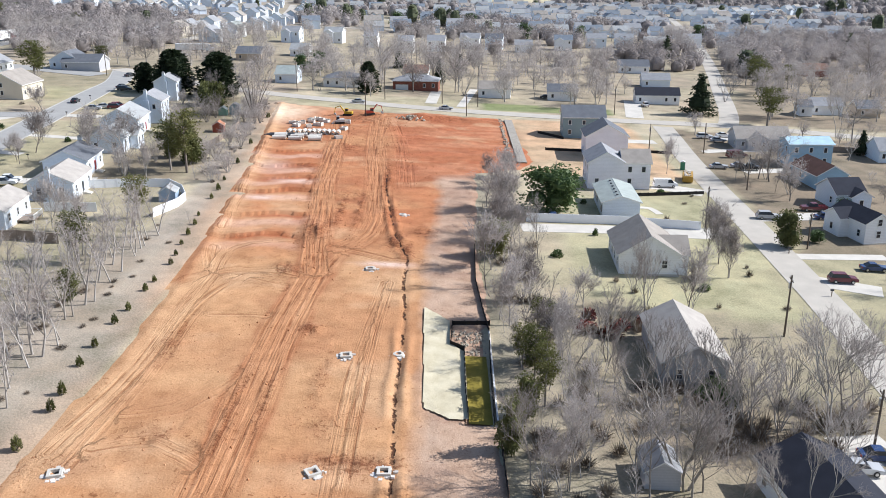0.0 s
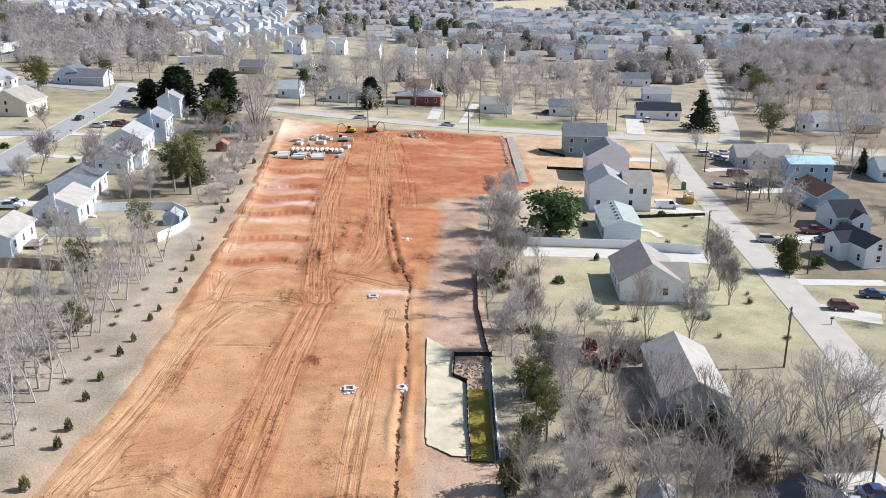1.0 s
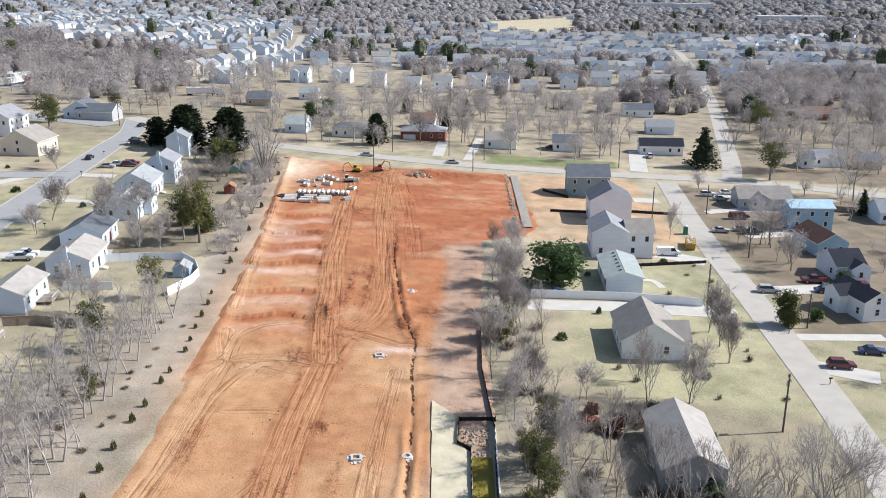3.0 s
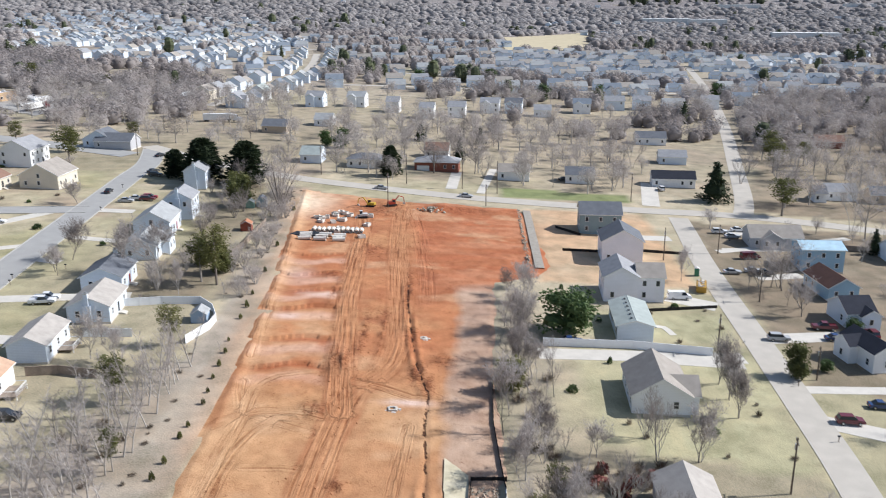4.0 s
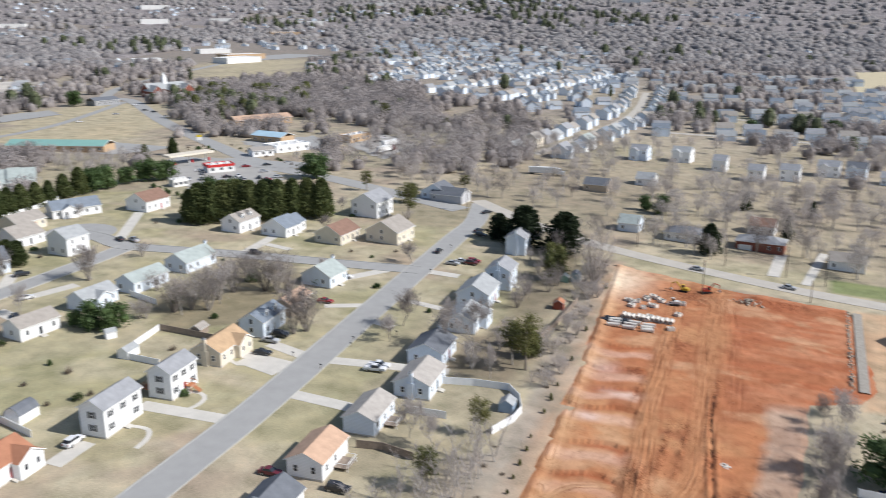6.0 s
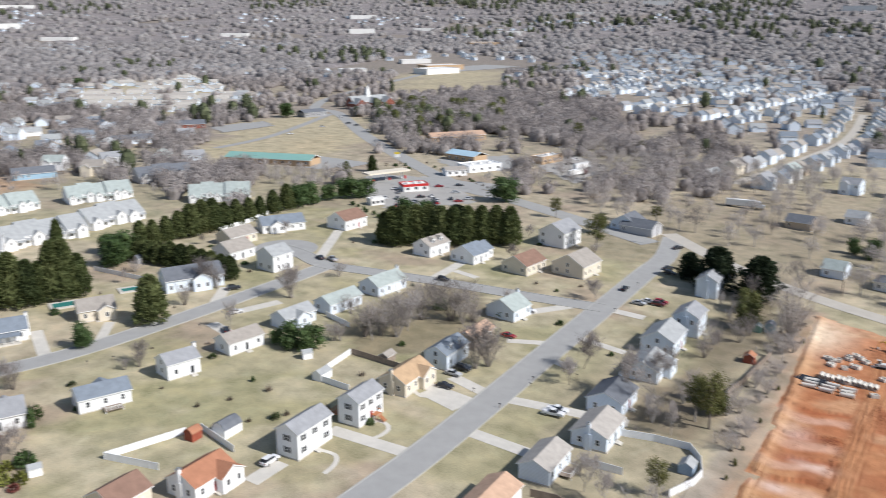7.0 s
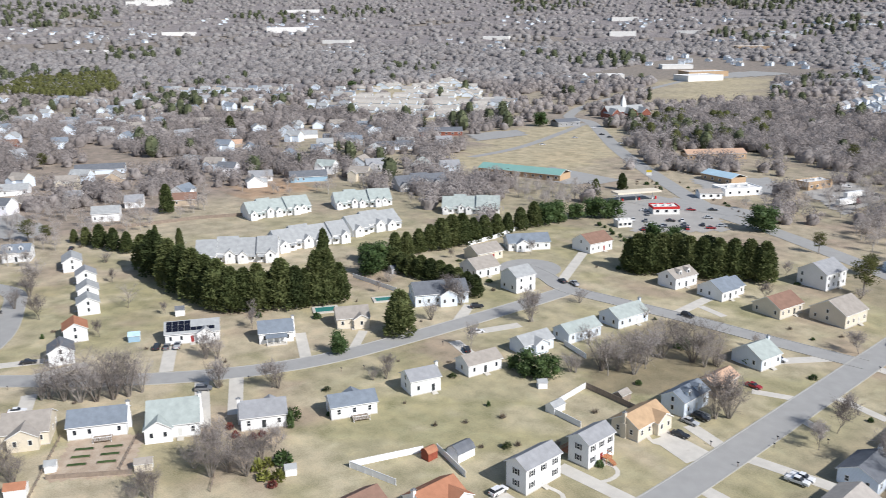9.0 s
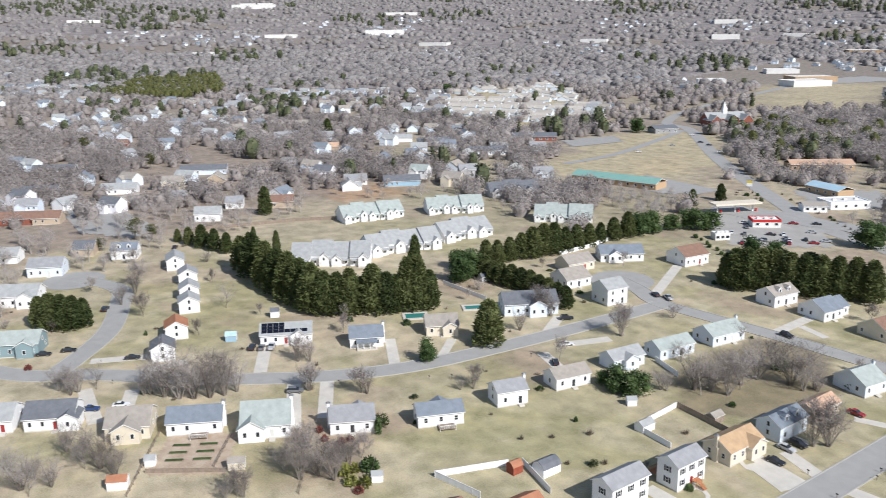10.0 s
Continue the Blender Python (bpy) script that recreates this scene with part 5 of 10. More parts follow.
def wheel_data():
    t = Mesh().tube([(0, -0.11, 0), (0, 0.11, 0)], [0.33, 0.33], 12)
    t.f.append(tuple(range(11, -1, -1)))
    t.m.append(0)
    r = Mesh().tube([(0, -0.125, 0), (0, 0.125, 0)], [0.2, 0.2], 8)
    r.f.append(tuple(range(7, -1, -1)))
    r.m.append(0)
    return t.data("tyre", RUBBER), r.data("rim", STEEL)


WHEEL = wheel_data()


def car_data(paint, style):
    key = (paint, style)
    if key in CAR_DATA:
        return CAR_DATA[key]
    pm = mat("car_paint_" + paint, tones(CAR_PAINT[paint], 0.04), 0.5, 0.25, 0, spec=0.6)
    L, W = {"sedan": (4.7, 1.8), "suv": (4.7, 1.88), "pickup": (5.5, 1.95), "van": (5.6, 2.0)}[style]
    prof = {"sedan": [(-2.35, 0.3), (2.35, 0.3), (2.33, 0.62), (2.2, 0.75), (1.0, 0.92), (-1.55, 0.97), (-2.25, 0.92), (-2.35, 0.6)],
            "suv": [(-2.35, 0.35), (2.35, 0.35), (2.33, 0.75), (2.2, 0.92), (1.15, 1.05), (-2.2, 1.08), (-2.35, 0.8)],
            "pickup": [(-2.75, 0.45), (2.75, 0.45), (2.72, 0.95), (2.5, 1.05), (1.4, 1.12), (-2.7, 1.05), (-2.75, 0.7)],
            "van": [(-2.8, 0.35), (2.8, 0.35), (2.75, 0.85), (2.4, 1.05), (1.9, 1.15), (-2.75, 1.15), (-2.8, 0.7)]}[style]
    cab = {"sedan": [(0.85, 0.92), (0.15, 1.42), (-1.0, 1.44), (-1.75, 0.95)], "suv": [(1.1, 1.03), (0.35, 1.66), (-1.9, 1.68), (-2.2, 1.06)],
           "pickup": [(1.3, 1.08), (0.65, 1.75), (-0.6, 1.77), (-0.85, 1.08)], "van": [(1.85, 1.12), (1.2, 1.95), (-2.65, 2.0), (-2.75, 1.12)]}[style]
    body = Mesh().prism([(a, b) for a, b in prof], -W / 2, W / 2, "y")
    body.v = [(x, y * (0.9 if z > 0.85 or abs(x) > L * 0.48 else 1.0), z) for x, y, z in body.v]
    if style == "pickup":
        body.box(-2.65, -0.78, 1.0, -0.95, -0.72, 1.25).box(-2.65, 0.72, 1.0, -0.95, 0.78, 1.25)
    glass = Mesh().prism(cab, -W * 0.42, W * 0.42, "y")
    zt = max(b for _, b in cab)
    glass.v = [(x, y * (0.84 if z > zt - 0.1 else 1.0), z) for x, y, z in glass.v]
    roof = Mesh().prism([(a, b + 0.035) for a, b in cab[1:3]] + [(a, b - 0.03) for a, b in cab[2:0:-1]], -W * 0.37, W * 0.37, "y")
    if style == "van":
        roof.box(-2.68, -W * 0.425, 1.15, 0.4, W * 0.425, 1.9)
    lamp = Mesh().box(-0.04, -0.18, -0.07, 0.04, 0.18, 0.07)
    CAR_DATA[key] = (body.data("body", pm), glass.data("windows", GLASS), roof.data("roof", pm), lamp, L, W)
    return CAR_DATA[key]


HEADLIGHT = Mesh().box(-0.04, -0.2, -0.08, 0.03, 0.2, 0.08).data("headlight", STEEL)
TAILLIGHT = Mesh().box(-0.03, -0.17, -0.1, 0.04, 0.17, 0.1).data("taillight", mat("tail_lamp_red", tones((0.25, 0.01, 0.01), 0.1), 1, 0.3, 0))
STYLE_WORD = {"sedan": "sedan car", "suv": "sport utility car", "pickup": "pickup truck", "van": "cargo van"}


def car(x, y, rot, paint, style="sedan", where="parked on a driveway", far=0):
    body, glass, roof, lamp, L, W = car_data(paint, style)
    ob = thing("pickup_truck" if style == "pickup" else "van" if style == "van" else "car", on_ground(x, y, rot, 0.09), f"{paint} {STYLE_WORD[style]} {where}", "truck" if style == "pickup" else "van" if style == "van" else "car")
    block(x, y, rot, L, W)
    put("body", body, ob)
    put("cabin_glass", glass, ob)
    put("roof", roof, ob)
    for sx in (-1, 1):
        for sy in (-1, 1):
            wh = put("wheel", WHEEL[0], ob, pose(sx * L * 0.3, sy * W * 0.44, 0.33))
            if not far:
                put("rim", WHEEL[1], wh)
    for sy in () if far else (-1, 1):
        put("headlight", HEADLIGHT, ob, pose(L / 2 - 0.02, sy * W * 0.33, 0.68))
        put("taillight", TAILLIGHT, ob, pose(-L / 2 + 0.01, sy * W * 0.36, 0.78))
    return ob


# ---- fences and poles ----
PANELS = {}


def fence(pts, height, kind, label, gap=2.4):
    """Posts and panels along a line of corners; each is a part."""
    material_ = {"vinyl": VINYL, "wood": GREYWOOD, "silt": BLACK, "rail": GREYWOOD}[kind]
    ob = thing("silt_fence" if kind == "silt" else "fence", on_ground(*pts[0]), label, "fence")
    base = ob.matrix_basis.inverted()
    post = PANELS.setdefault(("post", kind, height), Mesh().box(-0.07, -0.07, -0.3, 0.07, 0.07, height + 0.1).data("post", material_))
    for (x0, y0), (x1, y1) in zip(pts, pts[1:]):
        length = math.hypot(x1 - x0, y1 - y0)
        n = max(1, round(length / gap))
        a = math.degrees(math.atan2(y1 - y0, x1 - x0))
        for k in range(n):
            xa, ya, xb, yb = (x0 + (x1 - x0) * k / n, y0 + (y1 - y0) * k / n, x0 + (x1 - x0) * (k + 1) / n, y0 + (y1 - y0) * (k + 1) / n)
            za, zb = gz(xa, ya), gz(xb, yb)
            put("post", post, ob, base @ pose(xa, ya, za, 0, 0, a))
            w = length / n
            key = (kind, height, round(w, 1), round((zb - za) * 5))
            if key not in PANELS:
                me = Mesh()
                dz = zb - za
                if kind == "rail":
                    for h0 in (0.45, 0.95):
                        me.prism([(0, h0), (w, h0 + dz), (w, h0 + 0.12 + dz), (0, h0 + 0.12)], -0.03, 0.03, "y")
                elif kind == "silt":
                    me.prism([(0, -0.1), (w, -0.1 + dz), (w, height + dz), (0, height)], -0.015, 0.015, "y")
                else:
                    sec = [(-0.03, 0.02), (0.03, 0.02), (0.03, height - 0.13), (0.055, height - 0.13), (0.055, height), (-0.055, height), (-0.055, height - 0.13), (-0.03, height - 0.13)]
                    me.prism(sec, 0, w)
                    me.v = [(a, b, c + dz * a / w) for a, b, c in me.v]
                PANELS[key] = me.data("panel", material_)
            put("panel", PANELS[key], ob, base @ pose(xa, ya, za, 0, 0, a))
    return ob


def utility_pole(x, y, h, rot=0, lamp=0):
    ob = thing("utility_pole", on_ground(x, y, rot), "tall brown wooden utility pole beside a road", "pole", "utility poles")
    put("shaft", Mesh().tube([(0, 0, -0.5), (0, 0, h)], [0.16, 0.11], 8).data("shaft", POLE), ob)
    arm = Mesh().box(-1.1, -0.06, h - 0.75, 1.1, 0.06, h - 0.6)
    put("crossarm", arm.data("crossarm", POLE), ob)
    for k in (-1.0, -0.4, 0.4, 1.0):
        put("insulator", Mesh().tube([(k, 0, h - 0.6), (k, 0, h - 0.4)], [0.06, 0.05], 6).data("insulator", STEEL), ob)
    put("transformer", Mesh().tube([(0.32, 0, h - 2.1), (0.32, 0, h - 1.2)], [0.24, 0.24], 10).data("transformer", STEEL), ob)
    return ob


def mailbox(x, y, rot):
    def build():
        ob = thing("mailbox", Matrix(), "small roadside mailbox on a post", "mailbox", "mailboxes along the street")
        put("post", Mesh().box(-0.06, -0.06, -0.2, 0.06, 0.06, 1.05).data("post", GREYWOOD), ob)
        put("box", Mesh().prism([(-0.11, 1.05), (0.11, 1.05), (0.11, 1.2), (0.06, 1.29), (-0.06, 1.29), (-0.11, 1.2)], -0.28, 0.28).data("box", SHUTTER), ob)
        return ob
    if "mailbox" not in MADE:
        MADE["mailbox"] = build()
        MADE["mailbox"].matrix_basis = on_ground(x, y, rot)
    else:
        copy_thing(MADE["mailbox"], on_ground(x, y, rot))


# ---- larger buildings ----
def town_house(x, y, rot, w, d, n, wall, roof):
    """A row of joined homes, each a little forward or back of the next, with a front gable and a porch roof."""
    ob = thing("town_house", on_ground(x, y, rot), f"{WALL_WORDS[wall]} row of joined town homes with {ROOF_WORDS.get(roof, roof)} roof", "house")
    block(x, y, rot, w + 2, d + 4)
    wm, rm, rnd = wall_mat(wall), roof_mat(roof), random.Random(int(x) + n)
    u = w / n
    for k in range(n):
        cx, off, h, rise = -w / 2 + (k + 0.5) * u, (-0.9, 0.9, 0.0)[k % 3], 3.4 + 0.6 * (k % 2), d * 0.30
        home = put("home", gable_walls(Mesh(), u - 0.02, d, h, rise, None, -2).data("home", wm), ob, pose(cx, off, 0))
        put("roof", gable_roof(Mesh(), u - 0.1, d, h, rise, 0.35).data("roof", [rm, WHITE]), home)
        ww = u * 0.5
        bx = u * 0.18 * (1 if k % 2 else -1)
        bay = put("gable_bay", gable_walls(Mesh(), d / 2 + 1.7, ww, h - 0.4, ww * 0.4, 0, -2).data("gable_bay", wm), ob, pose(cx + bx, off, 0, 0, 0, -90))
        put("bay_roof", gable_roof(Mesh(), d / 2 + 1.7, ww, h - 0.4, ww * 0.4, 0.35, 0).data("bay_roof", [rm, WHITE]), bay)
        put("window", WINDOW[2], bay, pose(d / 2 + 1.7, 0, h - 1.6, 0, 0, 90))
        put("garage_door", GARAGE, ob, pose(cx + bx, off - d / 2 - 1.72, 0.1) @ Matrix.Diagonal((0.55, 1, 1, 1)))
        put("porch_roof", Mesh().prism([(-d / 2 - 1.9, 2.5), (-d / 2, 3.0), (-d / 2, 3.2), (-d / 2 - 1.9, 2.66)], -u * 0.16, u * 0.16).data("porch_roof", rm), ob, pose(cx - bx * 1.6, off, 0))
        put("window", WINDOW[2], home, pose(-bx * 1.6, -d / 2, 1.0))
    return ob


EXTRA = {"seagreen": (0.22, 0.40, 0.36), "pale": (0.70, 0.69, 0.67), "signred": (0.5, 0.03, 0.03), "whitebig": (0.74, 0.73, 0.71)}


def plain(k):
    c = EXTRA.get(k) or ROOFS.get(k) or WALLS[k]
    return mat("coat_" + k, tones(c, 0.1), 0.3, 0.7, 0.15, 6)


def hall(x, y, rot, w, d, h, wall, roof, name, label):
    """A wide building with a parapet or low roof, a window band and doors."""
    ob = thing(name, on_ground(x, y, rot), label, "building")
    block(x, y, rot, w + 2, d + 2)
    put("wall", Mesh().box(-w / 2, -d / 2, -2, w / 2, d / 2, h).data("wall", BRICKS if wall == "darkred" else plain("whitebig" if wall == "signred" else wall)), ob)
    if roof == "pale":
        me = Mesh().box(-w / 2 + 0.3, -d / 2 + 0.3, h - 0.1, w / 2 - 0.3, d / 2 - 0.3, h + 0.15)
        for k in range(3):
            me.box(-w * 0.3 + k * w * 0.28, -1, h + 0.1, -w * 0.3 + k * w * 0.28 + 1.6, 0.6, h + 1.1)
        put("roof", me.data("roof", plain(roof)), ob)
        p = Mesh()
        for a, b, c, e in ((-w / 2 - .1, -d / 2 - .1, w / 2 + .1, -d / 2 + .3), (-w / 2 - .1, d / 2 - .3, w / 2 + .1, d / 2 + .1), (-w / 2 - .1, -d / 2 + .3, -w / 2 + .3, d / 2 - .3), (w / 2 - .3, -d / 2 + .3, w / 2 + .1, d / 2 - .3)):
            p.box(a, b, h - 0.7, c, e, h + 0.55)
        put("parapet", p.data("parapet", plain(wall)), ob)
    else:
        put("roof", gable_roof(Mesh(), w, d, h, d * 0.16, 0.6).data("roof", [plain(roof), WHITE]), ob)
    for k in range(max(3, int(w / 5)) if math.hypot(x, y) < 1350 else 0):
        cx = -w / 2 + (k + 0.5) * w / max(3, int(w / 5))
        for s, a in ((-1, 0), (1, 180)):
            win = put("window", WINDOW[2], ob, pose(cx, s * d / 2, h * 0.3, 0, 0, a) @ Matrix.Diagonal((1.9, 1, 1, 1)))
    return ob


def church(x, y, rot):
    ob = thing("church", on_ground(x, y, rot), "red brick church with a pale grey roof and gables", "church")
    block(x, y, rot, 50, 30)
    rm = roof_mat("light")
    put("wall", gable_walls(Mesh(), 40, 14, 7, 5, None, -2).data("wall", BRICKS), ob)
    put("roof", gable_roof(Mesh(), 40, 14, 7, 5, 0.6).data("roof", [rm, WHITE]), ob)
    for k in (-16, 2, 16):
        g_ = put("gable_bay", gable_walls(Mesh(), 16, 10, 6, 4.5, 0, -2).data("gable_bay", BRICKS), ob, pose(k, 0, 0, 0, 0, -90))
        put("bay_roof", gable_roof(Mesh(), 16, 10, 6, 4.5, 0.5, 0).data("bay_roof", [rm, WHITE]), g_)
    put("spire", Mesh().add([(-2, -2, 8), (2, -2, 8), (2, 2, 8), (-2, 2, 8), (-2, -2, 15), (2, -2, 15), (2, 2, 15), (-2, 2, 15), (0, 0, 22)],
        [(0, 1, 5, 4), (1, 2, 6, 5), (2, 3, 7, 6), (3, 0, 4, 7), (4, 5, 8), (5, 6, 8), (6, 7, 8), (7, 4, 8)]).data("spire", WHITE), ob)
    return ob


def canopy(x, y, rot):
    ob = thing("petrol_canopy", on_ground(x, y, rot), "flat cream petrol station canopy on posts", "canopy")
    block(x, y, rot, 26, 9)
    put("roof", Mesh().box(-13, -4, 4.6, 13, 4, 5.5).data("roof", plain("cream")), ob)
    for k in (-10, 0, 10):
        put("post", Mesh().box(k - 0.25, -0.25, -0.5, k + 0.25, 0.25, 4.6).data("post", WHITE), ob)
        put("pump", Mesh().box(k + 1.5, -0.4, 0, k + 2.3, 0.4, 1.7).data("pump", plain("signred")), ob)
    return ob


road([(55, 40), (57, 80), (58.8, 103.5), (60.5, 123), (61.5, 143), (62.7, 168), (64.3, 205), (66, 230), (68.5, 255), (70, 272)], 6.4, PALE_ROAD, "pale worn asphalt street past the houses", False, 0.07)
road([(-130, 350), (-95, 322), (-59, 303), (-18, 291), (12, 285), (57, 280), (95, 277), (138, 262), (210, 232), (330, 190)], 7.6, PALE_ROAD, "pale asphalt road crossing behind the site", False, 0.09)
road([(92, 276), (100, 300), (114.6, 357), (149, 496), (189, 679), (230, 900)], 6.5, PALE_ROAD, "pale street running away between houses", False, 0.08)
road([(-104, 20), (-103, 70), (-103.5, 115), (-104.5, 148), (-109.5, 213), (-113.5, 262), (-116, 290), (-118, 315), (-126, 345)], 8.0, ASPHALT, "grey asphalt street with kerbs between houses", True, 0.07)
road([(-330, -25), (-276, 14), (-262, 34), (-231.5, 75), (-215, 112), (-211, 152), (-211, 200), (-212, 222)], 7.2, ASPHALT, "grey asphalt street curving past lawns", True, 0.08)
road([(-245.4, 229.8), (-228.8, 227.5), (-214, 223), (-195, 227), (-166, 234), (-137, 240), (-112, 246)], 7.2, ASPHALT, "grey asphalt side street", True, 0.085)
road([(-268, 27), (-293, 46), (-320, 56), (-340, 60), (-362, 50)], 7.2, ASPHALT, "grey asphalt loop street", True, 0.09)
road([(-130, 330), (-170, 345), (-213, 360), (-253, 372), (-321, 416), (-420, 490), (-546, 598), (-606, 632), (-700, 800), (-900, 1300)], 11, ASPHALT, "wide grey main road past shops", False, 0.12)
road([(-546, 590), (-478, 452), (-461, 383)], 7, ASPHALT, "grey side road past open ground", False, 0.13)

drive(15.1, 158.9, 57.1, 161.6, 5)
drive(36.3, 159.1, 56.1, 158.4, 4)
drive(-4.2, 298.4, -2.4, 328.8, 4)
drive(6.1, 293.7, 12.1, 337.7, 3)
drive(64.3, 286.8, 71.1, 324.2, 6)
drive(49.1, 195.6, 59.7, 190.5, 6)
drive(117.6, 254.9, 72.6, 235.5, 3)
drive(49.0, 246.1, 61.7, 246.8, 5)
drive(74.8, 237.7, 105.5, 242.0, 3)
drive(76.5, 213.5, 89.4, 216.8, 4)
drive(72.6, 132.3, 62.8, 136.3, 5)
drive(64.1, 172.1, 83.8, 176.1, 5)
drive(62.4, 148.4, 81.8, 149.8, 3)
drive(79.5, 256.7, 87.4, 257.2, 6)
drive(41.1, 77.7, 46.1, 77.1, 6)
drive(-125.8, 105.9, -126.2, 115.3, 4)
drive(-127.5, 132.2, -106.0, 135.0, 4)
drive(-121.8, 161.8, -109.8, 159.6, 5)
drive(-121.1, 172.8, -108.1, 170.0, 4)
drive(-126.3, 164.5, -106.5, 163.7, 4)
drive(-107.0, 151.1, -80.5, 151.5, 4)
drive(-105.3, 170.2, -73.6, 178.0, 4)
drive(-109.9, 200.0, -98.2, 197.3, 3)
drive(-107.6, 218.4, -91.4, 216.6, 3)
drive(-110.5, 246.0, -98.0, 246.4, 4)
drive(-122.5, 202.8, -110.8, 209.5, 3)
drive(-130.4, 225.1, -120.3, 242.5, 4)
drive(-234.4, 78.5, -251.9, 86.8, 4)
drive(-215.8, 114.6, -236.2, 123.7, 3.5)
drive(-213.7, 129.4, -225.1, 140.9, 3)
drive(-223.3, 95.6, -197.7, 83.1, 4)
drive(-255.1, 46.9, -254.9, 62.2, 4)
drive(-271.6, 37.0, -265.3, 52.7, 4)
drive(-251.3, 31.8, -227.9, 30.5, 4)
drive(-243.6, 43.5, -233.5, 39.7, 4)
drive(-221.6, 84.1, -196.4, 73.7, 4)
drive(-209.2, 165.8, -222.3, 183.5, 4)
drive(-200.2, 158.7, -185.1, 155.4, 4)
drive(-197.5, 184.6, -201.7, 169.1, 4)
drive(-221.6, 229.2, -242.5, 263.1, 4)
drive(-172.5, 234.3, -175.6, 259.4, 4)
drive(-160.9, 245.6, -171.8, 247.3, 3)

drive(38.6, 76.4, 47.5, 77.6, 7)
drive(43.8, 83, 50.5, 84.2, 6)


def footpath(pts, width=1.1):
    ob = put("footpath", strip(Mesh(), smooth_line(pts, 1.2), -width / 2, width / 2, 0.05, 0.2).data("footpath", CONCRETE))
    return tagged(ob, "narrow pale concrete garden path", "path", kind="structure")


footpath([(-123.4, 141.4), (-119.5, 142.4), (-117.0, 140.6), (-116.6, 137.2), (-117.5, 134.0)])
footpath([(-123.5, 124.0), (-119.0, 124.5), (-116.6, 121.6), (-115.9, 117.5)])
footpath([(-124.2, 160.0), (-121.0, 158.6), (-118.6, 160.2)])
footpath([(41.5, 176.4), (44.0, 176.2), (45.2, 172.0)], 1.6)
footpath([(-124.5, 181.0), (-121.6, 181.6), (-119.8, 178.6)])
for cx, cy, r, m_ in ((-240, 229.5, 12.5, ASPHALT), (-362, 47, 12.0, ASPHALT)):
    me = Mesh()
    ring = [(cx + r * math.cos(6.2832 * k / 36), cy + r * math.sin(6.2832 * k / 36)) for k in range(36)]
    me.add([(px, py, gz(px, py) + 0.11) for px, py in ring] + [(cx, cy, gz(cx, cy) + 0.11)], [(k, (k + 1) % 36, 36) for k in range(36)])
    tagged(put("road", me.data("road", m_, True)), "round grey asphalt end of a street", "road", kind="structure")
    block(cx, cy, 0, 2 * r - 4, 2 * r - 4)

# ---- houses round the site, east side ----
house(41.2, 252.5, 357, 12.2, 9.5, 2, "teal", "slate", shutters=0)
house(42.8, 225.3, 87, 11.0, 10.8, 2, "lavender", "slate", far=1)
house(37.3, 195.9, 87, 11.0, 8.0, 2, "lavender", "grey", far=1)
house(44.4, 195.4, 357, 6.2, 8.0, 2, "lavender", "taupe", far=1)
house(36.4, 174.7, 87, 15.0, 7.5, 1, "greyblue", "palegreen", vents=6, pitch=0.3, shutters=1)
house(34.9, 142.2, 87, 13.0, 10.1, 1, "white", "taupe", wing=(-2.0, 7.0, 1.6, -1), pitch=0.6)
house(31.7, 103.8, 87, 15.0, 8.1, 1, "grey", "dusty", pitch=0.5)
house(37.2, 70.0, 95, 14.0, 8.6, 1, "white", "dark", pitch=0.5)
house(96.2, 225.0, 357, 11.1, 9.0, 2, "skyblue", "skyblue", pitch=0.25)
house(91.7, 204.6, 95, 13.0, 7.6, 1, "skyblue", "darkbrown")
house(88.6, 185.5, 5, 6.7, 9.0, 1, "greyblue", "dark", wing=(1.5, 4.5, 1.5, -1))
house(82.6, 162.9, 101, 11.0, 5.8, 1.5, "white", "dark", wing=(2.0, 5, 2.0, 1), porch=0)
house(91.0, 245.1, 357, 14.8, 9.0, 1, "grey", "taupe", wing=(-1.5, 6, 1, -1))
house(121.3, 233.8, 357, 5.0, 9.0, 1, "greyblue", "grey")

# ---- houses beyond the crossing road ----
house(79.5, 321.8, 355, 15.8, 8.0, 1, "white", "dark", far=1)
house(89.9, 368.2, 355, 11.4, 8.0, 1, "greyblue", "grey", far=1)
house(90.9, 417.8, 355, 14.2, 9.0, 1, "white", "slate", far=1)
house(179.2, 423.9, 355, 13.7, 9.0, 1, "darkred", "brown", far=1)
house(136.9, 309.4, 355, 10.7, 8.0, 1, "white", "grey", far=1)
house(-10.0, 332.3, 355, 17.0, 9.0, 1, "darkred", "grey", far=1, hip=1, garage=1)
house(-10.7, 358.8, 355, 9.8, 9.0, 1, "white", "brown", far=1)
house(-37.8, 331.0, 355, 13.6, 9.0, 1, "white", "slate", far=1, hip=1)
house(-59.4, 335.4, 355, 8.1, 9.0, 1, "greyblue", "palegreen", far=1)
house(44.2, 321.3, 355, 10.5, 8.0, 1, "white", "slate", far=1)
house(19.2, 321.2, 355, 11.9, 8.0, 1, "white", "taupe", far=1)
house(-19.5, 472.0, 355, 7.8, 9.0, 2, "white", "grey", far=1)
house(-39.5, 491.1, 355, 7.3, 9.0, 2, "white", "grey", far=1)
house(-3.3, 483.4, 355, 9.6, 9.0, 2, "white", "grey", far=1)
house(94.8, 545.4, 355, 12.2, 9.0, 2, "greyblue", "grey", far=1)
house(46.0, 500.9, 355, 9.7, 9.0, 1.5, "white", "grey", far=1)
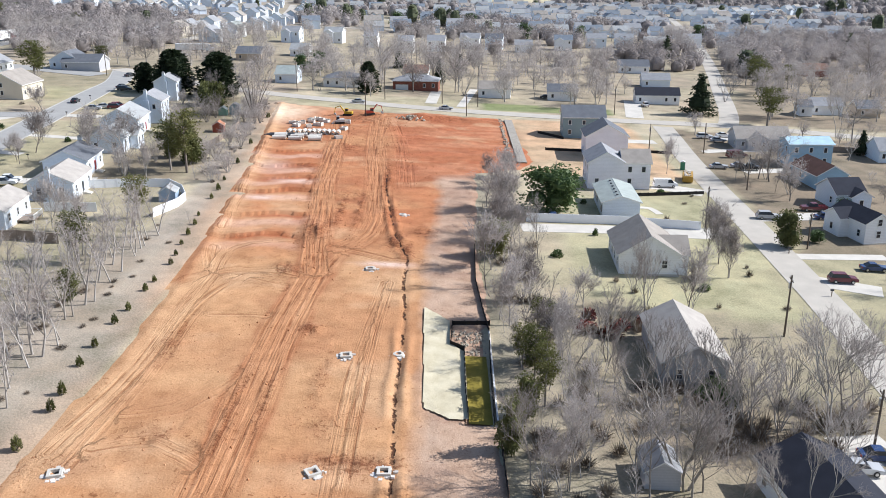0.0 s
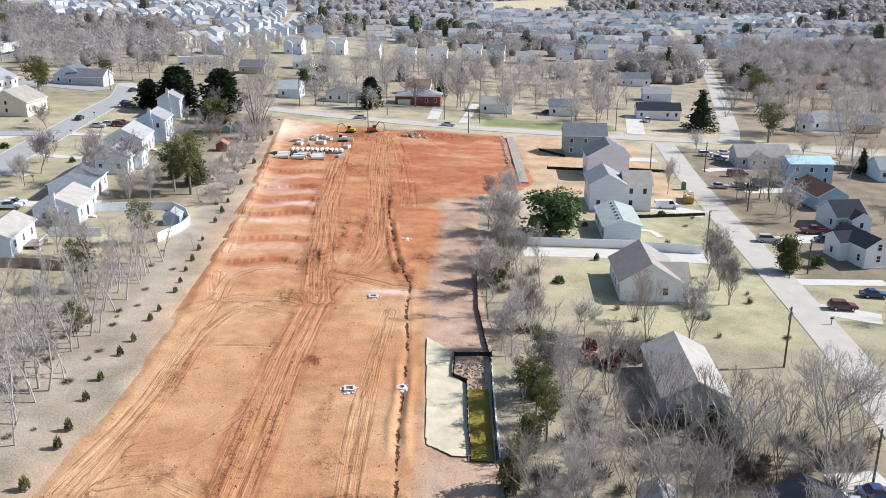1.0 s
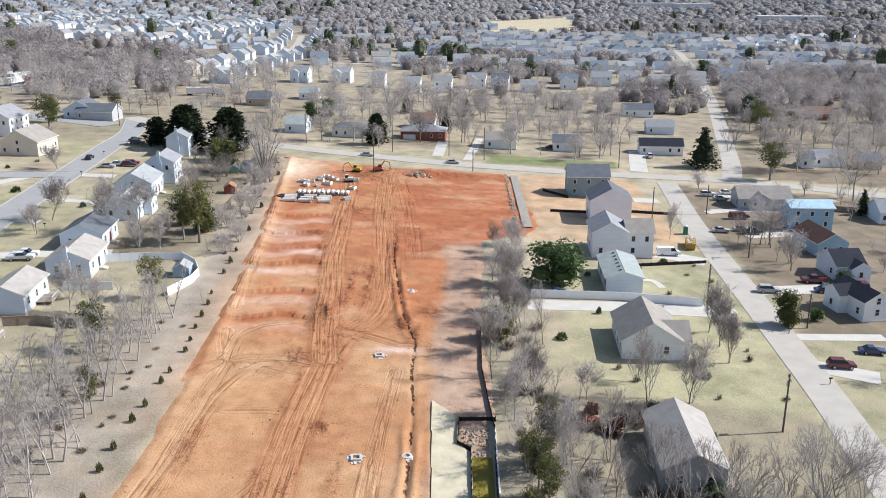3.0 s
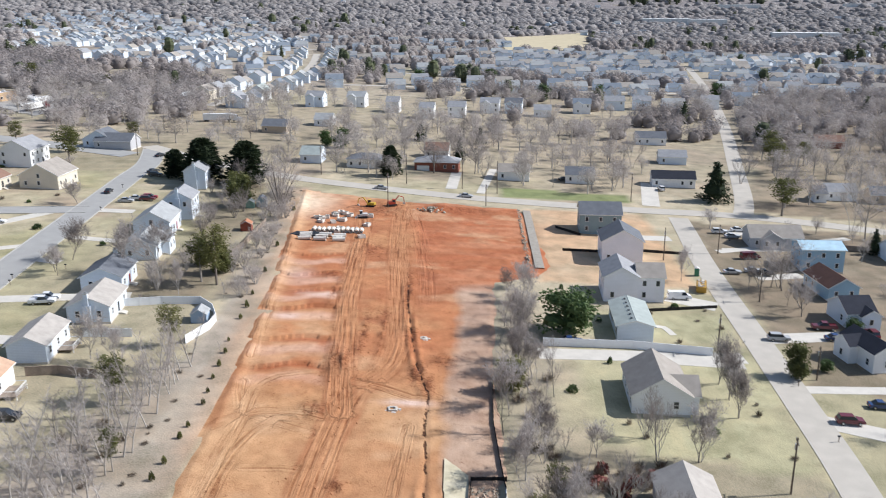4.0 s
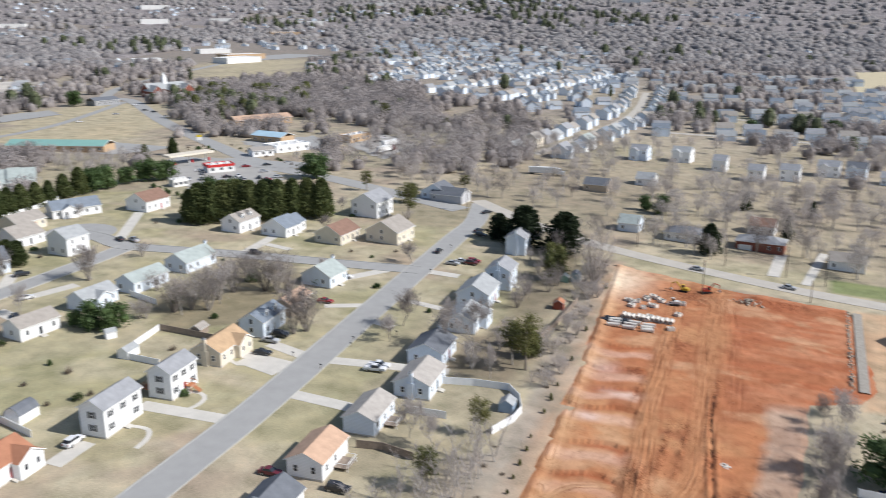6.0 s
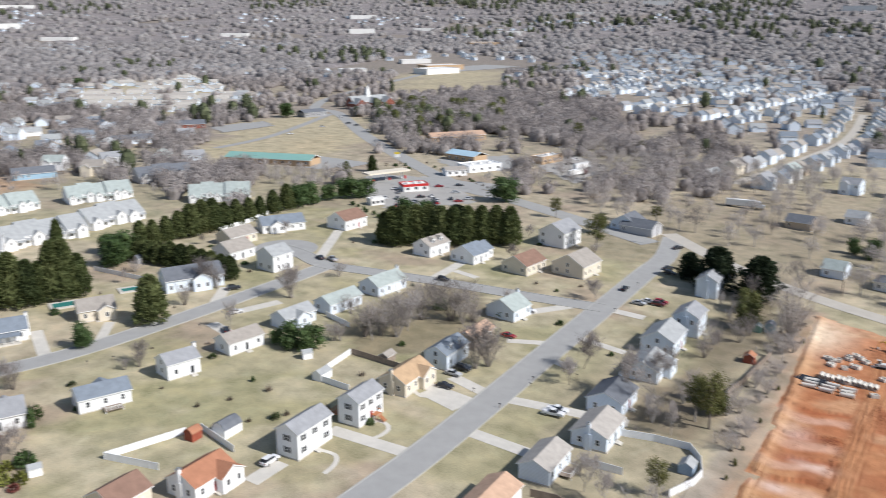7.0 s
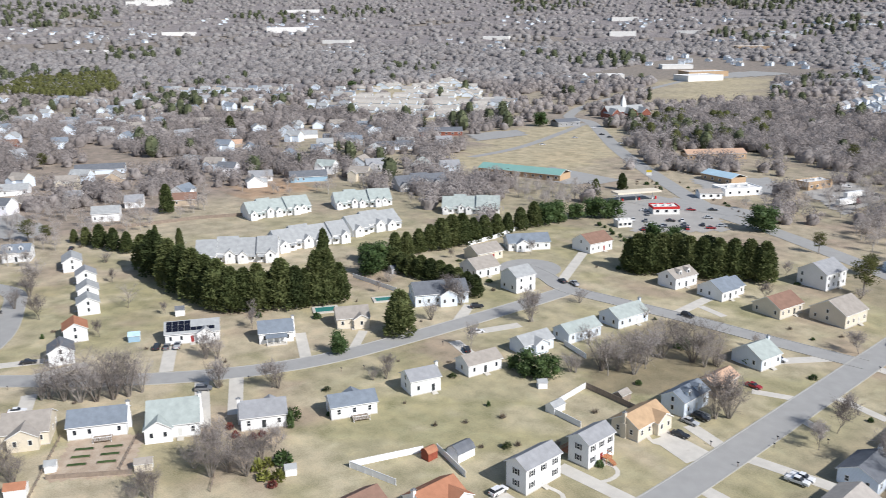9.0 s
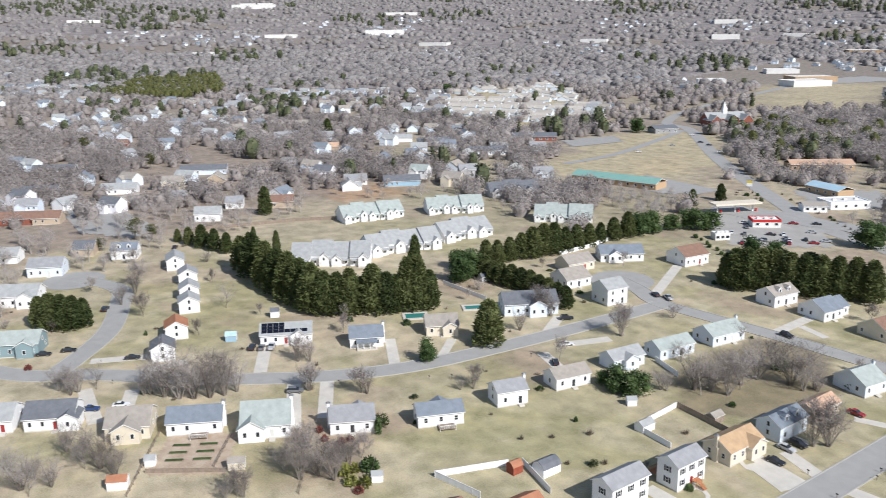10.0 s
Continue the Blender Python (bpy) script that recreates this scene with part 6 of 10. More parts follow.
house(134.7, 558.9, 355, 14.0, 9.0, 1.5, "greyblue", "light", far=1)
house(-140.4, 343.7, 355, 15.3, 9.0, 1, "grey", "slate", far=1)
house(-87.6, 401.7, 355, 11.7, 9.0, 1, "tan", "slate", far=1)
house(-69.2, 429.3, 355, 8.8, 9.0, 1, "white", "light", far=1)
house(128.0, 305.3, 355, 4.2, 7.0, 1, "white", "slate", far=1)
house(150.4, 306.3, 355, 8.0, 8.0, 1, "tan", "slate", far=1)

for x, y, w, st, wall, roof in ((16, 509, 11, 2, "white", "grey"), (71.8, 524, 10.5, 2, "white", "bluegrey"), (113, 551, 11, 2, "greyblue", "grey"), (160, 566, 11, 2, "white", "grey"), (-62, 508, 10.5, 2, "white", "light"), (30, 512, 10, 2, "greyblue", "slate"), (188, 590, 12, 2, "white", "bluegrey"), (-85, 500, 10, 2, "greyblue", "grey")):
    house(x, y, 352 if st == 2 else 80, w, 9.0, st, wall, roof, wing=(-2.2, 5, 1.8, -1), far=1)
    block(x, y - 14, 0, w + 4, 16)
for x, y in ((-19.5, 472), (-39.5, 491), (-3.3, 483), (94.8, 545), (46, 501), (134.7, 559)):
    block(x, y - 14, 0, 14, 16)

# ---- row of houses along the west side of the site ----
house(-79.5, 147.6, 95, 11.8, 7.0, 1, "greyblue", "dusty", deck=1, chimney=0, front='+y', pitch=0.45)
house(-76.5, 167.4, 95, 12.0, 8.5, 1, "greyblue", "dusty", chimney=-1, pitch=0.45)
house(-80.9, 128.5, 95, 11.6, 7.4, 1, "white", "peach", deck=1, front='+y', pitch=0.45)
house(-80.8, 184.5, 95, 11.6, 9.0, 1, "greyblue", "slate", chimney=1, pitch=0.45)
house(-80.9, 207.9, 95, 12.0, 8.5, 1, "greyblue", "light", wing=(2.5, 6, 2, -1), pitch=0.45)
house(-84.4, 227.6, 95, 13.0, 9.6, 1.5, "greyblue", "light")
house(-82.9, 244.7, 95, 10.0, 7.8, 2, "greyblue", "grey", chimney=-1, deck=1)
house(-89.6, 283.6, 95, 11.5, 7.0, 2, "greyblue", "grey", chimney=-1)
house(-79.4, 109.9, 95, 10.0, 7.8, 1, "white", "slate", chimney=-1)

# ---- houses west of the street ----
house(-235.0, 21.5, 66, 12.6, 10.0, 1, "white", "slate", wing=(5, 5, 1, -1))
house(-219.3, 38.0, 66, 11.0, 11.0, 1, "cream", "taupe", wing=(0, 7, 2.5, -1))
house(-211.7, 52.8, 66, 13.9, 9.0, 1, "white", "bluegrey", chimney=1, deck=1, front='+y')
house(-201.5, 68.5, 66, 12.5, 13.0, 1, "white", "palegreen", wing=(-3.5, 6.5, 1.5, -1), chimney=1, pitch=0.6)
house(-190.0, 87.5, 66, 11.4, 9.0, 1, "white", "grey", chimney=-1, wing=(2, 4, 1.2, 1))
house(-180.5, 108.3, 71, 12.2, 7.0, 1, "white", "bluegrey", wing=(1, 5, 1.2, 1), deck=1, front='+y')
house(-179.9, 130.6, 78, 9.0, 7.0, 1.5, "white", "grey", chimney=1)
house(-179.7, 151.6, 84, 11.6, 7.0, 1, "white", "taupe")
house(-180.9, 174.1, 87, 11.8, 7.0, 1, "greyblue", "light", wing=(0, 5, 1.5, -1))
house(-179.2, 192.5, 87, 14.0, 7.3, 1, "greyblue", "palegreen")
house(-178.9, 214.6, 87, 14.0, 8.9, 1, "greyblue", "palegreen", chimney=1)
house(-127.0, 123.3, 95, 11.8, 6.0, 2, "white", "grey", shutters=1)
split_home = house(-125.9, 141.2, 95, 9.8, 6.0, 2, "white", "grey", shutters=1)
me = Mesh().box(-1.1, -1.6, 1.3, 1.1, 0, 1.42)
for k in range(6):
    me.box(-0.6, -1.9 - 0.3 * k, 1.06 - 0.2 * k, 0.6, -1.6 - 0.3 * k, 1.2 - 0.2 * k)
for k in (-1.05, 1.05):
    me.box(k - 0.05, -1.6, -0.6, k + 0.05, -1.5, 2.3).box(k - 0.04, -1.6, 2.2, k + 0.04, 0, 2.3)
put("stair", me.data("stair", mat("orange_cedar", tones((0.42, 0.17, 0.08), 0.2), 2, 0.8, 0.3)), split_home, pose(1.0, -3.0, 0), "orange-brown wooden porch stair")
me = Mesh().box(-2.2, 0, 1.5, 2.2, 2.6, 1.64)
for k in range(10):
    me.box(-2.2 + k * 0.47, 2.5, 1.6, -2.12 + k * 0.47, 2.58, 2.5)
for k in (-2.1, 2.1):
    me.box(k - 0.07, 2.4, -0.6, k + 0.07, 2.54, 1.5)
put("back_deck", me.box(-2.2, 2.48, 2.45, 2.2, 2.6, 2.55).data("back_deck", MAT["orange_cedar"]), split_home, pose(-2.4, 3.0, 0), "orange-brown wooden back deck")
house(-128.0, 161.5, 95, 13.0, 8.0, 1, "cream", "tan", chimney=-1, wing=(3, 6, 1.5, -1))
house(-128.2, 180.2, 95, 12.0, 7.0, 1.5, "greyblue", "bluegrey", dormers=2)
house(-129.1, 196.1, 95, 12.0, 6.0, 1, "tan", "peach")
house(-133.0, 221.0, 87, 9.5, 10.4, 1, "greyblue", "palegreen", chimney=1)
house(-132.5, 99.0, 95, 11.0, 8.0, 1, "white", "terracotta", chimney=-1, wing=(3, 6, 2, -1))
house(-139.5, 84.6, 95, 9.0, 8.0, 1, "cream", "brown")
house(-254.3, 95.1, 66, 16.4, 9.0, 1, "white", "light", solar=1, wing=(4, 5, 1.2, -1))
house(-237.7, 115.8, 66, 10.6, 9.0, 1, "white", "bluegrey", chimney=1, porch=1)
house(-233.2, 141.5, 66, 10.6, 9.0, 1, "cream", "taupe", wing=(2.5, 5, 1.5, -1))
house(-224.8, 208.9, 87, 9.0, 9.2, 2, "white", "light")
house(-248.0, 209.9, 87, 11.4, 11.0, 1, "white", "taupe")
house(-233.0, 177.9, 66, 19.2, 11.0, 1.5, "greyblue", "slate", wing=(2, 6, 2, -1))
house(-263.1, 249.4, 62, 18.3, 10.0, 1, "white", "bluegrey", wing=(-3, 6, 1.5, -1))
house(-244.1, 270.2, 87, 13.0, 11.0, 1.5, "white", "brown")
house(-262.8, 224.6, 87, 13.0, 9.4, 1, "cream", "taupe")
house(-191.9, 260.4, 87, 12.0, 8.5, 1.5, "white", "taupe", dormers=2)
house(-175.0, 264.9, 87, 13.0, 8.8, 1, "white", "bluegrey")
house(-152.9, 264.8, 87, 13.0, 10.9, 1, "cream", "brown")
house(-136.4, 274.8, 87, 13.0, 13.0, 1.5, "cream", "taupe")
house(-159.3, 305.0, 87, 13.0, 12.0, 2, "white", "grey")
house(-147.7, 347.4, 87, 11.0, 12.0, 1, "greyblue", "slate")
house(-175.1, 261.9, 87, 9.3, 11.0, 1, "white", "bluegrey")

# ---- houses round the western loop ----
house(-357.1, 86.5, 166, 11.9, 7.0, 1.5, "white", "light", front='+y')
house(-333.5, 85.1, 166, 8.1, 7.0, 1.5, "white", "grey", front='+y')
house(-315.0, 80.4, 166, 8.0, 7.0, 1.5, "white", "light", front='+y')
house(-300.4, 76.2, 166, 8.0, 7.0, 1.5, "white", "light", front='+y')
house(-278.0, 65.6, 166, 8.2, 7.0, 1.5, "white", "terracotta", front='+y')
house(-262.2, 57.1, 166, 8.0, 7.0, 1.5, "white", "slate", front='+y')
house(-385.2, 72.5, 66, 11.0, 9.0, 1.5, "white", "bluegrey", dormers=2)
house(-344.0, 26.3, 66, 13.7, 11.0, 1.5, "white", "light", wing=(3, 6, 2, -1))
house(-292.7, 19.9, 66, 13.7, 10.0, 1.5, "teal", "palegreen", wing=(3, 5, 1.5, -1))
house(-378.4, 39.9, 66, 13.6, 10.0, 1.5, "greyblue", "grey")
house(-240.9, 9.0, 66, 9.1, 10.0, 1, "white", "light")

# ---- houses in the western woods ----
house(-433.0, 123.9, 66, 13.0, 10.0, 1.5, "white", "light", far=1)
house(-488.3, 123.5, 66, 9.0, 10.0, 1, "white", "grey", far=1)
house(-534.8, 101.3, 66, 20.6, 10.0, 1, "white", "light", far=1)
house(-556.5, 60.7, 66, 20.7, 10.0, 1, "greyblue", "slate", far=1)
house(-635.3, 79.6, 66, 27.8, 10.0, 1, "white", "slate", far=1)
house(-454.3, 145.1, 66, 9.2, 10.0, 1, "white", "grey", far=1)
house(-475.8, 228.9, 66, 13.7, 10.0, 1, "white", "grey", far=1)
house(-456.1, 250.6, 66, 22.0, 10.0, 1, "skyblue", "slate", far=1)
house(-441.3, 167.6, 66, 12.2, 10.0, 1, "tan", "brown", far=1)
house(-741.8, 143.0, 66, 16.6, 10.0, 1, "darkred", "brown", far=1)
house(-569.1, 162.4, 66, 30.2, 10.0, 1, "greyblue", "slate", far=1)
house(-616.2, 273.6, 66, 17.3, 10.0, 1, "tan", "peach", far=1)
house(-784.3, 263.9, 66, 31.5, 10.0, 1, "tan", "taupe", far=1)
house(-785.0, 314.5, 66, 43.1, 10.0, 1, "cream", "taupe", far=1)
house(-628.1, 345.2, 66, 18.4, 10.0, 1, "white", "light", far=1)
house(-594.5, 357.6, 66, 26.8, 10.0, 1, "greyblue", "slate", far=1)
house(-527.7, 363.7, 66, 28.8, 10.0, 1, "greyblue", "slate", far=1)
house(-539.3, 382.2, 66, 12.7, 10.0, 1, "white", "light", far=1)
house(-401.2, 58.6, 66, 8.9, 10.0, 1, "tan", "slate", far=1)
house(-486.6, 38.4, 66, 23.8, 10.0, 1, "darkred", "brown", far=1)
house(-477.7, 53.9, 66, 13.4, 10.0, 1, "tan", "brown", far=1)
house(-408.6, 29.3, 66, 7.5, 10.0, 1, "white", "light", far=1)

# ---- town houses and buildings behind the cypress row ----
town_house(-327.5, 145.3, 59, 33.1, 16.0, 4, "white", "light")
town_house(-328.7, 178.6, 83, 33.7, 15.0, 4, "white", "light")
town_house(-332.2, 213.1, 88, 26.8, 15.0, 3, "white", "light")
town_house(-389.0, 194.4, 82, 33.0, 14.0, 5, "white", "palegreen")
town_house(-378.4, 238.8, 69, 30.2, 14.0, 5, "white", "palegreen")
town_house(-330.5, 274.4, 48, 28.8, 14.0, 5, "white", "palegreen")
town_house(-396.1, 289.8, 72, 29.8, 14.0, 3, "grey", "slate")
hall(-386.6, 363.3, 18, 57.2, 14.0, 3.5, "tan", "seagreen", "shop_building", "long low shop with a sea-green metal roof")
hall(-353.2, 511.5, 57, 41.5, 14.0, 4, "tan", "peach", "long_building", "long low building with a tan shingle roof")
hall(-268.0, 349.3, 54, 13.4, 9.0, 3.4, "signred", "pale", "petrol_shop", "small flat-roofed shop with a red fascia")
hall(-298.1, 443.6, 351, 23.7, 12.0, 4, "tan", "skyblue", "workshop", "workshop with a pale blue metal roof")
hall(-273.6, 420.6, 66, 22.5, 14.0, 3.6, "white", "pale", "garage_building", "white flat-roofed garage building")
hall(-813.1, 1126.3, 70, 61.3, 40.0, 8, "whitebig", "pale", "school_building", "white flat-roofed school building")
hall(-1087.1, 1685.1, 44, 63.3, 60.0, 7, "tan", "pale", "school_building", "long pale flat-roofed school building")
hall(-930.1, 1059.3, 48, 41.5, 30.0, 7, "whitebig", "pale", "school_building", "white flat-roofed school building")
hall(-854.6, 1195.9, 62, 67.0, 40.0, 8, "tan", "pale", "school_building", "tan flat-roofed school building")
hall(-572.7, 441.4, 55, 37.3, 16.0, 3.5, "darkred", "slate", "shop_building", "brick shop building with a dark roof")
hall(-547.4, 565.4, 75, 22.4, 14.0, 4, "grey", "slate", "office_building", "grey office building with a dark roof")

# church
church(-554.3, 651.7, 71)
canopy(-294.8, 359.9, 69)

# ---- sheds ----
shed(-145.2, 116.8, 95, 5.5, 4, 2.0, "white", "slate", "white barn shed with a dark gambrel roof", 1)
shed(-149.2, 110.4, 95, 3, 2.6, 1.9, REDWOOD, "terracotta", "small red wooden barn shed beside a fence", 1)
shed(-159.7, 157.9, 60, 2.6, 2.2, 1.8, "white", "light", "small white garden shed on grass")
shed(-163.4, 81.0, 66, 2.6, 2.2, 1.8, "white", "light", "small white shed beside bushes")
shed(-193.1, 29.0, 66, 4.5, 3.2, 2.1, "white", "terracotta", "white shed with a red roof")
shed(-186.5, 55.1, 66, 4, 2.8, 1.9, "cream", "taupe", "cream flat garden shed on a lawn")
shed(-199.1, 37.8, 66, 2.5, 2.5, 1.8, "white", "light", "small white shed in a fenced garden")
shed(-276.8, 99.7, 66, 3, 3, 2.2, "white", "slate", "white garden shed with an open front")
shed(-268.6, 119.1, 66, 2.2, 2.2, 2.2, "white", "light", "small white shed before cypress trees")
shed(-264.0, 79.6, 66, 3.5, 3, 2.0, "skyblue", "skyblue", "pale blue storage shed on grass")
shed(-268.9, 183.6, 80, 3.5, 3.5, 2.0, "grey", "slate", "dark garden shed under cypress trees")
shed(-147.7, 151.1, 95, 4.5, 3, 1.9, "white", "light", "white shed inside a white fence")
shed(-141.2, 170.2, 95, 4, 3, 1.9, GREYWOOD, "taupe", "grey wooden shed beside a fence")
shed(-54.7, 166.3, 95, 3.6, 3.2, 1.9, "blue", "light", "blue shed with a pale roof inside the fence")
shed(-63.0, 260.9, 95, 3.4, 3, 2.0, "teal", "grey", "teal barn shed beside a red fence", 1)
shed(-61.2, 233.4, 95, 3, 3, 2.0, REDWOOD, "terracotta", "red wooden shed beside the site")
shed(-66.1, 258.5, 95, 2.6, 2.4, 1.8, "green", "palegreen", "small green shed beside a red fence")
shed(22.2, 76.9, 87, 4.5, 3.6, 2.0, "grey", "grey", "grey shed among bare trees")


# ---- things on the cleared site ----
def on_site(x, y, rot=0, dz=0.0):
    return pose(x, y, float(site_z(np.array([x]), np.array([y]))[0]) + dz, 0, 0, rot)


def catch_basin(x, y, rot, round_=0):
    ob = thing("catch_basin", on_site(x, y, rot, -0.1) @ Matrix.Scale(0.68, 4), "open concrete drain structure set in clay", "drain", "drain structures on the site")
    me = Mesh()
    if round_:
        n = 16
        ring = [(math.cos(6.2832 * k / n), math.sin(6.2832 * k / n)) for k in range(n)]
        v = [(c * r, s * r, z) for r, z in ((1.15, -0.3), (1.05, 0.5), (0.6, 0.55), (0.6, -0.3)) for c, s in ring]
        me.add(v, [(i * n + k, i * n + (k + 1) % n, (i + 1) * n + (k + 1) % n, (i + 1) * n + k) for i in range(3) for k in range(n)])
    else:
        for a, b, c, d in ((-1.05, -1.05, 1.05, -0.65), (-1.05, 0.65, 1.05, 1.05), (-1.05, -0.65, -0.65, 0.65), (0.65, -0.65, 1.05, 0.65)):
            me.box(a, b, -0.3, c, d, 0.6)
    put("rim", me.data("rim", CONCRETE), ob)
    # black block stands for the darkness down the open shaft
    put("shaft_floor", Mesh().box(-0.7, -0.7, -0.25, 0.7, 0.7, 0.12).data("shaft_floor", BLACK), ob)
    apron = Mesh()
    rnd = random.Random(int(x * 10))
    for k in range(26):
        a, r = rnd.uniform(0, 6.28), rnd.uniform(1.0, 1.9)
        s = rnd.uniform(0.12, 0.3)
        apron.box(r * math.cos(a) - s, r * math.sin(a) - s, -0.1, r * math.cos(a) + s, r * math.sin(a) + s, 0.12 + s * 0.5)
    tagged(put("gravel_apron", apron.data("gravel_apron", mat("white_stone", tones((0.62, 0.58, 0.54), 0.2), 2, 0.9, 0.3, island=0.5)), ob), kind="stuff")


for bx, by, br, rd in ((-12.5, 100.6, 5, 0), (-5.8, 101.6, 20, 1), (-13.1, 74.7, 30, 0), (-6.0, 75.3, 0, 0), (-37.9, 72.6, 15, 0), (-11.9, 132.3, 5, 0), (-8.0, 163, 0, 1)):
    catch_basin(bx, by, br, rd)

PIPE_END = 14


def pipe(x, y, rot, length, r, material_, name, label, group, dz=0.0):
    ob = thing(name, on_site(x, y, rot, dz + r), label, "pipe", group)
    n = PIPE_END
    ring = [(math.cos(6.2832 * k / n), math.sin(6.2832 * k / n)) for k in range(n)]
    sec = [(-length / 2, r), (length / 2 - 0.25, r), (length / 2 - 0.25, r * 1.12), (length / 2, r * 1.12), (length / 2, r * 0.8), (-length / 2, r * 0.8)]
    v = [(a, q * c, q * s) for a, q in sec for c, s in ring]
    f = [(i * n + k, i * n + (k + 1) % n, (i + 1) % 6 * n + (k + 1) % n, (i + 1) % 6 * n + k) for i in range(6) for k in range(n)]
    put("barrel", Mesh().add(v, f).data("barrel", material_), ob)


pr = random.Random(9)
for k in range(11):
    pipe(-42.5 + k * 1.35, 236 + pr.uniform(-0.5, 0.5), 88 + pr.uniform(-4, 4), 2.4, 0.62, mat("pale_precast", tones((0.66, 0.62, 0.56), 0.12), 1.5, 0.85, 0.2), "concrete_pipe", "pale precast concrete pipe section on clay", "stacked concrete pipes")
for k in range(9):
    pipe(-43.5 + (k % 3) * 4.6 + pr.uniform(-.6, .6), 226.5 + (k // 3) * 2.2, 2 + pr.uniform(-8, 8), 3.4, 0.55, MAT["pale_precast"], "concrete_pipe", "pale precast concrete pipe section on clay", "stacked concrete pipes")
for k in range(5):
    pipe(-44.5 + k * 0.25, 229.5 + k * 0.85, -8 + pr.uniform(-2, 2), 7.5, 0.34, mat("black_plastic", tones((0.04, 0.045, 0.055), 0.2), 1, 0.4, 0.1), "plastic_pipe", "long black corrugated plastic pipe", "black plastic pipes")
for k in range(22):
    x, y = (-45 + pr.uniform(0, 17), 229 + pr.uniform(-3, 28)) if k > 5 else (-44 + k * 1.6, 253 + pr.uniform(-4, 4))
    ob = thing("concrete_block", on_site(x, y, pr.uniform(-25, 25)), "pale precast concrete box resting on clay", "concrete block", "precast concrete boxes")
    me, s = Mesh(), pr.uniform(0.6, 0.95)
    for a, b, c, d in ((-1, -1, 1, -0.75), (-1, 0.75, 1, 1), (-1, -0.75, -0.75, 0.75), (0.75, -0.75, 1, 0.75)):
        me.box(a * s, b * s, -0.1, c * s, d * s, pr.uniform(0.7, 1.1))
    put("box", me.data("box", MAT["pale_precast"]), ob)
    put("base", Mesh().box(-s, -s, -0.1, s, s, 0.15).data("base", MAT["pale_precast"]), ob)


def digger(x, y, rot, paint, label, arm=1):
    """A tracked machine with cab, boom, stick and bucket, or a small wheeled loader."""
    pm = mat("machine_" + paint, tones({"yellow": (0.55, 0.36, 0.04), "red": (0.42, 0.06, 0.03), "white": (0.6, 0.6, 0.58)}[paint], 0.15), 1, 0.45, 0.1)
    ob = thing("excavator" if arm else "loader", on_site(x, y, rot), label, "construction vehicle")
    ob.matrix_basis = ob.matrix_basis @ Matrix.Scale(0.72, 4)
    block(x, y, rot, 6, 4)
    for s in (-1, 1):
        put("track", Mesh().prism([(-1.8, 0.1), (1.8, 0.1), (2.1, 0.45), (1.8, 0.85), (-1.8, 0.85), (-2.1, 0.45)], s * 1.2 - 0.28, s * 1.2 + 0.28, "y").data("track", RUBBER), ob)
    put("body", Mesh().prism([(-2.0, 0.9), (1.4, 0.9), (1.4, 1.5), (0.2, 1.9), (-2.0, 1.9)], -1.2, 1.2, "y").data("body", pm), ob)
    put("cab", Mesh().prism([(0.1, 1.4), (1.4, 1.4), (1.25, 2.9), (0.1, 2.95)], -1.15, 0.1, "y").data("cab", GLASS), ob)
    put("cab_roof", Mesh().box(0.0, -1.2, 2.92, 1.4, 0.15, 3.05).data("cab_roof", pm), ob)
    if arm:
        put("boom", Mesh().tube([(1.2, 0.5, 1.6), (3.2, 0.5, 4.2), (5.4, 0.5, 3.4)], [0.3, 0.32, 0.2], 4).data("boom", pm), ob)
        put("stick", Mesh().tube([(5.3, 0.5, 3.6), (5.9, 0.5, 1.0)], [0.2, 0.14], 4).data("stick", pm), ob)
        put("bucket", Mesh().prism([(5.4, 1.1), (6.1, 1.1), (6.2, 0.4), (5.6, 0.0), (5.1, 0.4)], 0.0, 1.0, "y").data("bucket", STEEL), ob)
    else:
        put("lift_arm", Mesh().box(0.8, -1.25, 0.8, 2.6, -1.05, 1.1).box(0.8, 1.05, 0.8, 2.6, 1.25, 1.1).data("lift_arm", pm), ob)
        put("bucket", Mesh().prism([(2.4, 0.15), (3.4, 0.15), (2.7, 0.5), (2.5, 1.1), (2.4, 1.1)], -1.3, 1.3, "y").data("bucket", STEEL), ob)


digger(-29.5, 267, 170, "yellow", "yellow tracked excavator beside a spoil heap")
digger(-22.8, 268.5, 20, "red", "red tracked excavator beside a spoil heap")
digger(-30.4, 252.5, 190, "white", "small white and black wheeled loader on clay", 0)

# sediment basin: straw blanket, rock bed and green mat
def laid(name, poly, lift, material_, label, bumps=0.0, step=0.6):
    xs, ys = [p[0] for p in poly], [p[1] for p in poly]
    ob = sheet(name, np.arange(min(xs), max(xs) + step, step), np.arange(min(ys), max(ys) + step, step), lambda x, y: np.maximum(lie(x, y) + lift, 0 * x - 99) + bumps * (fractal(x, y, 2.5, 61) - 0.5), lambda x, y: np.ones((len(x), 3)), material_, keep=lambda x, y: within(x, y, poly))
    return tagged(ob, label, name.replace("_", " "), kind="structure")


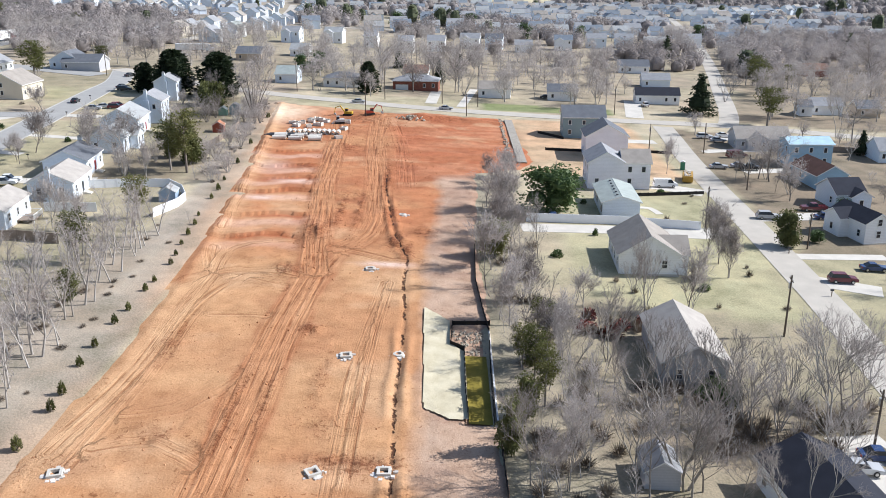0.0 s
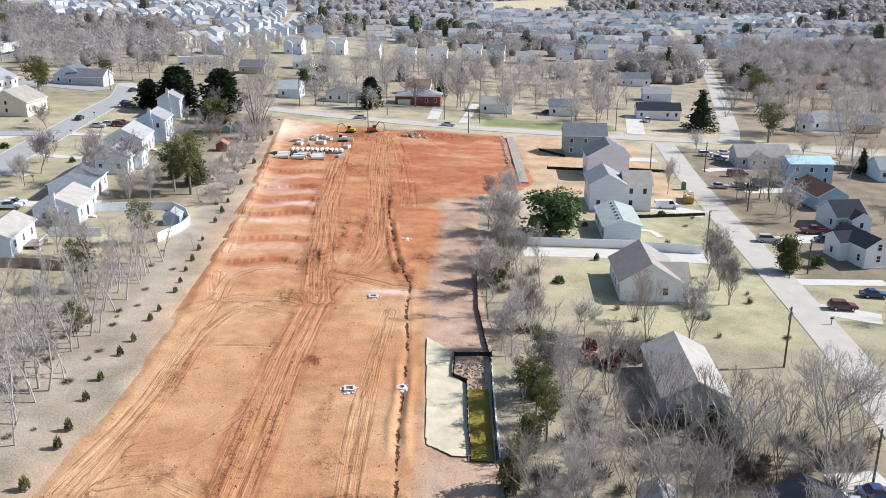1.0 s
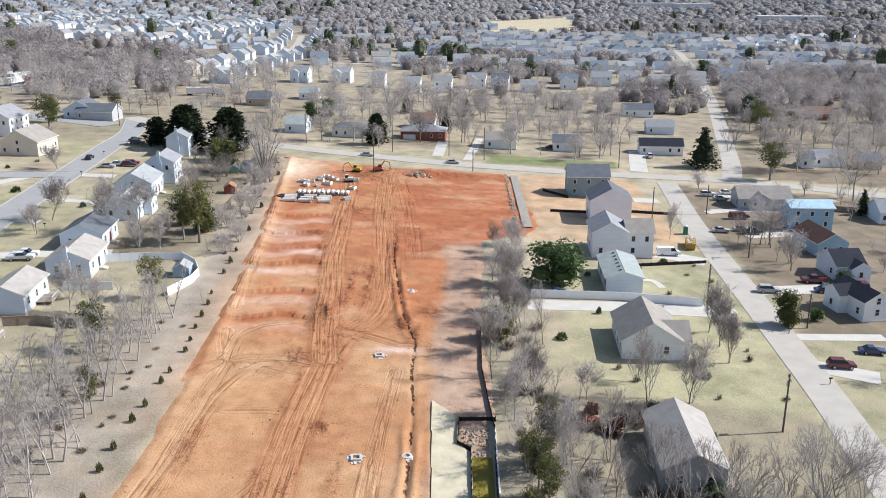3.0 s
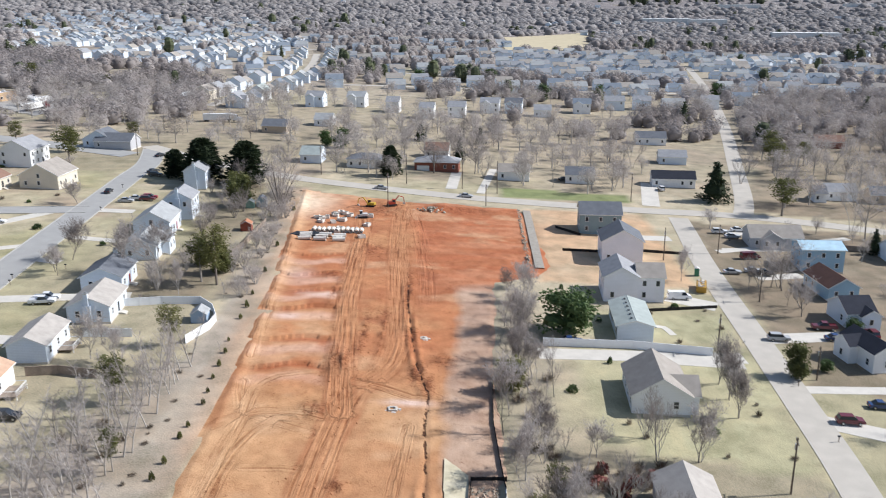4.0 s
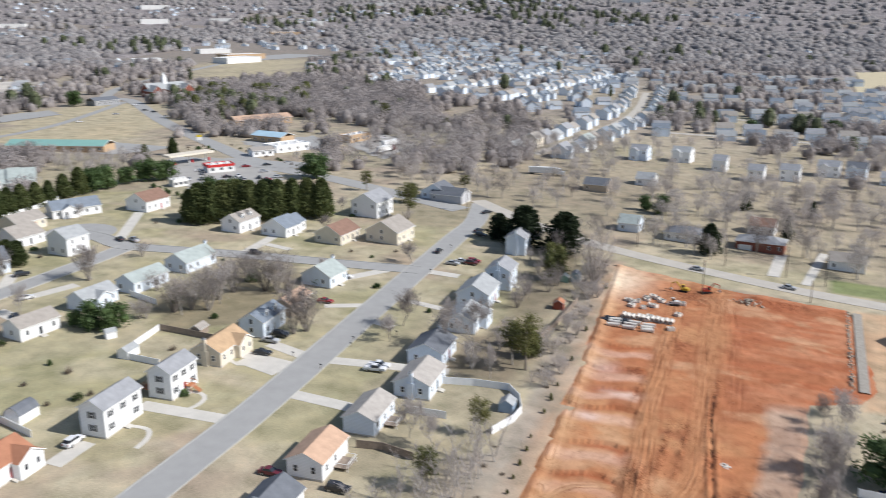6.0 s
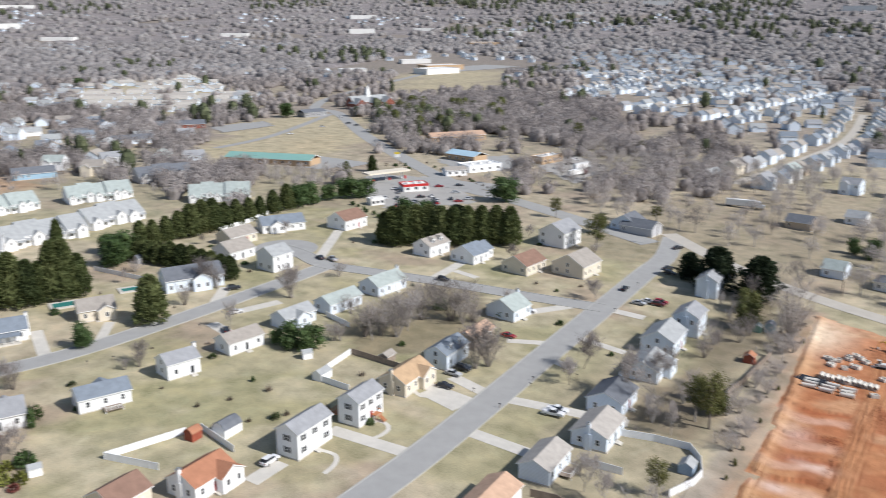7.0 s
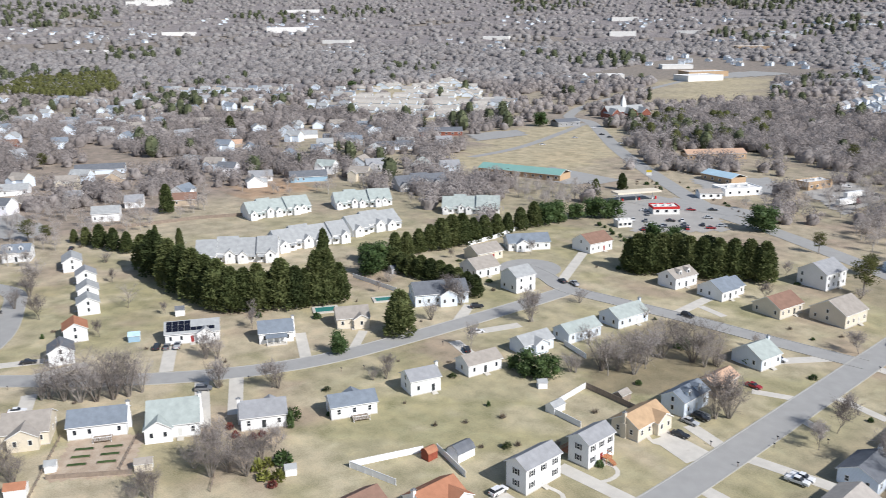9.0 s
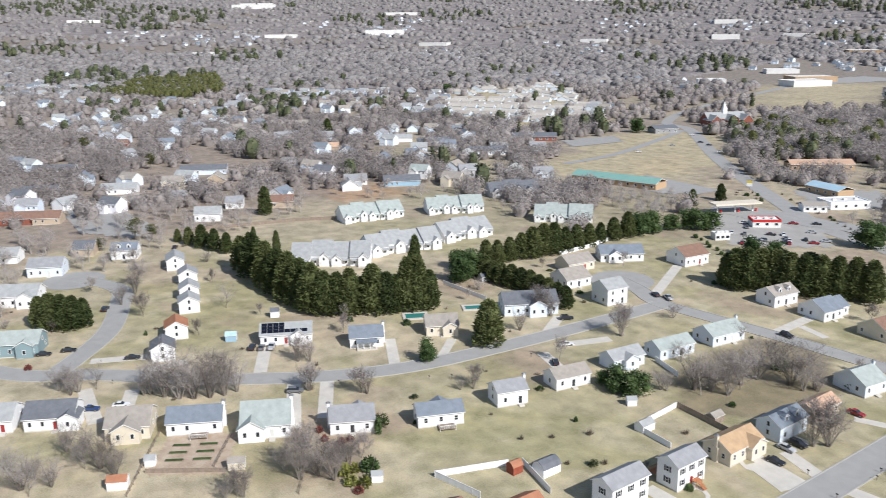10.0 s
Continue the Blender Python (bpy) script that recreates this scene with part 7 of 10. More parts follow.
laid("straw_blanket", [(-2.9, 118), (1.0, 113.2), (1.0, 105.5), (2.9, 103.5), (2.9, 86.2), (0.8, 86), (-2.4, 88.4)], 0.26, STRAW, "pale straw erosion blanket on a slope", 0.25, 0.16)
laid("grass_mat", [(2.7, 103.2), (6.3, 103.2), (6.0, 86), (2.8, 86)], -0.18, GREENGRASS, "yellow-green grass mat in a basin floor", 0.1, 0.2)
rr = random.Random(4)
for kx in range(150):
    x, y = rr.uniform(1.4, 6.3), rr.uniform(103.4, 110.8)
    if kx == 0:
        bed = thing("riprap", on_ground(3.8, 107), "pale riprap stones on the basin floor", "stones")
        STONES = []
        for q in range(4):
            me = Mesh()
            s = [(rr.gauss(0, 1), rr.gauss(0, 1), rr.gauss(0, 1)) for _ in range(9)]
            bm = bmesh.new()
            for p in s:
                p = Vector(p).normalized()
                bm.verts.new((p.x * 0.3, p.y * 0.24, p.z * 0.17))
            bmesh.ops.convex_hull(bm, input=bm.verts)
            md = bpy.data.meshes.new("stone")
            bm.to_mesh(md)
            bm.free()
            md.materials.append(ROCKS)
            STONES.append(md)
    inv_bed = bed.matrix_basis.inverted()
    put("stone", STONES[kx % 4], bed, inv_bed @ pose(x, y, gz(x, y) - 0.28, rr.uniform(0, 90), 0, rr.uniform(0, 360)))
drive(6.4, 110.5, 6.2, 86.2, 0.22, WHITE, "kerb_strip", "narrow white edging beside the basin", 0.3)
chan = thing("stone_channel", on_ground(18.5, 240), "row of pale riprap stones along a silt fence", "stones")
inv_bed = chan.matrix_basis.inverted()
for k in range(150):
    t = rr.random()
    x, y = 17.6 + 0.6 * (t - 0.5) + rr.gauss(0, 0.35), 211 + 61 * t
    put("stone", STONES[k % 4], chan, inv_bed @ pose(x, y, gz(x, y) + 0.2, rr.uniform(0, 90), 0, rr.uniform(0, 360)) @ Matrix.Scale(1.5, 4))
drive(20.6, 271, 20.0, 212, 2.4, mat("grey_gravel", tones((0.33, 0.30, 0.26), 0.25), 2, 0.95, 0.6), "gravel_strip", "grey gravel strip beside the site", 0.42)
heap = thing("rubble_heap", on_site(-10.3, 266, 0), "heap of pale broken concrete on clay", "rubble")
for k in range(60):
    a, r = rr.uniform(0, 6.28), abs(rr.gauss(0, 2.2))
    put("stone", STONES[k % 4], heap, pose(r * 1.6 * math.cos(a), r * math.sin(a), max(0, 0.9 - r * 0.25), rr.uniform(0, 90), 0, rr.uniform(0, 360)) @ Matrix.Scale(1.9, 4))
# clods and spoil on the clay
clods = Mesh()
cr = random.Random(12)
for k in range(600):
    line = TRACKS[cr.randrange(3)]
    i = cr.randrange(len(line) - 1)
    t = cr.random()
    x = line[i][0] + (line[i + 1][0] - line[i][0]) * t + cr.gauss(0, 4)
    y = line[i][1] + (line[i + 1][1] - line[i][1]) * t + cr.gauss(0, 4)
    if within(np.array([x]), np.array([y]), SITE)[0]:
        s = cr.uniform(0.06, 0.24)
        z = float(site_z(np.array([x]), np.array([y]))[0])
        clods.add([(x - s, y - s * .7, z - .1), (x + s, y - s, z - .1), (x + s * .8, y + s, z - .1), (x - s, y + s, z - .1), (x + s * cr.uniform(-.4, .4), y, z + s * 0.9)], [(0, 1, 4), (1, 2, 4), (2, 3, 4), (3, 0, 4)])
tagged(put("clods", clods.data("clods", mat("clay_clod", [(0.30, 0.12, 0.05), (0.46, 0.2, 0.09), (0.6, 0.33, 0.18)], 1, 0.95, 0.3, island=0.5))), "loose red clay clods along wheel tracks", "clods", kind="stuff")

# skip and portable toilet by the new houses
skip = thing("dumpster", on_ground(59.0, 202, 75), "yellow-brown steel dumpster filled with rubbish", "dumpster")
put("body", Mesh().prism([(-2.6, 0.15), (2.6, 0.15), (3.0, 1.7), (-3.0, 1.7)], -1.15, 1.15, "y").data("body", mat("dumpster_ochre", tones((0.42, 0.25, 0.05), 0.2), 1, 0.6, 0.2)), skip)
me = Mesh()
for k in range(24):
    x, y, s = rr.uniform(-2.6, 2.6), rr.uniform(-0.9, 0.9), rr.uniform(0.1, 0.35)
    me.box(x - s, y - s, 1.5, x + s, y + s * 0.7, 1.65 + s)
put("rubbish", me.data("rubbish", mat("rubbish", tones((0.55, 0.5, 0.45), 0.4), 3, 0.9, 0.2, island=0.6)), skip)
for k in (-2, -1, 0, 1, 2):
    put("rib", Mesh().box(k - 0.06, -1.22, 0.2, k + 0.06, 1.22, 1.68).data("rib", MAT["dumpster_ochre"]), skip)
loo = thing("portable_toilet", on_ground(60.7, 213, 80), "green plastic portable toilet beside a dumpster", "toilet")
put("body", Mesh().box(-0.55, -0.55, 0, 0.55, 0.55, 2.1).data("body", mat("green_plastic", tones((0.05, 0.2, 0.12), 0.1), 1, 0.5, 0.1)), loo)
put("roof", Mesh().prism([(-0.62, 2.1), (0.62, 2.1), (0, 2.4)], -0.6, 0.6).data("roof", plain("pale")), loo)
put("door", Mesh().box(0.55, -0.4, 0.1, 0.6, 0.4, 2.0).data("door", MAT["green_plastic"]), loo)

# pools and vegetable garden
WATER = mat("pool_water", tones((0.05, 0.22, 0.20), 0.1), 1, 0.08, 0.1)
for px, py, a, b, nm in ((-245.3, 163.2, 7, 4, "swimming_pool"), (-249.5, 141, 7, 5, "swimming_pool")):
    ob = thing(nm, on_ground(px, py, 66), "green-blue garden swimming pool with a pale deck", "pool")
    rim = Mesh()
    for q in ((-a / 2 - 1, -b / 2 - 1, a / 2 + 1, -b / 2), (-a / 2 - 1, b / 2, a / 2 + 1, b / 2 + 1), (-a / 2 - 1, -b / 2, -a / 2, b / 2), (a / 2, -b / 2, a / 2 + 1, b / 2)):
        rim.box(q[0], q[1], -0.4, q[2], q[3], 0.35)
    put("deck", rim.data("deck", CONCRETE), ob)
    put("water", Mesh().box(-a / 2, -b / 2, -0.3, a / 2, b / 2, 0.22).data("water", WATER), ob)
for k in range(6):
    gx, gy = -197.5 + (k // 2) * -3.1 + (k % 2) * 3.0, 43.0 + (k // 2) * 1.8 + (k % 2) * 6.0
    ob = thing("garden_bed", on_ground(gx, gy, 62), "raised vegetable bed with low green plants", "garden bed", "vegetable beds")
    put("frame", Mesh().box(-2.3, -0.5, -0.2, 2.3, 0.5, 0.25).data("frame", GREYWOOD), ob)
    put("planting", Mesh().box(-2.1, -0.4, 0.2, 2.1, 0.4, 0.42).data("planting", HOLLY), ob)

car(22.4, 164.8, 0, "blue", "sedan", "parked under an evergreen tree")
car(89.5, 176.5, 90, "maroon", "suv", "parked before a small house")
car(84.8, 172.6, 95, "blue", "sedan", "parked before a small house")
car(67.5, 136.0, -5, "maroon", "suv")
car(75.9, 142.4, -5, "blue", "sedan")
car(44.3, 79.2, -5, "silver", "sedan")
car(47.7, 81.8, -5, "blue", "sedan")
car(67.6, 171.8, -5, "silver", "suv")
car(80.2, 179.3, 175, "maroon", "pickup")
car(80.4, 173.3, 0, "blue", "sedan")
car(78.5, 255.1, 0, "white", "suv")
car(85.2, 258.3, 0, "white", "sedan")
car(81.1, 250.5, 0, "silver", "sedan")
car(79.9, 229.9, 10, "maroon", "van")
car(70.8, 215.9, 0, "silver", "sedan")
car(76.9, 217.8, 0, "silver", "sedan")
car(78.6, 215.4, 0, "dark", "pickup")
car(51.8, 194.6, 0, "white", "van")
car(51.0, 239.1, 80, "dark", "suv")
car(73.4, 312.3, 90, "white", "suv")
car(38.6, 321.9, 0, "dark", "sedan")
car(-89.7, 172.4, 10, "white", "pickup")
car(-98.7, 262.1, 10, "red", "suv")
car(-102.4, 260.4, 10, "white", "sedan")
car(-108.1, 294.5, 0, "dark", "suv")
car(-114.0, 267.6, 95, "dark", "sedan")
car(-284.6, 25.4, 66, "dark", "sedan")
car(-283.5, 32.7, 66, "dark", "sedan")
car(-266.0, 48.6, 66, "dark", "sedan")
car(-317.1, 50.4, 150, "dark", "suv")
car(-216.1, 82.3, 60, "grey", "suv")
car(-252.9, 82.8, 150, "dark", "suv")
car(-251.3, 85.3, 150, "grey", "sedan")
car(-249.9, 88.2, 150, "silver", "pickup")
car(-191.7, 157.1, 150, "dark", "sedan")
car(-200.7, 168.9, 70, "white", "sedan")
car(-168.2, 235.0, 5, "dark", "suv")
car(-219.8, 227.4, 160, "dark", "sedan")
car(-214.7, 228.6, 160, "silver", "pickup")
car(-119.0, 166.3, 10, "dark", "sedan")
car(-121.5, 173.7, 5, "silver", "sedan")
car(-121.2, 177.8, 5, "dark", "suv")
car(-123.5, 205.2, 5, "red", "sedan")
car(-218.4, 183.6, 60, "dark", "suv")
car(-236.4, 30.9, 60, "blue", "sedan")
car(-234.3, 38.4, 66, "white", "sedan")
car(-386.5, 94.1, 150, "dark", "sedan")
car(-128.0, 113.6, 95, "white", "suv")
car(-89.7, 170.3, 10, "white", "pickup")
car(-129.2, 227.6, 5, "white", "sedan")
car(-104.3, 256.8, 5, "silver", "sedan")
car(-98.8, 259.9, 5, "maroon", "suv")
car(-110.9, 300.3, 60, "dark", "sedan")
car(-118.2, 329.6, 60, "dark", "sedan")
car(-171.5, 169.9, 60, "dark", "sedan")
car(-86.9, 121.1, 5, "maroon", "sedan")
car(-72.8, 121.8, 5, "dark", "suv")
car(1.1, 286.7, -8, "silver", "sedan", 'on the crossing road')
car(-28.4, 292.5, -8, "silver", "sedan", 'on the crossing road')
car(-261.2, 326.8, 130, "grey", "sedan", 'in a shop car park', 1)
car(-253.7, 336.4, 40, "dark", "sedan", 'in a shop car park', 1)
car(-269.1, 338.0, 130, "grey", "sedan", 'in a shop car park', 1)
car(-246.3, 356.5, 40, "silver", "sedan", 'in a shop car park', 1)
car(-242.2, 334.4, 130, "white", "sedan", 'in a shop car park', 1)
car(-262.0, 363.7, 40, "red", "sedan", 'in a shop car park', 1)
car(-239.4, 342.3, 130, "dark", "sedan", 'in a shop car park', 1)
car(-242.1, 330.9, 130, "dark", "sedan", 'in a shop car park', 1)
car(-250.3, 325.8, 130, "silver", "sedan", 'in a shop car park', 1)
car(-255.1, 372.4, 40, "dark", "sedan", 'in a shop car park', 1)
car(-251.1, 312.9, 130, "red", "sedan", 'in a shop car park', 1)
car(-248.8, 325.9, 130, "grey", "sedan", 'in a shop car park', 1)
car(-250.6, 341.3, 130, "white", "sedan", 'in a shop car park', 1)
car(-233.5, 340.3, 40, "red", "sedan", 'in a shop car park', 1)
car(-232.6, 347.9, 40, "silver", "sedan", 'in a shop car park', 1)
car(-239.4, 330.5, 130, "red", "sedan", 'in a shop car park', 1)
car(-266.0, 323.6, 130, "white", "sedan", 'in a shop car park', 1)
car(-271.4, 347.9, 40, "white", "sedan", 'in a shop car park', 1)
car(-253.9, 322.3, 40, "white", "sedan", 'in a shop car park', 1)
car(-245.6, 336.4, 130, "grey", "sedan", 'in a shop car park', 1)
car(-250.1, 320.5, 130, "grey", "sedan", 'in a shop car park', 1)
car(-275.5, 343.9, 40, "white", "sedan", 'in a shop car park', 1)
car(-517.2, 569.8, 45, "white", "sedan", 'on the main road', 1)
car(-481.5, 540.7, 45, "dark", "sedan", 'on the main road', 1)
car(-466.6, 533.8, 45, "dark", "sedan", 'on the main road', 1)
car(-437.4, 513.1, 45, "white", "sedan", 'on the main road', 1)
car(-471.4, 462.7, 45, "white", "sedan", 'on the main road', 1)
car(-482.8, 510.2, 45, "silver", "sedan", 'on the main road', 1)
fence([(101, 243), (123, 240)], 1.7, "wood", "dark wooden board fence behind a lawn", 2.4)
fence([(-74.4, 154.7), (-65.2, 156.0)], 1.8, "vinyl", "white vinyl privacy fence round a back garden", 2.4)
fence([(-75.9, 170.3), (-65.3, 173.9), (-57.3, 175.2), (-53.5, 171.2), (-51.4, 166.1), (-51.6, 161.6), (-54.1, 154.2)], 1.8, "vinyl", "white vinyl privacy fence round a back garden", 2.4)
fence([(16.5, 162.9), (34.9, 163.6), (50.8, 162.1)], 1.8, "vinyl", "white vinyl privacy fence between two lawns", 2.4)
fence([(-77.0, 136.9), (-71.8, 138.3), (-64.6, 137.5)], 1.8, "wood", "weathered grey wooden board fence", 2.4)
fence([(-57.4, 241.2), (-58.2, 218.2), (-59.3, 208.4)], 1.7, "wood", "weathered wooden board fence beside the site", 2.4)
fence([(-144.5, 97.3), (-157.2, 93.1), (-152.2, 110.8)], 1.7, "vinyl", "white vinyl fence round a lawn", 2.4)
fence([(-150.8, 114.0), (-137.3, 111.8)], 1.7, "vinyl", "white vinyl fence round a lawn", 2.4)
fence([(-137.2, 149.7), (-148.9, 149.2), (-151.9, 167.2)], 1.7, "vinyl", "white vinyl fence behind a house", 2.4)
fence([(-151.7, 167.4), (-142.0, 167.8), (-131.3, 168.0)], 1.7, "wood", "brown wooden board fence between gardens", 2.4)
fence([(-176.7, 184.2), (-165.1, 181.7)], 1.7, "vinyl", "white vinyl fence beside a lawn", 2.4)
fence([(-187.7, 29.7), (-213.8, 44.0)], 1.2, "rail", "dark wooden rail fence round a vegetable garden", 2.4)
fence([(-189.2, 50.4), (-202.8, 59.5)], 1.2, "rail", "dark wooden rail fence round a vegetable garden", 2.4)
fence([(-195.6, 35.7), (-185.8, 52.1)], 1.2, "wood", "grey board fence below a vegetable garden", 2.4)
fence([(-274.1, 167.9), (-249.5, 171.1)], 1.6, "vinyl", "white vinyl fence beside a pool lawn", 2.4)
fence([(-280.4, 230.9), (-282.1, 248.3), (-287.4, 266.6)], 1.8, "vinyl", "long white vinyl fence behind houses", 2.4)
fence([(-167.7, 63.3), (-174.7, 67.7)], 1.2, "rail", "dark wooden rail fence across a lawn", 2.4)
fence([(-416.5, 104.9), (-408.8, 130.8), (-403.4, 158.5), (-394.5, 179.6)], 1.6, "wood", "brown board fence along the townhouse yard", 2.4)
fence([(5.6, 145.4), (5.2, 129.0), (5.9, 116.7), (6.4, 110.0), (6.0, 98.2), (5.8, 85.8)], 0.75, "silt", "black silt fence cloth along the tree line", 2.0)
fence([(6.6, 112.5), (1.3, 111.9), (1.0, 105.5), (2.8, 104.0), (2.7, 92.2), (2.9, 86.4)], 0.75, "silt", "black silt fence round the sediment basin", 1.6)
fence([(6.3, 81.4), (6.4, 72.2)], 0.75, "silt", "black silt fence along the tree line", 2.0)
fence([(27.8, 229.5), (39.0, 229.6)], 0.75, "silt", "black silt fence between house plots", 2.0)
fence([(40.2, 184.7), (59.5, 189.7)], 0.75, "silt", "black silt fence below the new houses", 2.0)
fence([(50.4, 232.1), (62.7, 231.0)], 0.75, "silt", "black silt fence between house plots", 2.0)
fence([(28.2, 252.9), (34.9, 245.6)], 0.75, "silt", "black silt fence below a new house", 2.0)
utility_pole(49.0, 113.2, 9.4, 80)
utility_pole(52.2, 163.5, 8.6, 80)
utility_pole(68.4, 153.1, 7.0, 80)
utility_pole(54.8, 225.1, 9.2, 80)
utility_pole(-23.9, 266.5, 11.5, 80)
utility_pole(-20.3, 303.0, 11.0, 80)
utility_pole(7.6, 276.1, 7.2, 80)
utility_pole(-52.4, 311.5, 10.7, 80)
utility_pole(12.0, 295.1, 11.5, 80)
utility_pole(-0.2, 299.4, 10.9, 80)
utility_pole(58.4, 292.2, 9.8, 80)
utility_pole(71.2, 195.4, 8.3, 80)
utility_pole(47.8, 83.5, 7.7, 80)
utility_pole(-127.2, 329.6, 9.7, 80)
utility_pole(72.0, 233.6, 8.5, 80)
mailbox(-94.7, 192.8, 5)
mailbox(-107.5, 245.3, 5)
mailbox(-112.2, 274.7, 5)
mailbox(62.8, 129.4, 5)
mailbox(63.7, 149.9, 5)
mailbox(78.3, 244.0, 5)
mailbox(-103.1, 184.1, 5)
mailbox(-102.0, 165.6, 5)
mailbox(-101.7, 180.3, 5)
mailbox(-111.7, 168.7, 5)
mailbox(-202.8, 118.8, 5)
mailbox(-199.9, 124.8, 5)
mailbox(-214.4, 95.1, 5)
mailbox(-199.7, 153.9, 5)
mailbox(-250.7, 39.5, 5)
mailbox(-254.3, 51.8, 5)
shrub(-43.4, 76.6, 1.6, 1.0, "cedar")
shrub(-43.3, 84.4, 1.5, 0.9, "cedar")
shrub(-43.6, 88.1, 1.5, 0.9, "cedar")
shrub(-44.3, 95.0, 1.2, 0.8, "cedar")
shrub(-44.5, 100.3, 1.3, 0.8, "cedar")
shrub(-44.5, 107.4, 1.3, 0.8, "cedar")
shrub(-44.2, 111.9, 1.2, 0.7, "cedar")
shrub(-44.2, 119.2, 1.1, 0.7, "cedar")
shrub(-44.0, 122.8, 1.0, 0.6, "cedar")
shrub(-43.8, 130.5, 1.1, 0.7, "cedar")
shrub(-44.2, 134.7, 0.9, 0.6, "cedar")
shrub(-44.8, 140.1, 0.9, 0.6, "cedar")
shrub(-45.1, 145.3, 1.2, 0.7, "cedar")
shrub(-45.5, 151.1, 1.1, 0.7, "cedar")
shrub(-46.3, 156.6, 0.8, 0.5, "cedar")
shrub(-46.8, 168.2, 1.1, 0.7, "cedar")
shrub(-47.5, 176.4, 1.0, 0.6, "cedar")
shrub(-49.7, 219.8, 1.5, 0.9, "cedar")
shrub(-48.3, 198.5, 1.3, 0.8, "cedar")
shrub(-47.0, 174.8, 1.3, 0.8, "cedar")
shrub(-47.7, 182.8, 1.0, 0.6, "cedar")
shrub(-52.4, 257.5, 1.7, 1.1, "cedar")


# ---- trees ----
def screen_row(pts, n, h, style, wide):
    rnd = random.Random(n)
    line = smooth_line(pts, 2.0)
    for k in range(n):
        p = line[min(len(line) - 1, int(k * len(line) / n))]
        evergreen(p.x + rnd.uniform(-0.8, 0.8), p.y + rnd.uniform(-0.8, 0.8), h * rnd.uniform(0.8, 1.15), style, wide * rnd.uniform(0.9, 1.15))


evergreen(-89.8, 290.4, 15.0, "magnolia", 1.75)
evergreen(-74.7, 289.0, 15.0, "magnolia", 1.7)
evergreen(-101.0, 295.2, 9.7, "magnolia", 1.7)
evergreen(88.8, 297.7, 15.0, "spruce", 1.35)
evergreen(23.0, 171.2, 11.2, "round", 1.5)
evergreen(-57.2, 187.7, 15.0, "pine", 1.0)
evergreen(-61.2, 189.2, 11.9, "pine", 1.0)
evergreen(-58.0, 129.2, 9.3, "pine", 1.15)
evergreen(-56.4, 152.9, 8.9, "pine", 1.1)
evergreen(9.1, 142.0, 7.7, "bushpine", 1.0)
evergreen(64.9, 154.1, 7.4, "bushpine", 1.0)
evergreen(128.4, 353.3, 15.0, "pine", 1.3)
evergreen(106.5, 280.5, 13.6, "pine", 1.4)
evergreen(-143.2, 305.6, 15.0, "pine", 1.3)
evergreen(-26.9, 314.9, 11.4, "magnolia", 1.3)
evergreen(-20.4, 395.3, 7.7, "spruce", 1)
evergreen(-1.4, 352.0, 10.4, "spruce", 0.9)
evergreen(121.2, 245.2, 6.4, "spruce", 1.0)
evergreen(-69.6, 257.7, 11.2, "bushpine", 1.0)
evergreen(-281.8, 564.6, 14.1, "pine", 1.25)
evergreen(-214.8, 148.3, 15.0, "column", 1.35)
evergreen(-214.2, 124.7, 7.8, "round", 1.2)
evergreen(-162.6, 161.7, 8.7, "round", 1.3)
evergreen(-168.0, 160.3, 8.1, "round", 1.3)
evergreen(-173.0, 159.1, 5.3, "round", 1.2)
evergreen(-142.8, 367.6, 7.6, "pine", 1.5)
evergreen(-153.4, 330.1, 8.5, "pine", 1.5)
evergreen(-215.7, 356.9, 14.2, "round", 1.4)
evergreen(-182.4, 91.4, 4.8, "round", 0.7)
evergreen(-64.1, 200.7, 6.7, "bushpine", 1.0)
evergreen(-58.3, 195.5, 8.7, "bushpine", 1.0)
evergreen(-711.6, 112.3, 15.0, "pine", 1.25)
evergreen(-609.9, 137.6, 11.8, "pine", 1.25)
evergreen(-559.2, 544.4, 15.0, "round", 1.25)
evergreen(-609.9, 546.7, 15.0, "pine", 1.25)
evergreen(-700.9, 311.9, 14.9, "column", 1.25)
evergreen(-426.5, 152.1, 15.0, "column", 1.0)
evergreen(-1044.4, 649.7, 15.0, "round", 1.25)
evergreen(-413.0, 82.7, 10.9, "pine", 1.4)
evergreen(-408.1, 89.3, 8.2, "pine", 1.4)
evergreen(-401.6, 65.2, 6.6, "pine", 1.4)
evergreen(-316.9, 352.2, 9.3, "column", 1.25)
evergreen(-318.7, 376.5, 9.5, "column", 1.25)
for x, y, h, style in ((-52.5, 367.9, 9, "round"), (52.6, 575, 12, "round"), (8, 395.9, 8, "spruce"), (-19.7, 398.9, 8, "spruce"), (185.5, 636, 12, "round"), (136.3, 381.6, 14, "pine"), (-153.7, 332.2, 9, "pine"), (-181.3, 342.8, 10, "pine"), (-276.8, 555, 13, "pine"), (-221, 535, 10, "pine"), (-73.2, 273.8, 9, "bushpine"), (94.4, 604, 10, "round"), (22.6, 694, 12, "round"), (-33.5, 647, 12, "round"), (148, 372, 11, "pine"), (-60, 372, 7, "round")):
    evergreen(x, y, h, style, 1.2)
evergreen(13.4, 106.5, 7.5, "pine", 0.9)
evergreen(10.2, 99.5, 7.0, "pine", 0.9)
evergreen(9.5, 87, 6.0, "bushpine", 0.8)
evergreen(11.1, 94.3, 9.0, "pine", 0.8)
evergreen(12.0, 90.3, 8.7, "pine", 0.8)
evergreen(7.3, 80.4, 6.8, "bushpine", 0.7)
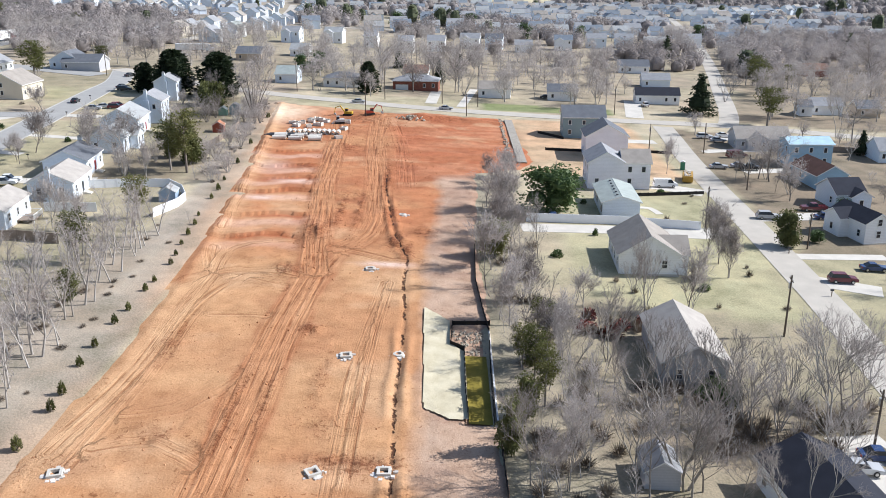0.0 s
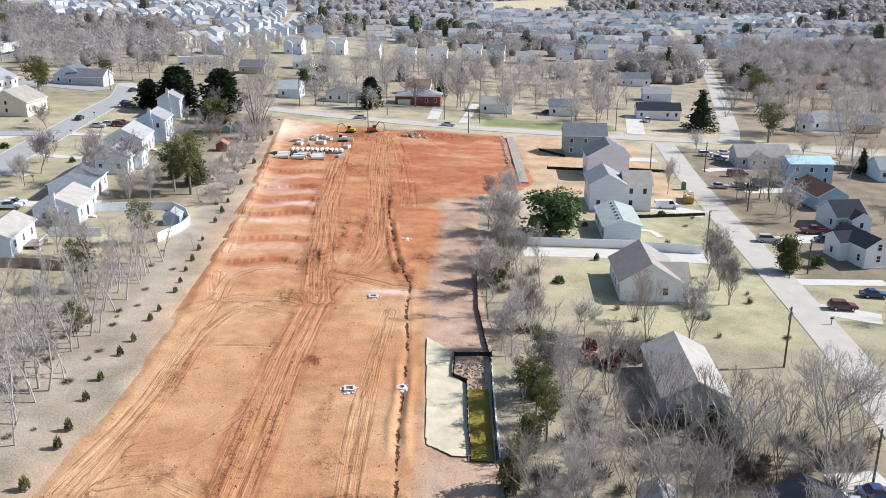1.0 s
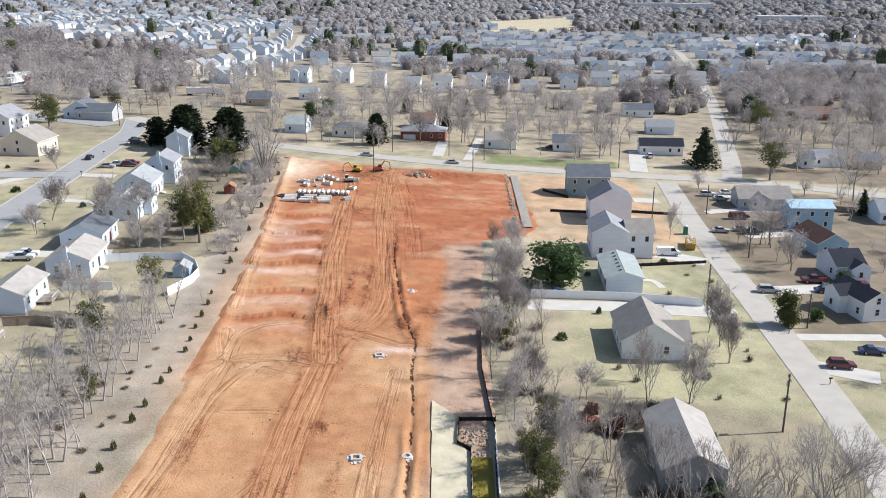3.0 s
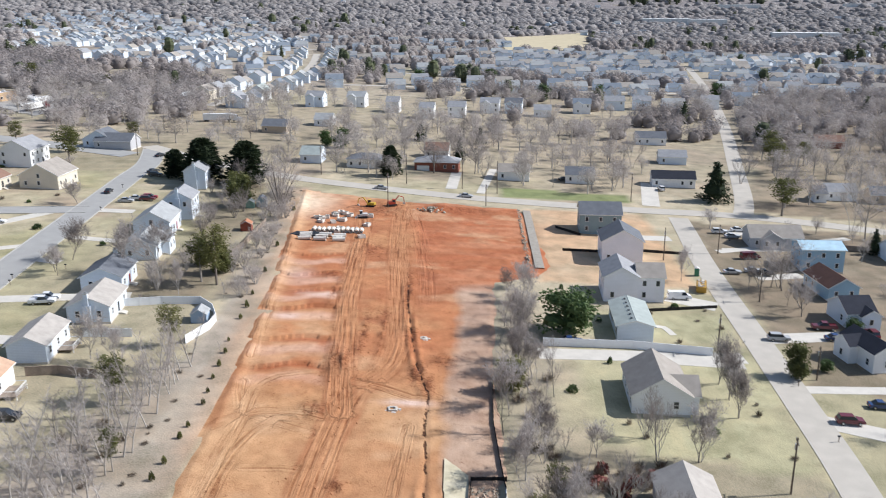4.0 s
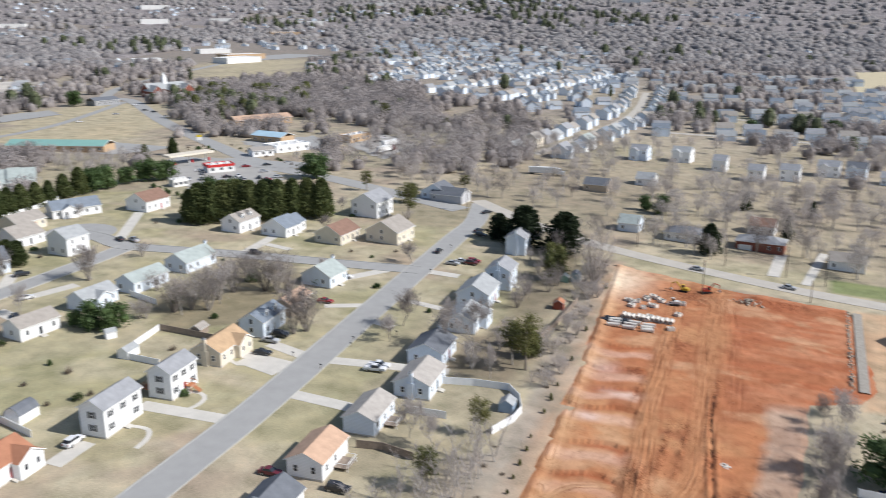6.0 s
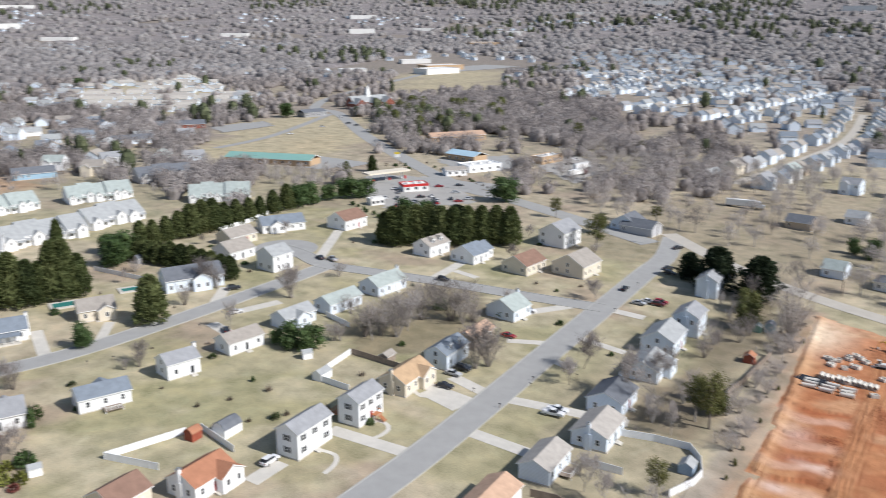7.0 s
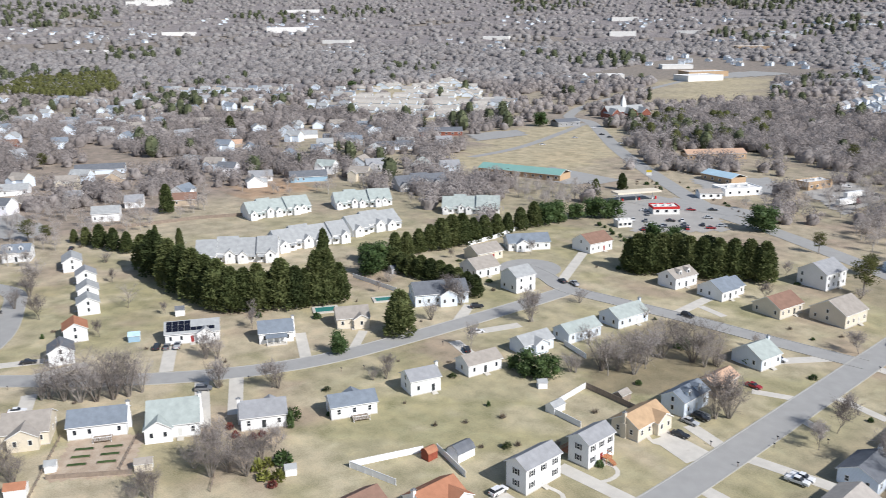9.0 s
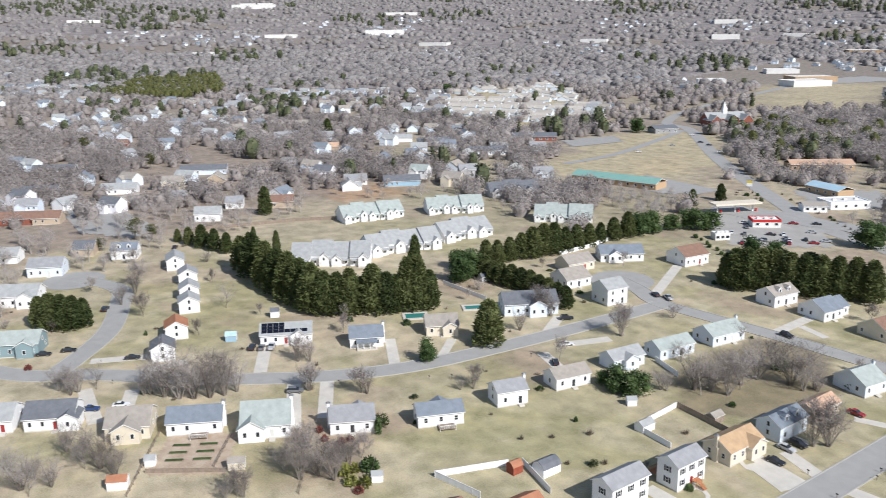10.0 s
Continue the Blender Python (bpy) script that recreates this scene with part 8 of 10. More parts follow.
evergreen(-50.8, 109.1, 7.4, "pine", 0.8)
evergreen(12.6, 102.0, 4.0, "pine", 0.8)
evergreen(-397.7, 98.5, 6.2, "column", 1.2)
evergreen(-389.5, 101.4, 8.3, "column", 1.25)
evergreen(-381.0, 104.9, 10.6, "column", 1.3)
evergreen(-372.1, 107.9, 10.2, "column", 1.2)
evergreen(-365.1, 111.3, 9.3, "column", 1.2)
evergreen(-336.5, 108.2, 14.5, "column", 1.2)
evergreen(-323.5, 108.4, 18.7, "column", 1.15)
evergreen(-309.4, 108.8, 18.2, "column", 1.2)
evergreen(-299.2, 109.5, 17.8, "column", 1.2)
evergreen(-290.8, 110.6, 18.3, "column", 1.2)
evergreen(-282.6, 111.7, 17.6, "column", 1.2)
evergreen(-273.8, 112.4, 18.0, "column", 1.2)
evergreen(-268.6, 115.1, 16.0, "column", 1.1)
evergreen(-266.5, 119.2, 15.4, "column", 1.1)
evergreen(-264.1, 122.9, 16.7, "column", 1.1)
evergreen(-263.9, 127.2, 13.0, "column", 1.0)
evergreen(-260.7, 130.1, 17.9, "column", 1.2)
evergreen(-257.9, 134.3, 15.0, "column", 1.2)
evergreen(-257.1, 137.7, 13.8, "column", 1.0)
evergreen(-256.3, 141.9, 19.7, "column", 0.95)
evergreen(-254.9, 145.3, 20.0, "column", 0.9)
evergreen(-254.1, 149.6, 14.2, "column", 1.1)
evergreen(-278.9, 158.0, 20.0, "column", 0.6)
evergreen(-365.3, 123.9, 10.0, "column", 0.7)
evergreen(-350.6, 129.0, 10.7, "column", 0.7)
evergreen(-285.3, 195.7, 10.9, "column", 1.25)
evergreen(-284.0, 200.5, 10.5, "column", 1.25)
evergreen(-285.2, 207.8, 10.4, "column", 1.25)
evergreen(-285.3, 213.8, 11.4, "column", 1.25)
evergreen(-284.0, 218.9, 13.5, "column", 1.3)
evergreen(-284.1, 225.1, 14.1, "column", 1.3)
evergreen(-283.1, 229.9, 14.1, "column", 1.2)
evergreen(-283.2, 236.3, 11.2, "column", 1.25)
evergreen(-284.0, 243.4, 11.1, "column", 1.25)
evergreen(-284.6, 251.2, 10.4, "column", 1.25)
evergreen(-286.2, 259.3, 9.5, "column", 1.2)
evergreen(-286.7, 267.7, 10.7, "column", 1.3)
evergreen(-287.0, 276.7, 12.1, "column", 1.3)
evergreen(-271.7, 185.8, 9.3, "column", 1.55)
evergreen(-266.5, 186.0, 8.3, "column", 1.55)
evergreen(-261.7, 186.9, 8.5, "column", 1.55)
evergreen(-256.9, 188.1, 9.1, "column", 1.55)
evergreen(-252.8, 189.6, 8.5, "column", 1.55)
evergreen(-249.3, 191.3, 8.3, "column", 1.55)
evergreen(-244.8, 192.3, 7.5, "column", 1.55)
evergreen(-240.1, 192.7, 7.5, "column", 1.55)
evergreen(-234.4, 192.4, 7.4, "column", 1.55)
evergreen(-227.8, 190.6, 8.3, "column", 1.55)
evergreen(-288.0, 284.8, 12.3, "round", 1.3)
evergreen(-286.7, 292.7, 11.0, "round", 1.3)
evergreen(-285.6, 302.7, 9.2, "round", 1.3)
evergreen(-272.2, 174.6, 11.9, "round", 1.3)
evergreen(-275.8, 182.3, 11.7, "round", 1.3)
evergreen(-288.7, 183.3, 8.9, "round", 1.3)
evergreen(-214.5, 259.7, 12.9, "column", 1.2)
evergreen(-210.5, 259.8, 15.7, "column", 1.3)
evergreen(-207.3, 262.5, 16.0, "column", 1.3)
evergreen(-204.5, 267.1, 16.0, "column", 1.3)
evergreen(-200.8, 270.6, 16.0, "column", 1.3)
evergreen(-195.5, 271.9, 16.0, "column", 1.3)
evergreen(-191.2, 274.3, 16.0, "column", 1.2)
evergreen(-187.1, 278.7, 16.0, "column", 1.2)
evergreen(-183.0, 283.0, 16.0, "column", 1.2)
evergreen(-179.0, 287.3, 16.0, "column", 1.2)
evergreen(-173.6, 289.4, 16.0, "column", 1.2)
evergreen(-313.3, 28.2, 10.9, "column", 1.2)
evergreen(-307.5, 31.0, 13.0, "column", 1.25)
evergreen(-305.3, 34.3, 12.6, "column", 1.25)
evergreen(-304.2, 37.8, 11.8, "column", 1.25)
evergreen(-304.5, 41.1, 10.2, "column", 1.2)
screen_row([(-270.3, 303.5), (-232.9, 286.4)], 9, 2, "round", 1.4)
bare(-57.3, 260.5, 19.0, "puff", 0.75)
bare(30.6, 120.5, 12.6, "near", 0.7)
bare(30.5, 127.3, 8.4, "near", 0.8)
bare(37.2, 120.7, 8.7, "vase", 1.0)
bare(21.1, 120.5, 4.8, "vase", 1.2)
bare(48.1, 136.0, 7.1, "vase", 1.0)
bare(48.6, 143.2, 7.9, "vase", 1.0)
bare(48.2, 149.1, 7.8, "vase", 1.0)
bare(16.5, 140.4, 11.6, "near", 0.7)
bare(79.7, 204.2, 12.9, "mid", 1.4300000000000002)
bare(77.6, 206.3, 10.8, "mid", 1.3)
bare(78.0, 186.7, 8.0, "vase", 1.3)
bare(55.5, 208.1, 7.3, "vase", 1.0)
bare(123.1, 255.6, 20.7, "mid", 1.1700000000000002)
bare(175.0, 353.1, 23.0, "mid", 1.3)
bare(9.0, 172.1, 9.9, "mid", 1.3)
bare(9.2, 152.8, 11.2, "mid", 1.1700000000000002)
bare(6.8, 125.9, 11.6, "near", 0.8)
bare(-70.0, 187.7, 13.1, "mid", 1.1700000000000002)
bare(-99.0, 210.4, 5.1, "vase", 1.2)
bare(-94.5, 188.1, 6.0, "vase", 1.2)
bare(-70.5, 175.0, 1.3, "vase", 1.0)
bare(-24.1, 352.7, 23.9, "mid", 1.1700000000000002)
bare(4.6, 326.8, 18.2, "mid", 1.1700000000000002)
bare(-3.1, 337.6, 16.5, "mid", 1.1700000000000002)
bare(24.9, 73.7, 11.4, "near", 1.0)
bare(20.6, 73.4, 11.9, "near", 0.9)
bare(12.4, 73.8, 7.0, "near", 0.8)
bare(45.6, 88.0, 14.2, "near", 1.0)
bare(37.2, 83.8, 10.4, "near", 0.7)
bare(34.6, 84.8, 9.1, "near", 0.8)
bare(20.2, 91.1, 10.2, "near", 0.8)
bare(26.3, 74.7, 9.6, "near", 1.0)
bare(8.8, 74.5, 11.4, "near", 0.8)
bare(52.2, 95.1, 8.4, "near", 1.0)
bare(-177.0, 68.7, 9.7, "vase", 1.3)
bare(-234.0, 51.5, 15.4, "mid", 1.3)
bare(-228.7, 56.4, 12.8, "mid", 1.3)
bare(-225.2, 65.0, 10.3, "mid", 1.1700000000000002)
bare(-228.7, 62.9, 12.9, "mid", 1.1700000000000002)
bare(-205.9, 98.2, 6.9, "vase", 1.3)
bare(-215.4, 86.7, 7.0, "vase", 1.3)
bare(-192.7, 129.1, 5.3, "vase", 1.3)
bare(-196.8, 190.2, 8.8, "vase", 1.3)
bare(-225.3, 159.0, 4.0, "vase", 1.3)
bare(-225.4, 178.5, 9.3, "vase", 1.2)
bare(-200.6, 29.3, 9.6, "mid", 1.1700000000000002)
bare(-205.6, 23.8, 9.0, "mid", 1.1700000000000002)
bare(-249.4, 34.6, 7.0, "mid", 1.3)
bare(-253.1, 29.0, 6.1, "mid", 1.3)
bare(-254.0, 27.6, 7.0, "mid", 1.3)
bare(-171.1, 73.3, 7.4, "vase", 1.5)
bare(-174.2, 50.9, 5.7, "vase", 1.5)
bare(-199.9, 10.6, 7.1, "mid", 1.3)
bare(-150.0, 190.8, 12.1, "mid", 1.3)
bare(-155.0, 189.5, 10.5, "mid", 1.3)
bare(-153.5, 178.4, 10.2, "mid", 1.3)
bare(-145.6, 204.9, 10.5, "mid", 1.3)
bare(-147.1, 217.2, 9.0, "mid", 1.3)
bare(-117.3, 184.2, 10.8, "vase", 1.4)
bare(-159.5, 212.3, 7.4, "mid", 1.3)
bare(-668.4, 356.7, 19.7, "mid", 1.2)
bare(-132.6, 137.1, 2.2, "vase", 1)
bare(-174.3, 82.4, 6.1, "vase", 1.2)
bare(-337.5, 65.6, 9.2, "vase", 1.3)
bare(-303.0, 60.7, 7.4, "vase", 1.3)
bare(-295.1, 87.9, 8.6, "mid", 1.3)
bare(-235.6, 91.7, 6.5, "vase", 1.4)
bare(-192.3, 159.1, 7.4, "vase", 1.0)
bare(-79.5, 190.7, 10.5, "vase", 1.3)
bare(-76.0, 202.6, 7.7, "vase", 1.3)
bare(-96.1, 199.5, 8.1, "vase", 1.3)
bare(-96.1, 190.4, 4.7, "vase", 1.3)
bare(-117.5, 252.5, 5.8, "vase", 1.6)
bare(-237.6, 47.3, 10.0, "puff", 1.0)
bare(-234.0, 50.2, 13.0, "puff", 1.0)
bare(-230.3, 53.4, 13.0, "puff", 1.0)
bare(-228.0, 57.0, 13.0, "puff", 1.0)
bare(-226.3, 60.8, 13.0, "puff", 1.0)
bare(-225.4, 64.8, 13.0, "puff", 1.0)
bare(-225.6, 68.5, 9.3, "puff", 1.0)
bare(-254.6, 25.4, 8.2, "puff", 0.9)
bare(-250.6, 30.1, 9.4, "puff", 0.9)
bare(-249.6, 27.7, 6.9, "puff", 0.9)
bare(-216.5, 21.4, 7.4, "puff", 1.0)
bare(-209.1, 24.1, 9.5, "puff", 1.0)
bare(-203.6, 27.0, 9.7, "puff", 1.0)
bare(-198.4, 29.5, 8.4, "puff", 1.0)
bare(-206.9, 12.7, 7.3, "puff", 1.0)
bare(-203.8, 9.6, 9.8, "puff", 1.0)
bare(-201.5, 15.8, 7.3, "puff", 1.0)
bare(-213.9, 8.6, 6.7, "puff", 0.9)
bare(-179.1, 64.4, 7.0, "puff", 1.0)
bare(-173.6, 65.8, 10.6, "puff", 1.0)
bare(-172.7, 70.0, 10.6, "puff", 1.0)
bare(-185.4, 72.5, 6.9, "puff", 0.9)
bare(-168.8, 72.5, 8.7, "puff", 1.0)
bare(-172.5, 78.1, 8.5, "puff", 1.0)
bare(-173.4, 52.2, 6.0, "puff", 1.1)
bare(-174.5, 48.4, 5.0, "puff", 1.0)
bare(-204.4, 99.3, 7.2, "puff", 1.0)
bare(-215.0, 86.2, 9.0, "puff", 0.9)
bare(-233.8, 94.3, 7.8, "puff", 0.9)
bare(-235.8, 91.4, 6.5, "puff", 0.9)
bare(-156.9, 179.5, 11.7, "puff", 1.0)
bare(-153.9, 183.0, 11.5, "puff", 1.0)
bare(-149.5, 184.9, 11.9, "puff", 1.0)
bare(-151.8, 193.4, 11.2, "puff", 1.0)
bare(-151.9, 200.4, 12.7, "puff", 1.0)
bare(-153.6, 210.1, 11.7, "puff", 1.0)
bare(-144.3, 205.7, 13.0, "puff", 1.0)
bare(-140.1, 205.6, 9.0, "puff", 1.0)
bare(-138.9, 209.0, 10.7, "puff", 0.9)
bare(-160.5, 172.3, 5.9, "puff", 1.0)
bare(-172.6, 190.8, 7.0, "puff", 0.9)
bare(-119.2, 181.2, 9.6, "puff", 1.0)
bare(-117.2, 184.3, 11.5, "puff", 1.0)
bare(-197.3, 189.4, 10.4, "puff", 0.9)
bare(-174.5, 220.0, 6.2, "puff", 0.9)
bare(-190.9, 126.5, 5.7, "puff", 0.9)
bare(-192.3, 122.9, 4.0, "puff", 0.9)
bare(-238.0, 45.4, 6.0, "puff", 0.9)
bare(-330.4, 64.0, 10.1, "puff", 1.0)
bare(-320.1, 56.6, 8.7, "puff", 0.9)
bare(-219.1, 164.0, 8.0, "puff", 0.9)
bare(-223.9, 181.0, 9.3, "puff", 0.9)
bare(-161.9, 171.5, 6.1, "puff", 0.9)
shrub(-191.5, 78.8, 1.6, 2.0, "red")
shrub(-186.7, 78.2, 1.5, 1.9, "red")
shrub(-183.1, 81.2, 1.5, 1.9, "red")
shrub(-183.2, 83.7, 1.4, 1.8, "red")
shrub(-161.1, 75.1, 1.6, 2.0, "red")
shrub(-169.7, 75.6, 2.6, 3.2, "yellow")
shrub(-169.5, 78.2, 2.2, 2.8, "yellow")
shrub(-162.5, 77.2, 2.6, 3.2, "yellow")
shrub(-164.9, 75.1, 2.4, 3.0, "yellow")
shrub(-168.2, 81.6, 3.2, 4.0, "green")
shrub(-185.7, 93.4, 3.6, 4.5, "green")
shrub(-275.5, 19.8, 1.6, 2.0, "red")
shrub(-182.0, 102.1, 1.0, 1.2, "green")
shrub(-179.1, 103.8, 1.0, 1.2, "green")
shrub(-121.8, 139.8, 1.5, 1.9, "green")
shrub(-141.2, 128.0, 1.8, 2.2, "green")
shrub(-140.3, 130.8, 1.6, 2.0, "brown")
shrub(-152.9, 137.2, 2.0, 2.5, "brown")
shrub(-215.4, 86.7, 2.2, 2.8, "brown")
shrub(-175.1, 121.7, 1.0, 1.2, "brown")
shrub(-172.5, 168.4, 2.0, 2.5, "brown")
shrub(-152.7, 211.6, 3.5, 4.4, "green")
shrub(-133.2, 218.4, 3.5, 4.4, "green")
shrub(-258.3, 137.9, 2.0, 2.5, "yellow")
shrub(-244.1, 134.6, 2.0, 2.5, "green")

JOINED = []
# broad trees along the crossing road and among the eastern houses
for x, y, h, w_ in ((79.5, 206.2, 10.5, 0.85), (79.8, 192.3, 7, 1.0), (74.5, 205, 9, 0.9), (152, 354, 16, 0.8), (112.3, 295.4, 15, 0.7), (121.4, 262, 17, 0.6), (138, 297, 14, 0.8), (160, 322, 15, 0.8), (128, 330, 13, 0.8), (22, 313, 12, 0.9), (33, 309, 12.5, 0.95), (47, 308, 12, 0.95), (56, 312, 12, 0.9), (8, 322, 12, 0.9), (27, 334, 13, 0.9), (-45, 316, 11, 0.9), (-64, 306, 13, 1.0), (-71, 297, 13, 1.0), (62, 340, 13, 0.9), (70, 352, 13, 0.9), (0, 345, 12, 0.9), (-24, 340, 12, 0.9), (108, 330, 13, 0.9), (117, 350, 13, 0.9)):
    bare(x, y, h, "big", w_)
for x, y, h in ((48.6, 149.6, 7.5), (48.5, 142.7, 7), (48.3, 136.2, 7.5)):
    bare(x, y, h, "vase", 0.9)
for x, y, h, style, wide in ((118.5, 239, 6.5, "spruce", 1.3), (86, 178, 3.5, "round", 1.6), (71.5, 157, 3.0, "round", 1.3), (-236, 300, 9, "round", 1.5), (-228, 306, 8, "round", 1.6), (-282, 312, 12, "round", 1.4), (-276, 318, 11, "round", 1.4), (-203, 275, 15, "magnolia", 1.6), (-194, 281, 15, "magnolia", 1.6), (-214, 268, 13, "magnolia", 1.5)):
    evergreen(x, y, h, style, wide)
# tall trees before the house south of the lawn
for x, y, h, w_ in ((24.4, 75.0, 19.0, 0.9), (45.6, 88.6, 15.5, 0.85), (28.5, 91, 12, 0.8), (34, 93, 11.5, 0.8), (38, 95, 9.5, 0.9), (20.2, 77.5, 11.5, 0.8), (12.6, 74, 10, 0.75), (38.5, 87, 10.5, 0.8), (35.2, 88.5, 11.5, 0.8), (21.7, 103, 11, 0.85), (30.2, 79.5, 11.5, 0.8), (42, 79, 10, 0.8), (50, 82, 10, 0.8), (16.5, 86, 10.5, 0.8), (27, 97, 10, 0.8), (16, 97, 9.5, 0.7), (43.5, 97, 9, 0.8), (33, 68, 12, 0.9), (47, 68, 11, 0.9)):
    bare(x, y, h, "big", w_)
for x, y, h, w_ in ((31.1, 121.7, 10.5, 0.55), (20.1, 120.4, 5.5, 1.25), (37.6, 120.9, 7.5, 0.7), (30.1, 127.2, 6.5, 0.7)):
    bare(x, y, h, "big", w_)
for x, y, h in ((12, 150, 8), (11.5, 166, 8.5), (14, 188, 9.5), (13, 126, 8.5), (12.5, 118, 8)):
    bare(x, y, h, "big", 0.8)


def wood_of(poly, count, single, heights, kinds, wide, gap, apart, seed):
    """Trees in a polygon: the first ones single things, the rest joined."""
    n = [0]

    def one(x, y, r):
        kind, h, w_ = r.choice(kinds), r.uniform(*heights), r.uniform(*wide)
        if n[0] < single:
            bare(x, y, h, kind, w_)
        else:
            JOINED.append((kind, x, y, h, w_, r.uniform(0, 6.28)))
        n[0] += 1
    scatter(poly, count, one, gap, apart, seed)


def join_trees(rows, name, label):
    V, Fc, Mi, base = [], [], [], 0
    cache = {}
    for i, (kind, x, y, h, wide, a) in enumerate(rows):
        k = BARE[kind][i % len(BARE[kind])]
        if id(k) not in cache:
            w_, t_ = k[3], k[4]
            tri = [q for f in w_.f for q in ([f] if len(f) == 3 else [(f[0], f[1], f[2]), (f[0], f[2], f[3])])]
            cache[id(k)] = (np.array(w_.v + t_.v), np.array(tri + [tuple(v + len(w_.v) for v in f) for f in t_.f]), np.r_[np.zeros(len(tri), int), np.ones(len(t_.f), int)])
        v, f, m = cache[id(k)]
        s = h / k[2]
        c, sn = math.cos(a) * s * wide, math.sin(a) * s * wide
        V.append(np.stack([v[:, 0] * c - v[:, 1] * sn + x, v[:, 0] * sn + v[:, 1] * c + y, v[:, 2] * s + gz(x, y)], -1))
        Fc.append(f + base)
        Mi.append(m)
        base += len(v)
    return raw_mesh(name, np.concatenate(V), np.concatenate(Fc), [PALE_BARK, TWIG], label, "trees", np.concatenate(Mi))


def raw_mesh(name, V, Fc, materials, label, category, mi=None):
    me = bpy.data.meshes.new(name)
    me.vertices.add(len(V))
    me.vertices.foreach_set("co", V.ravel())
    me.loops.add(Fc.size)
    me.loops.foreach_set("vertex_index", Fc.ravel())
    me.polygons.add(len(Fc))
    me.polygons.foreach_set("loop_start", np.arange(len(Fc)) * 3)
    if mi is not None:
        me.polygons.foreach_set("material_index", mi)
    me.update(calc_edges=True)
    for q in materials:
        me.materials.append(q)
    return tagged(new(name, me), label, category, kind="stuff")


block(-58, 165, 0, 20, 24)
# thin woods west and east of the site
BRUSH_RIGHT = [(10, 45), (9.5, 150), (15, 150), (18, 112), (24, 100), (52, 95), (54, 45)]
wood_of(WOOD_LEFT, 190, 24, (8, 14), ("slim",), (1.0, 1.5), 0.5, 1.5, 11)
scatter(WOOD_LEFT, 22, lambda x, y, r: shrub(x, y, r.uniform(0.8, 2.0), r.uniform(1.5, 3.0)), 0.5, 1.5, 12)
wood_of(BRUSH_RIGHT, 34, 16, (5, 9), ("slim", "near"), (0.8, 1.1), 0.3, 3.6, 13)
scatter([(9, 60), (9, 150), (16, 150), (19, 100), (16, 60)], 40, lambda x, y, r: shrub(x, y, r.uniform(1.0, 2.4), r.uniform(2.0, 3.6)), 0.3, 1.3, 14)
scatter([(29, 80), (46, 79), (52, 93), (33, 94)], 26, lambda x, y, r: shrub(x, y, r.uniform(1.2, 2.6), r.uniform(2.4, 4.2)), 0.3, 1.0, 37)
scatter([(16, 110), (18, 117.5), (35, 119), (36, 112)], 24, lambda x, y, r: shrub(x, y, r.uniform(0.8, 2.2), r.uniform(1.8, 3.4), r.choice(("brown", "brown", "red"))), 0.3, 1.0, 38)
scatter([(26, 92.5), (38, 92.5), (38, 95.5), (26, 95.5)], 10, lambda x, y, r: shrub(x, y, r.uniform(1.4, 2.4), r.uniform(2.0, 3.2), r.choice(("brown", "green"))), 0.0, 0.9, 43)
scatter([(14, 78), (28, 80), (26, 96), (15, 98)], 12, lambda x, y, r: shrub(x, y, r.uniform(1.0, 2.4), r.uniform(2.0, 3.6)), 0.3, 1.3, 39)
wood_of([(8.5, 60), (8, 140), (9.5, 196), (16, 198), (15, 140), (17, 60)], 46, 16, (4.5, 8.5), ("slim", "vase", "slim"), (0.9, 1.3), 0.3, 1.5, 33)
wood_of([(-46, 150), (-50, 215), (-57, 290), (-64, 290), (-58, 215), (-54, 150)], 60, 12, (2.5, 6), ("slim", "puff"), (0.9, 1.3), 0.5, 1.8, 15)
wood_of([(-62, 140), (-78, 140), (-84, 290), (-66, 290)], 26, 14, (3.5, 8), ("puff", "vase", "mid"), (0.8, 1.1), 1.2, 4, 34)
scatter([(-47, 75), (-47, 150), (-55, 290), (-64, 290), (-52, 150), (-50, 75)], 50, lambda x, y, r: shrub(x, y, r.uniform(0.25, 0.7), r.uniform(0.8, 2.2)), 0.5, 1.5, 16)
# among the houses
wood_of([(-48, 306), (65, 296), (92, 460), (-66, 431)], 105, 16, (9, 15), ("crown",), (0.8, 1.15), 2.4, 6, 17)
wood_of([(-110, 430), (150, 450), (190, 620), (-120, 560)], 62, 0, (8, 13), ("crown",), (0.85, 1.2), 3, 9, 18)
wood_of([(108, 285), (190, 300), (330, 640), (160, 640)], 165, 8, (10, 16), ("crown",), (0.85, 1.2), 2.4, 7, 19)
wood_of([(-161, 335), (-70, 350), (-100, 540), (-247, 500)], 95, 10, (9, 14), ("crown",), (0.85, 1.2), 2.4, 7, 20)
wood_of([(-392, 275), (-345, 285), (-300, 317), (-340, 362), (-419, 335)], 60, 0, (7, 10), ("crown",), (0.9, 1.2), 0.5, 4, 21)
wood_of([(-177, 371), (-165, 379), (-168, 415), (-186, 449), (-201, 430)], 9, 4, (9, 12), ("crown",), (0.9, 1.2), 1.5, 8, 41)
wood_of([(-260, 380), (-180, 420), (-120, 540), (-250, 580)], 60, 0, (8, 13), ("crown",), (0.9, 1.2), 2.4, 9, 42)
wood_of([(-125, 130), (-250, 60), (-330, 10), (-400, 90), (-300, 190), (-200, 330), (-125, 300)], 30, 30, (3.5, 6), ("vase", "puff"), (1.0, 1.4), 3, 9, 22)
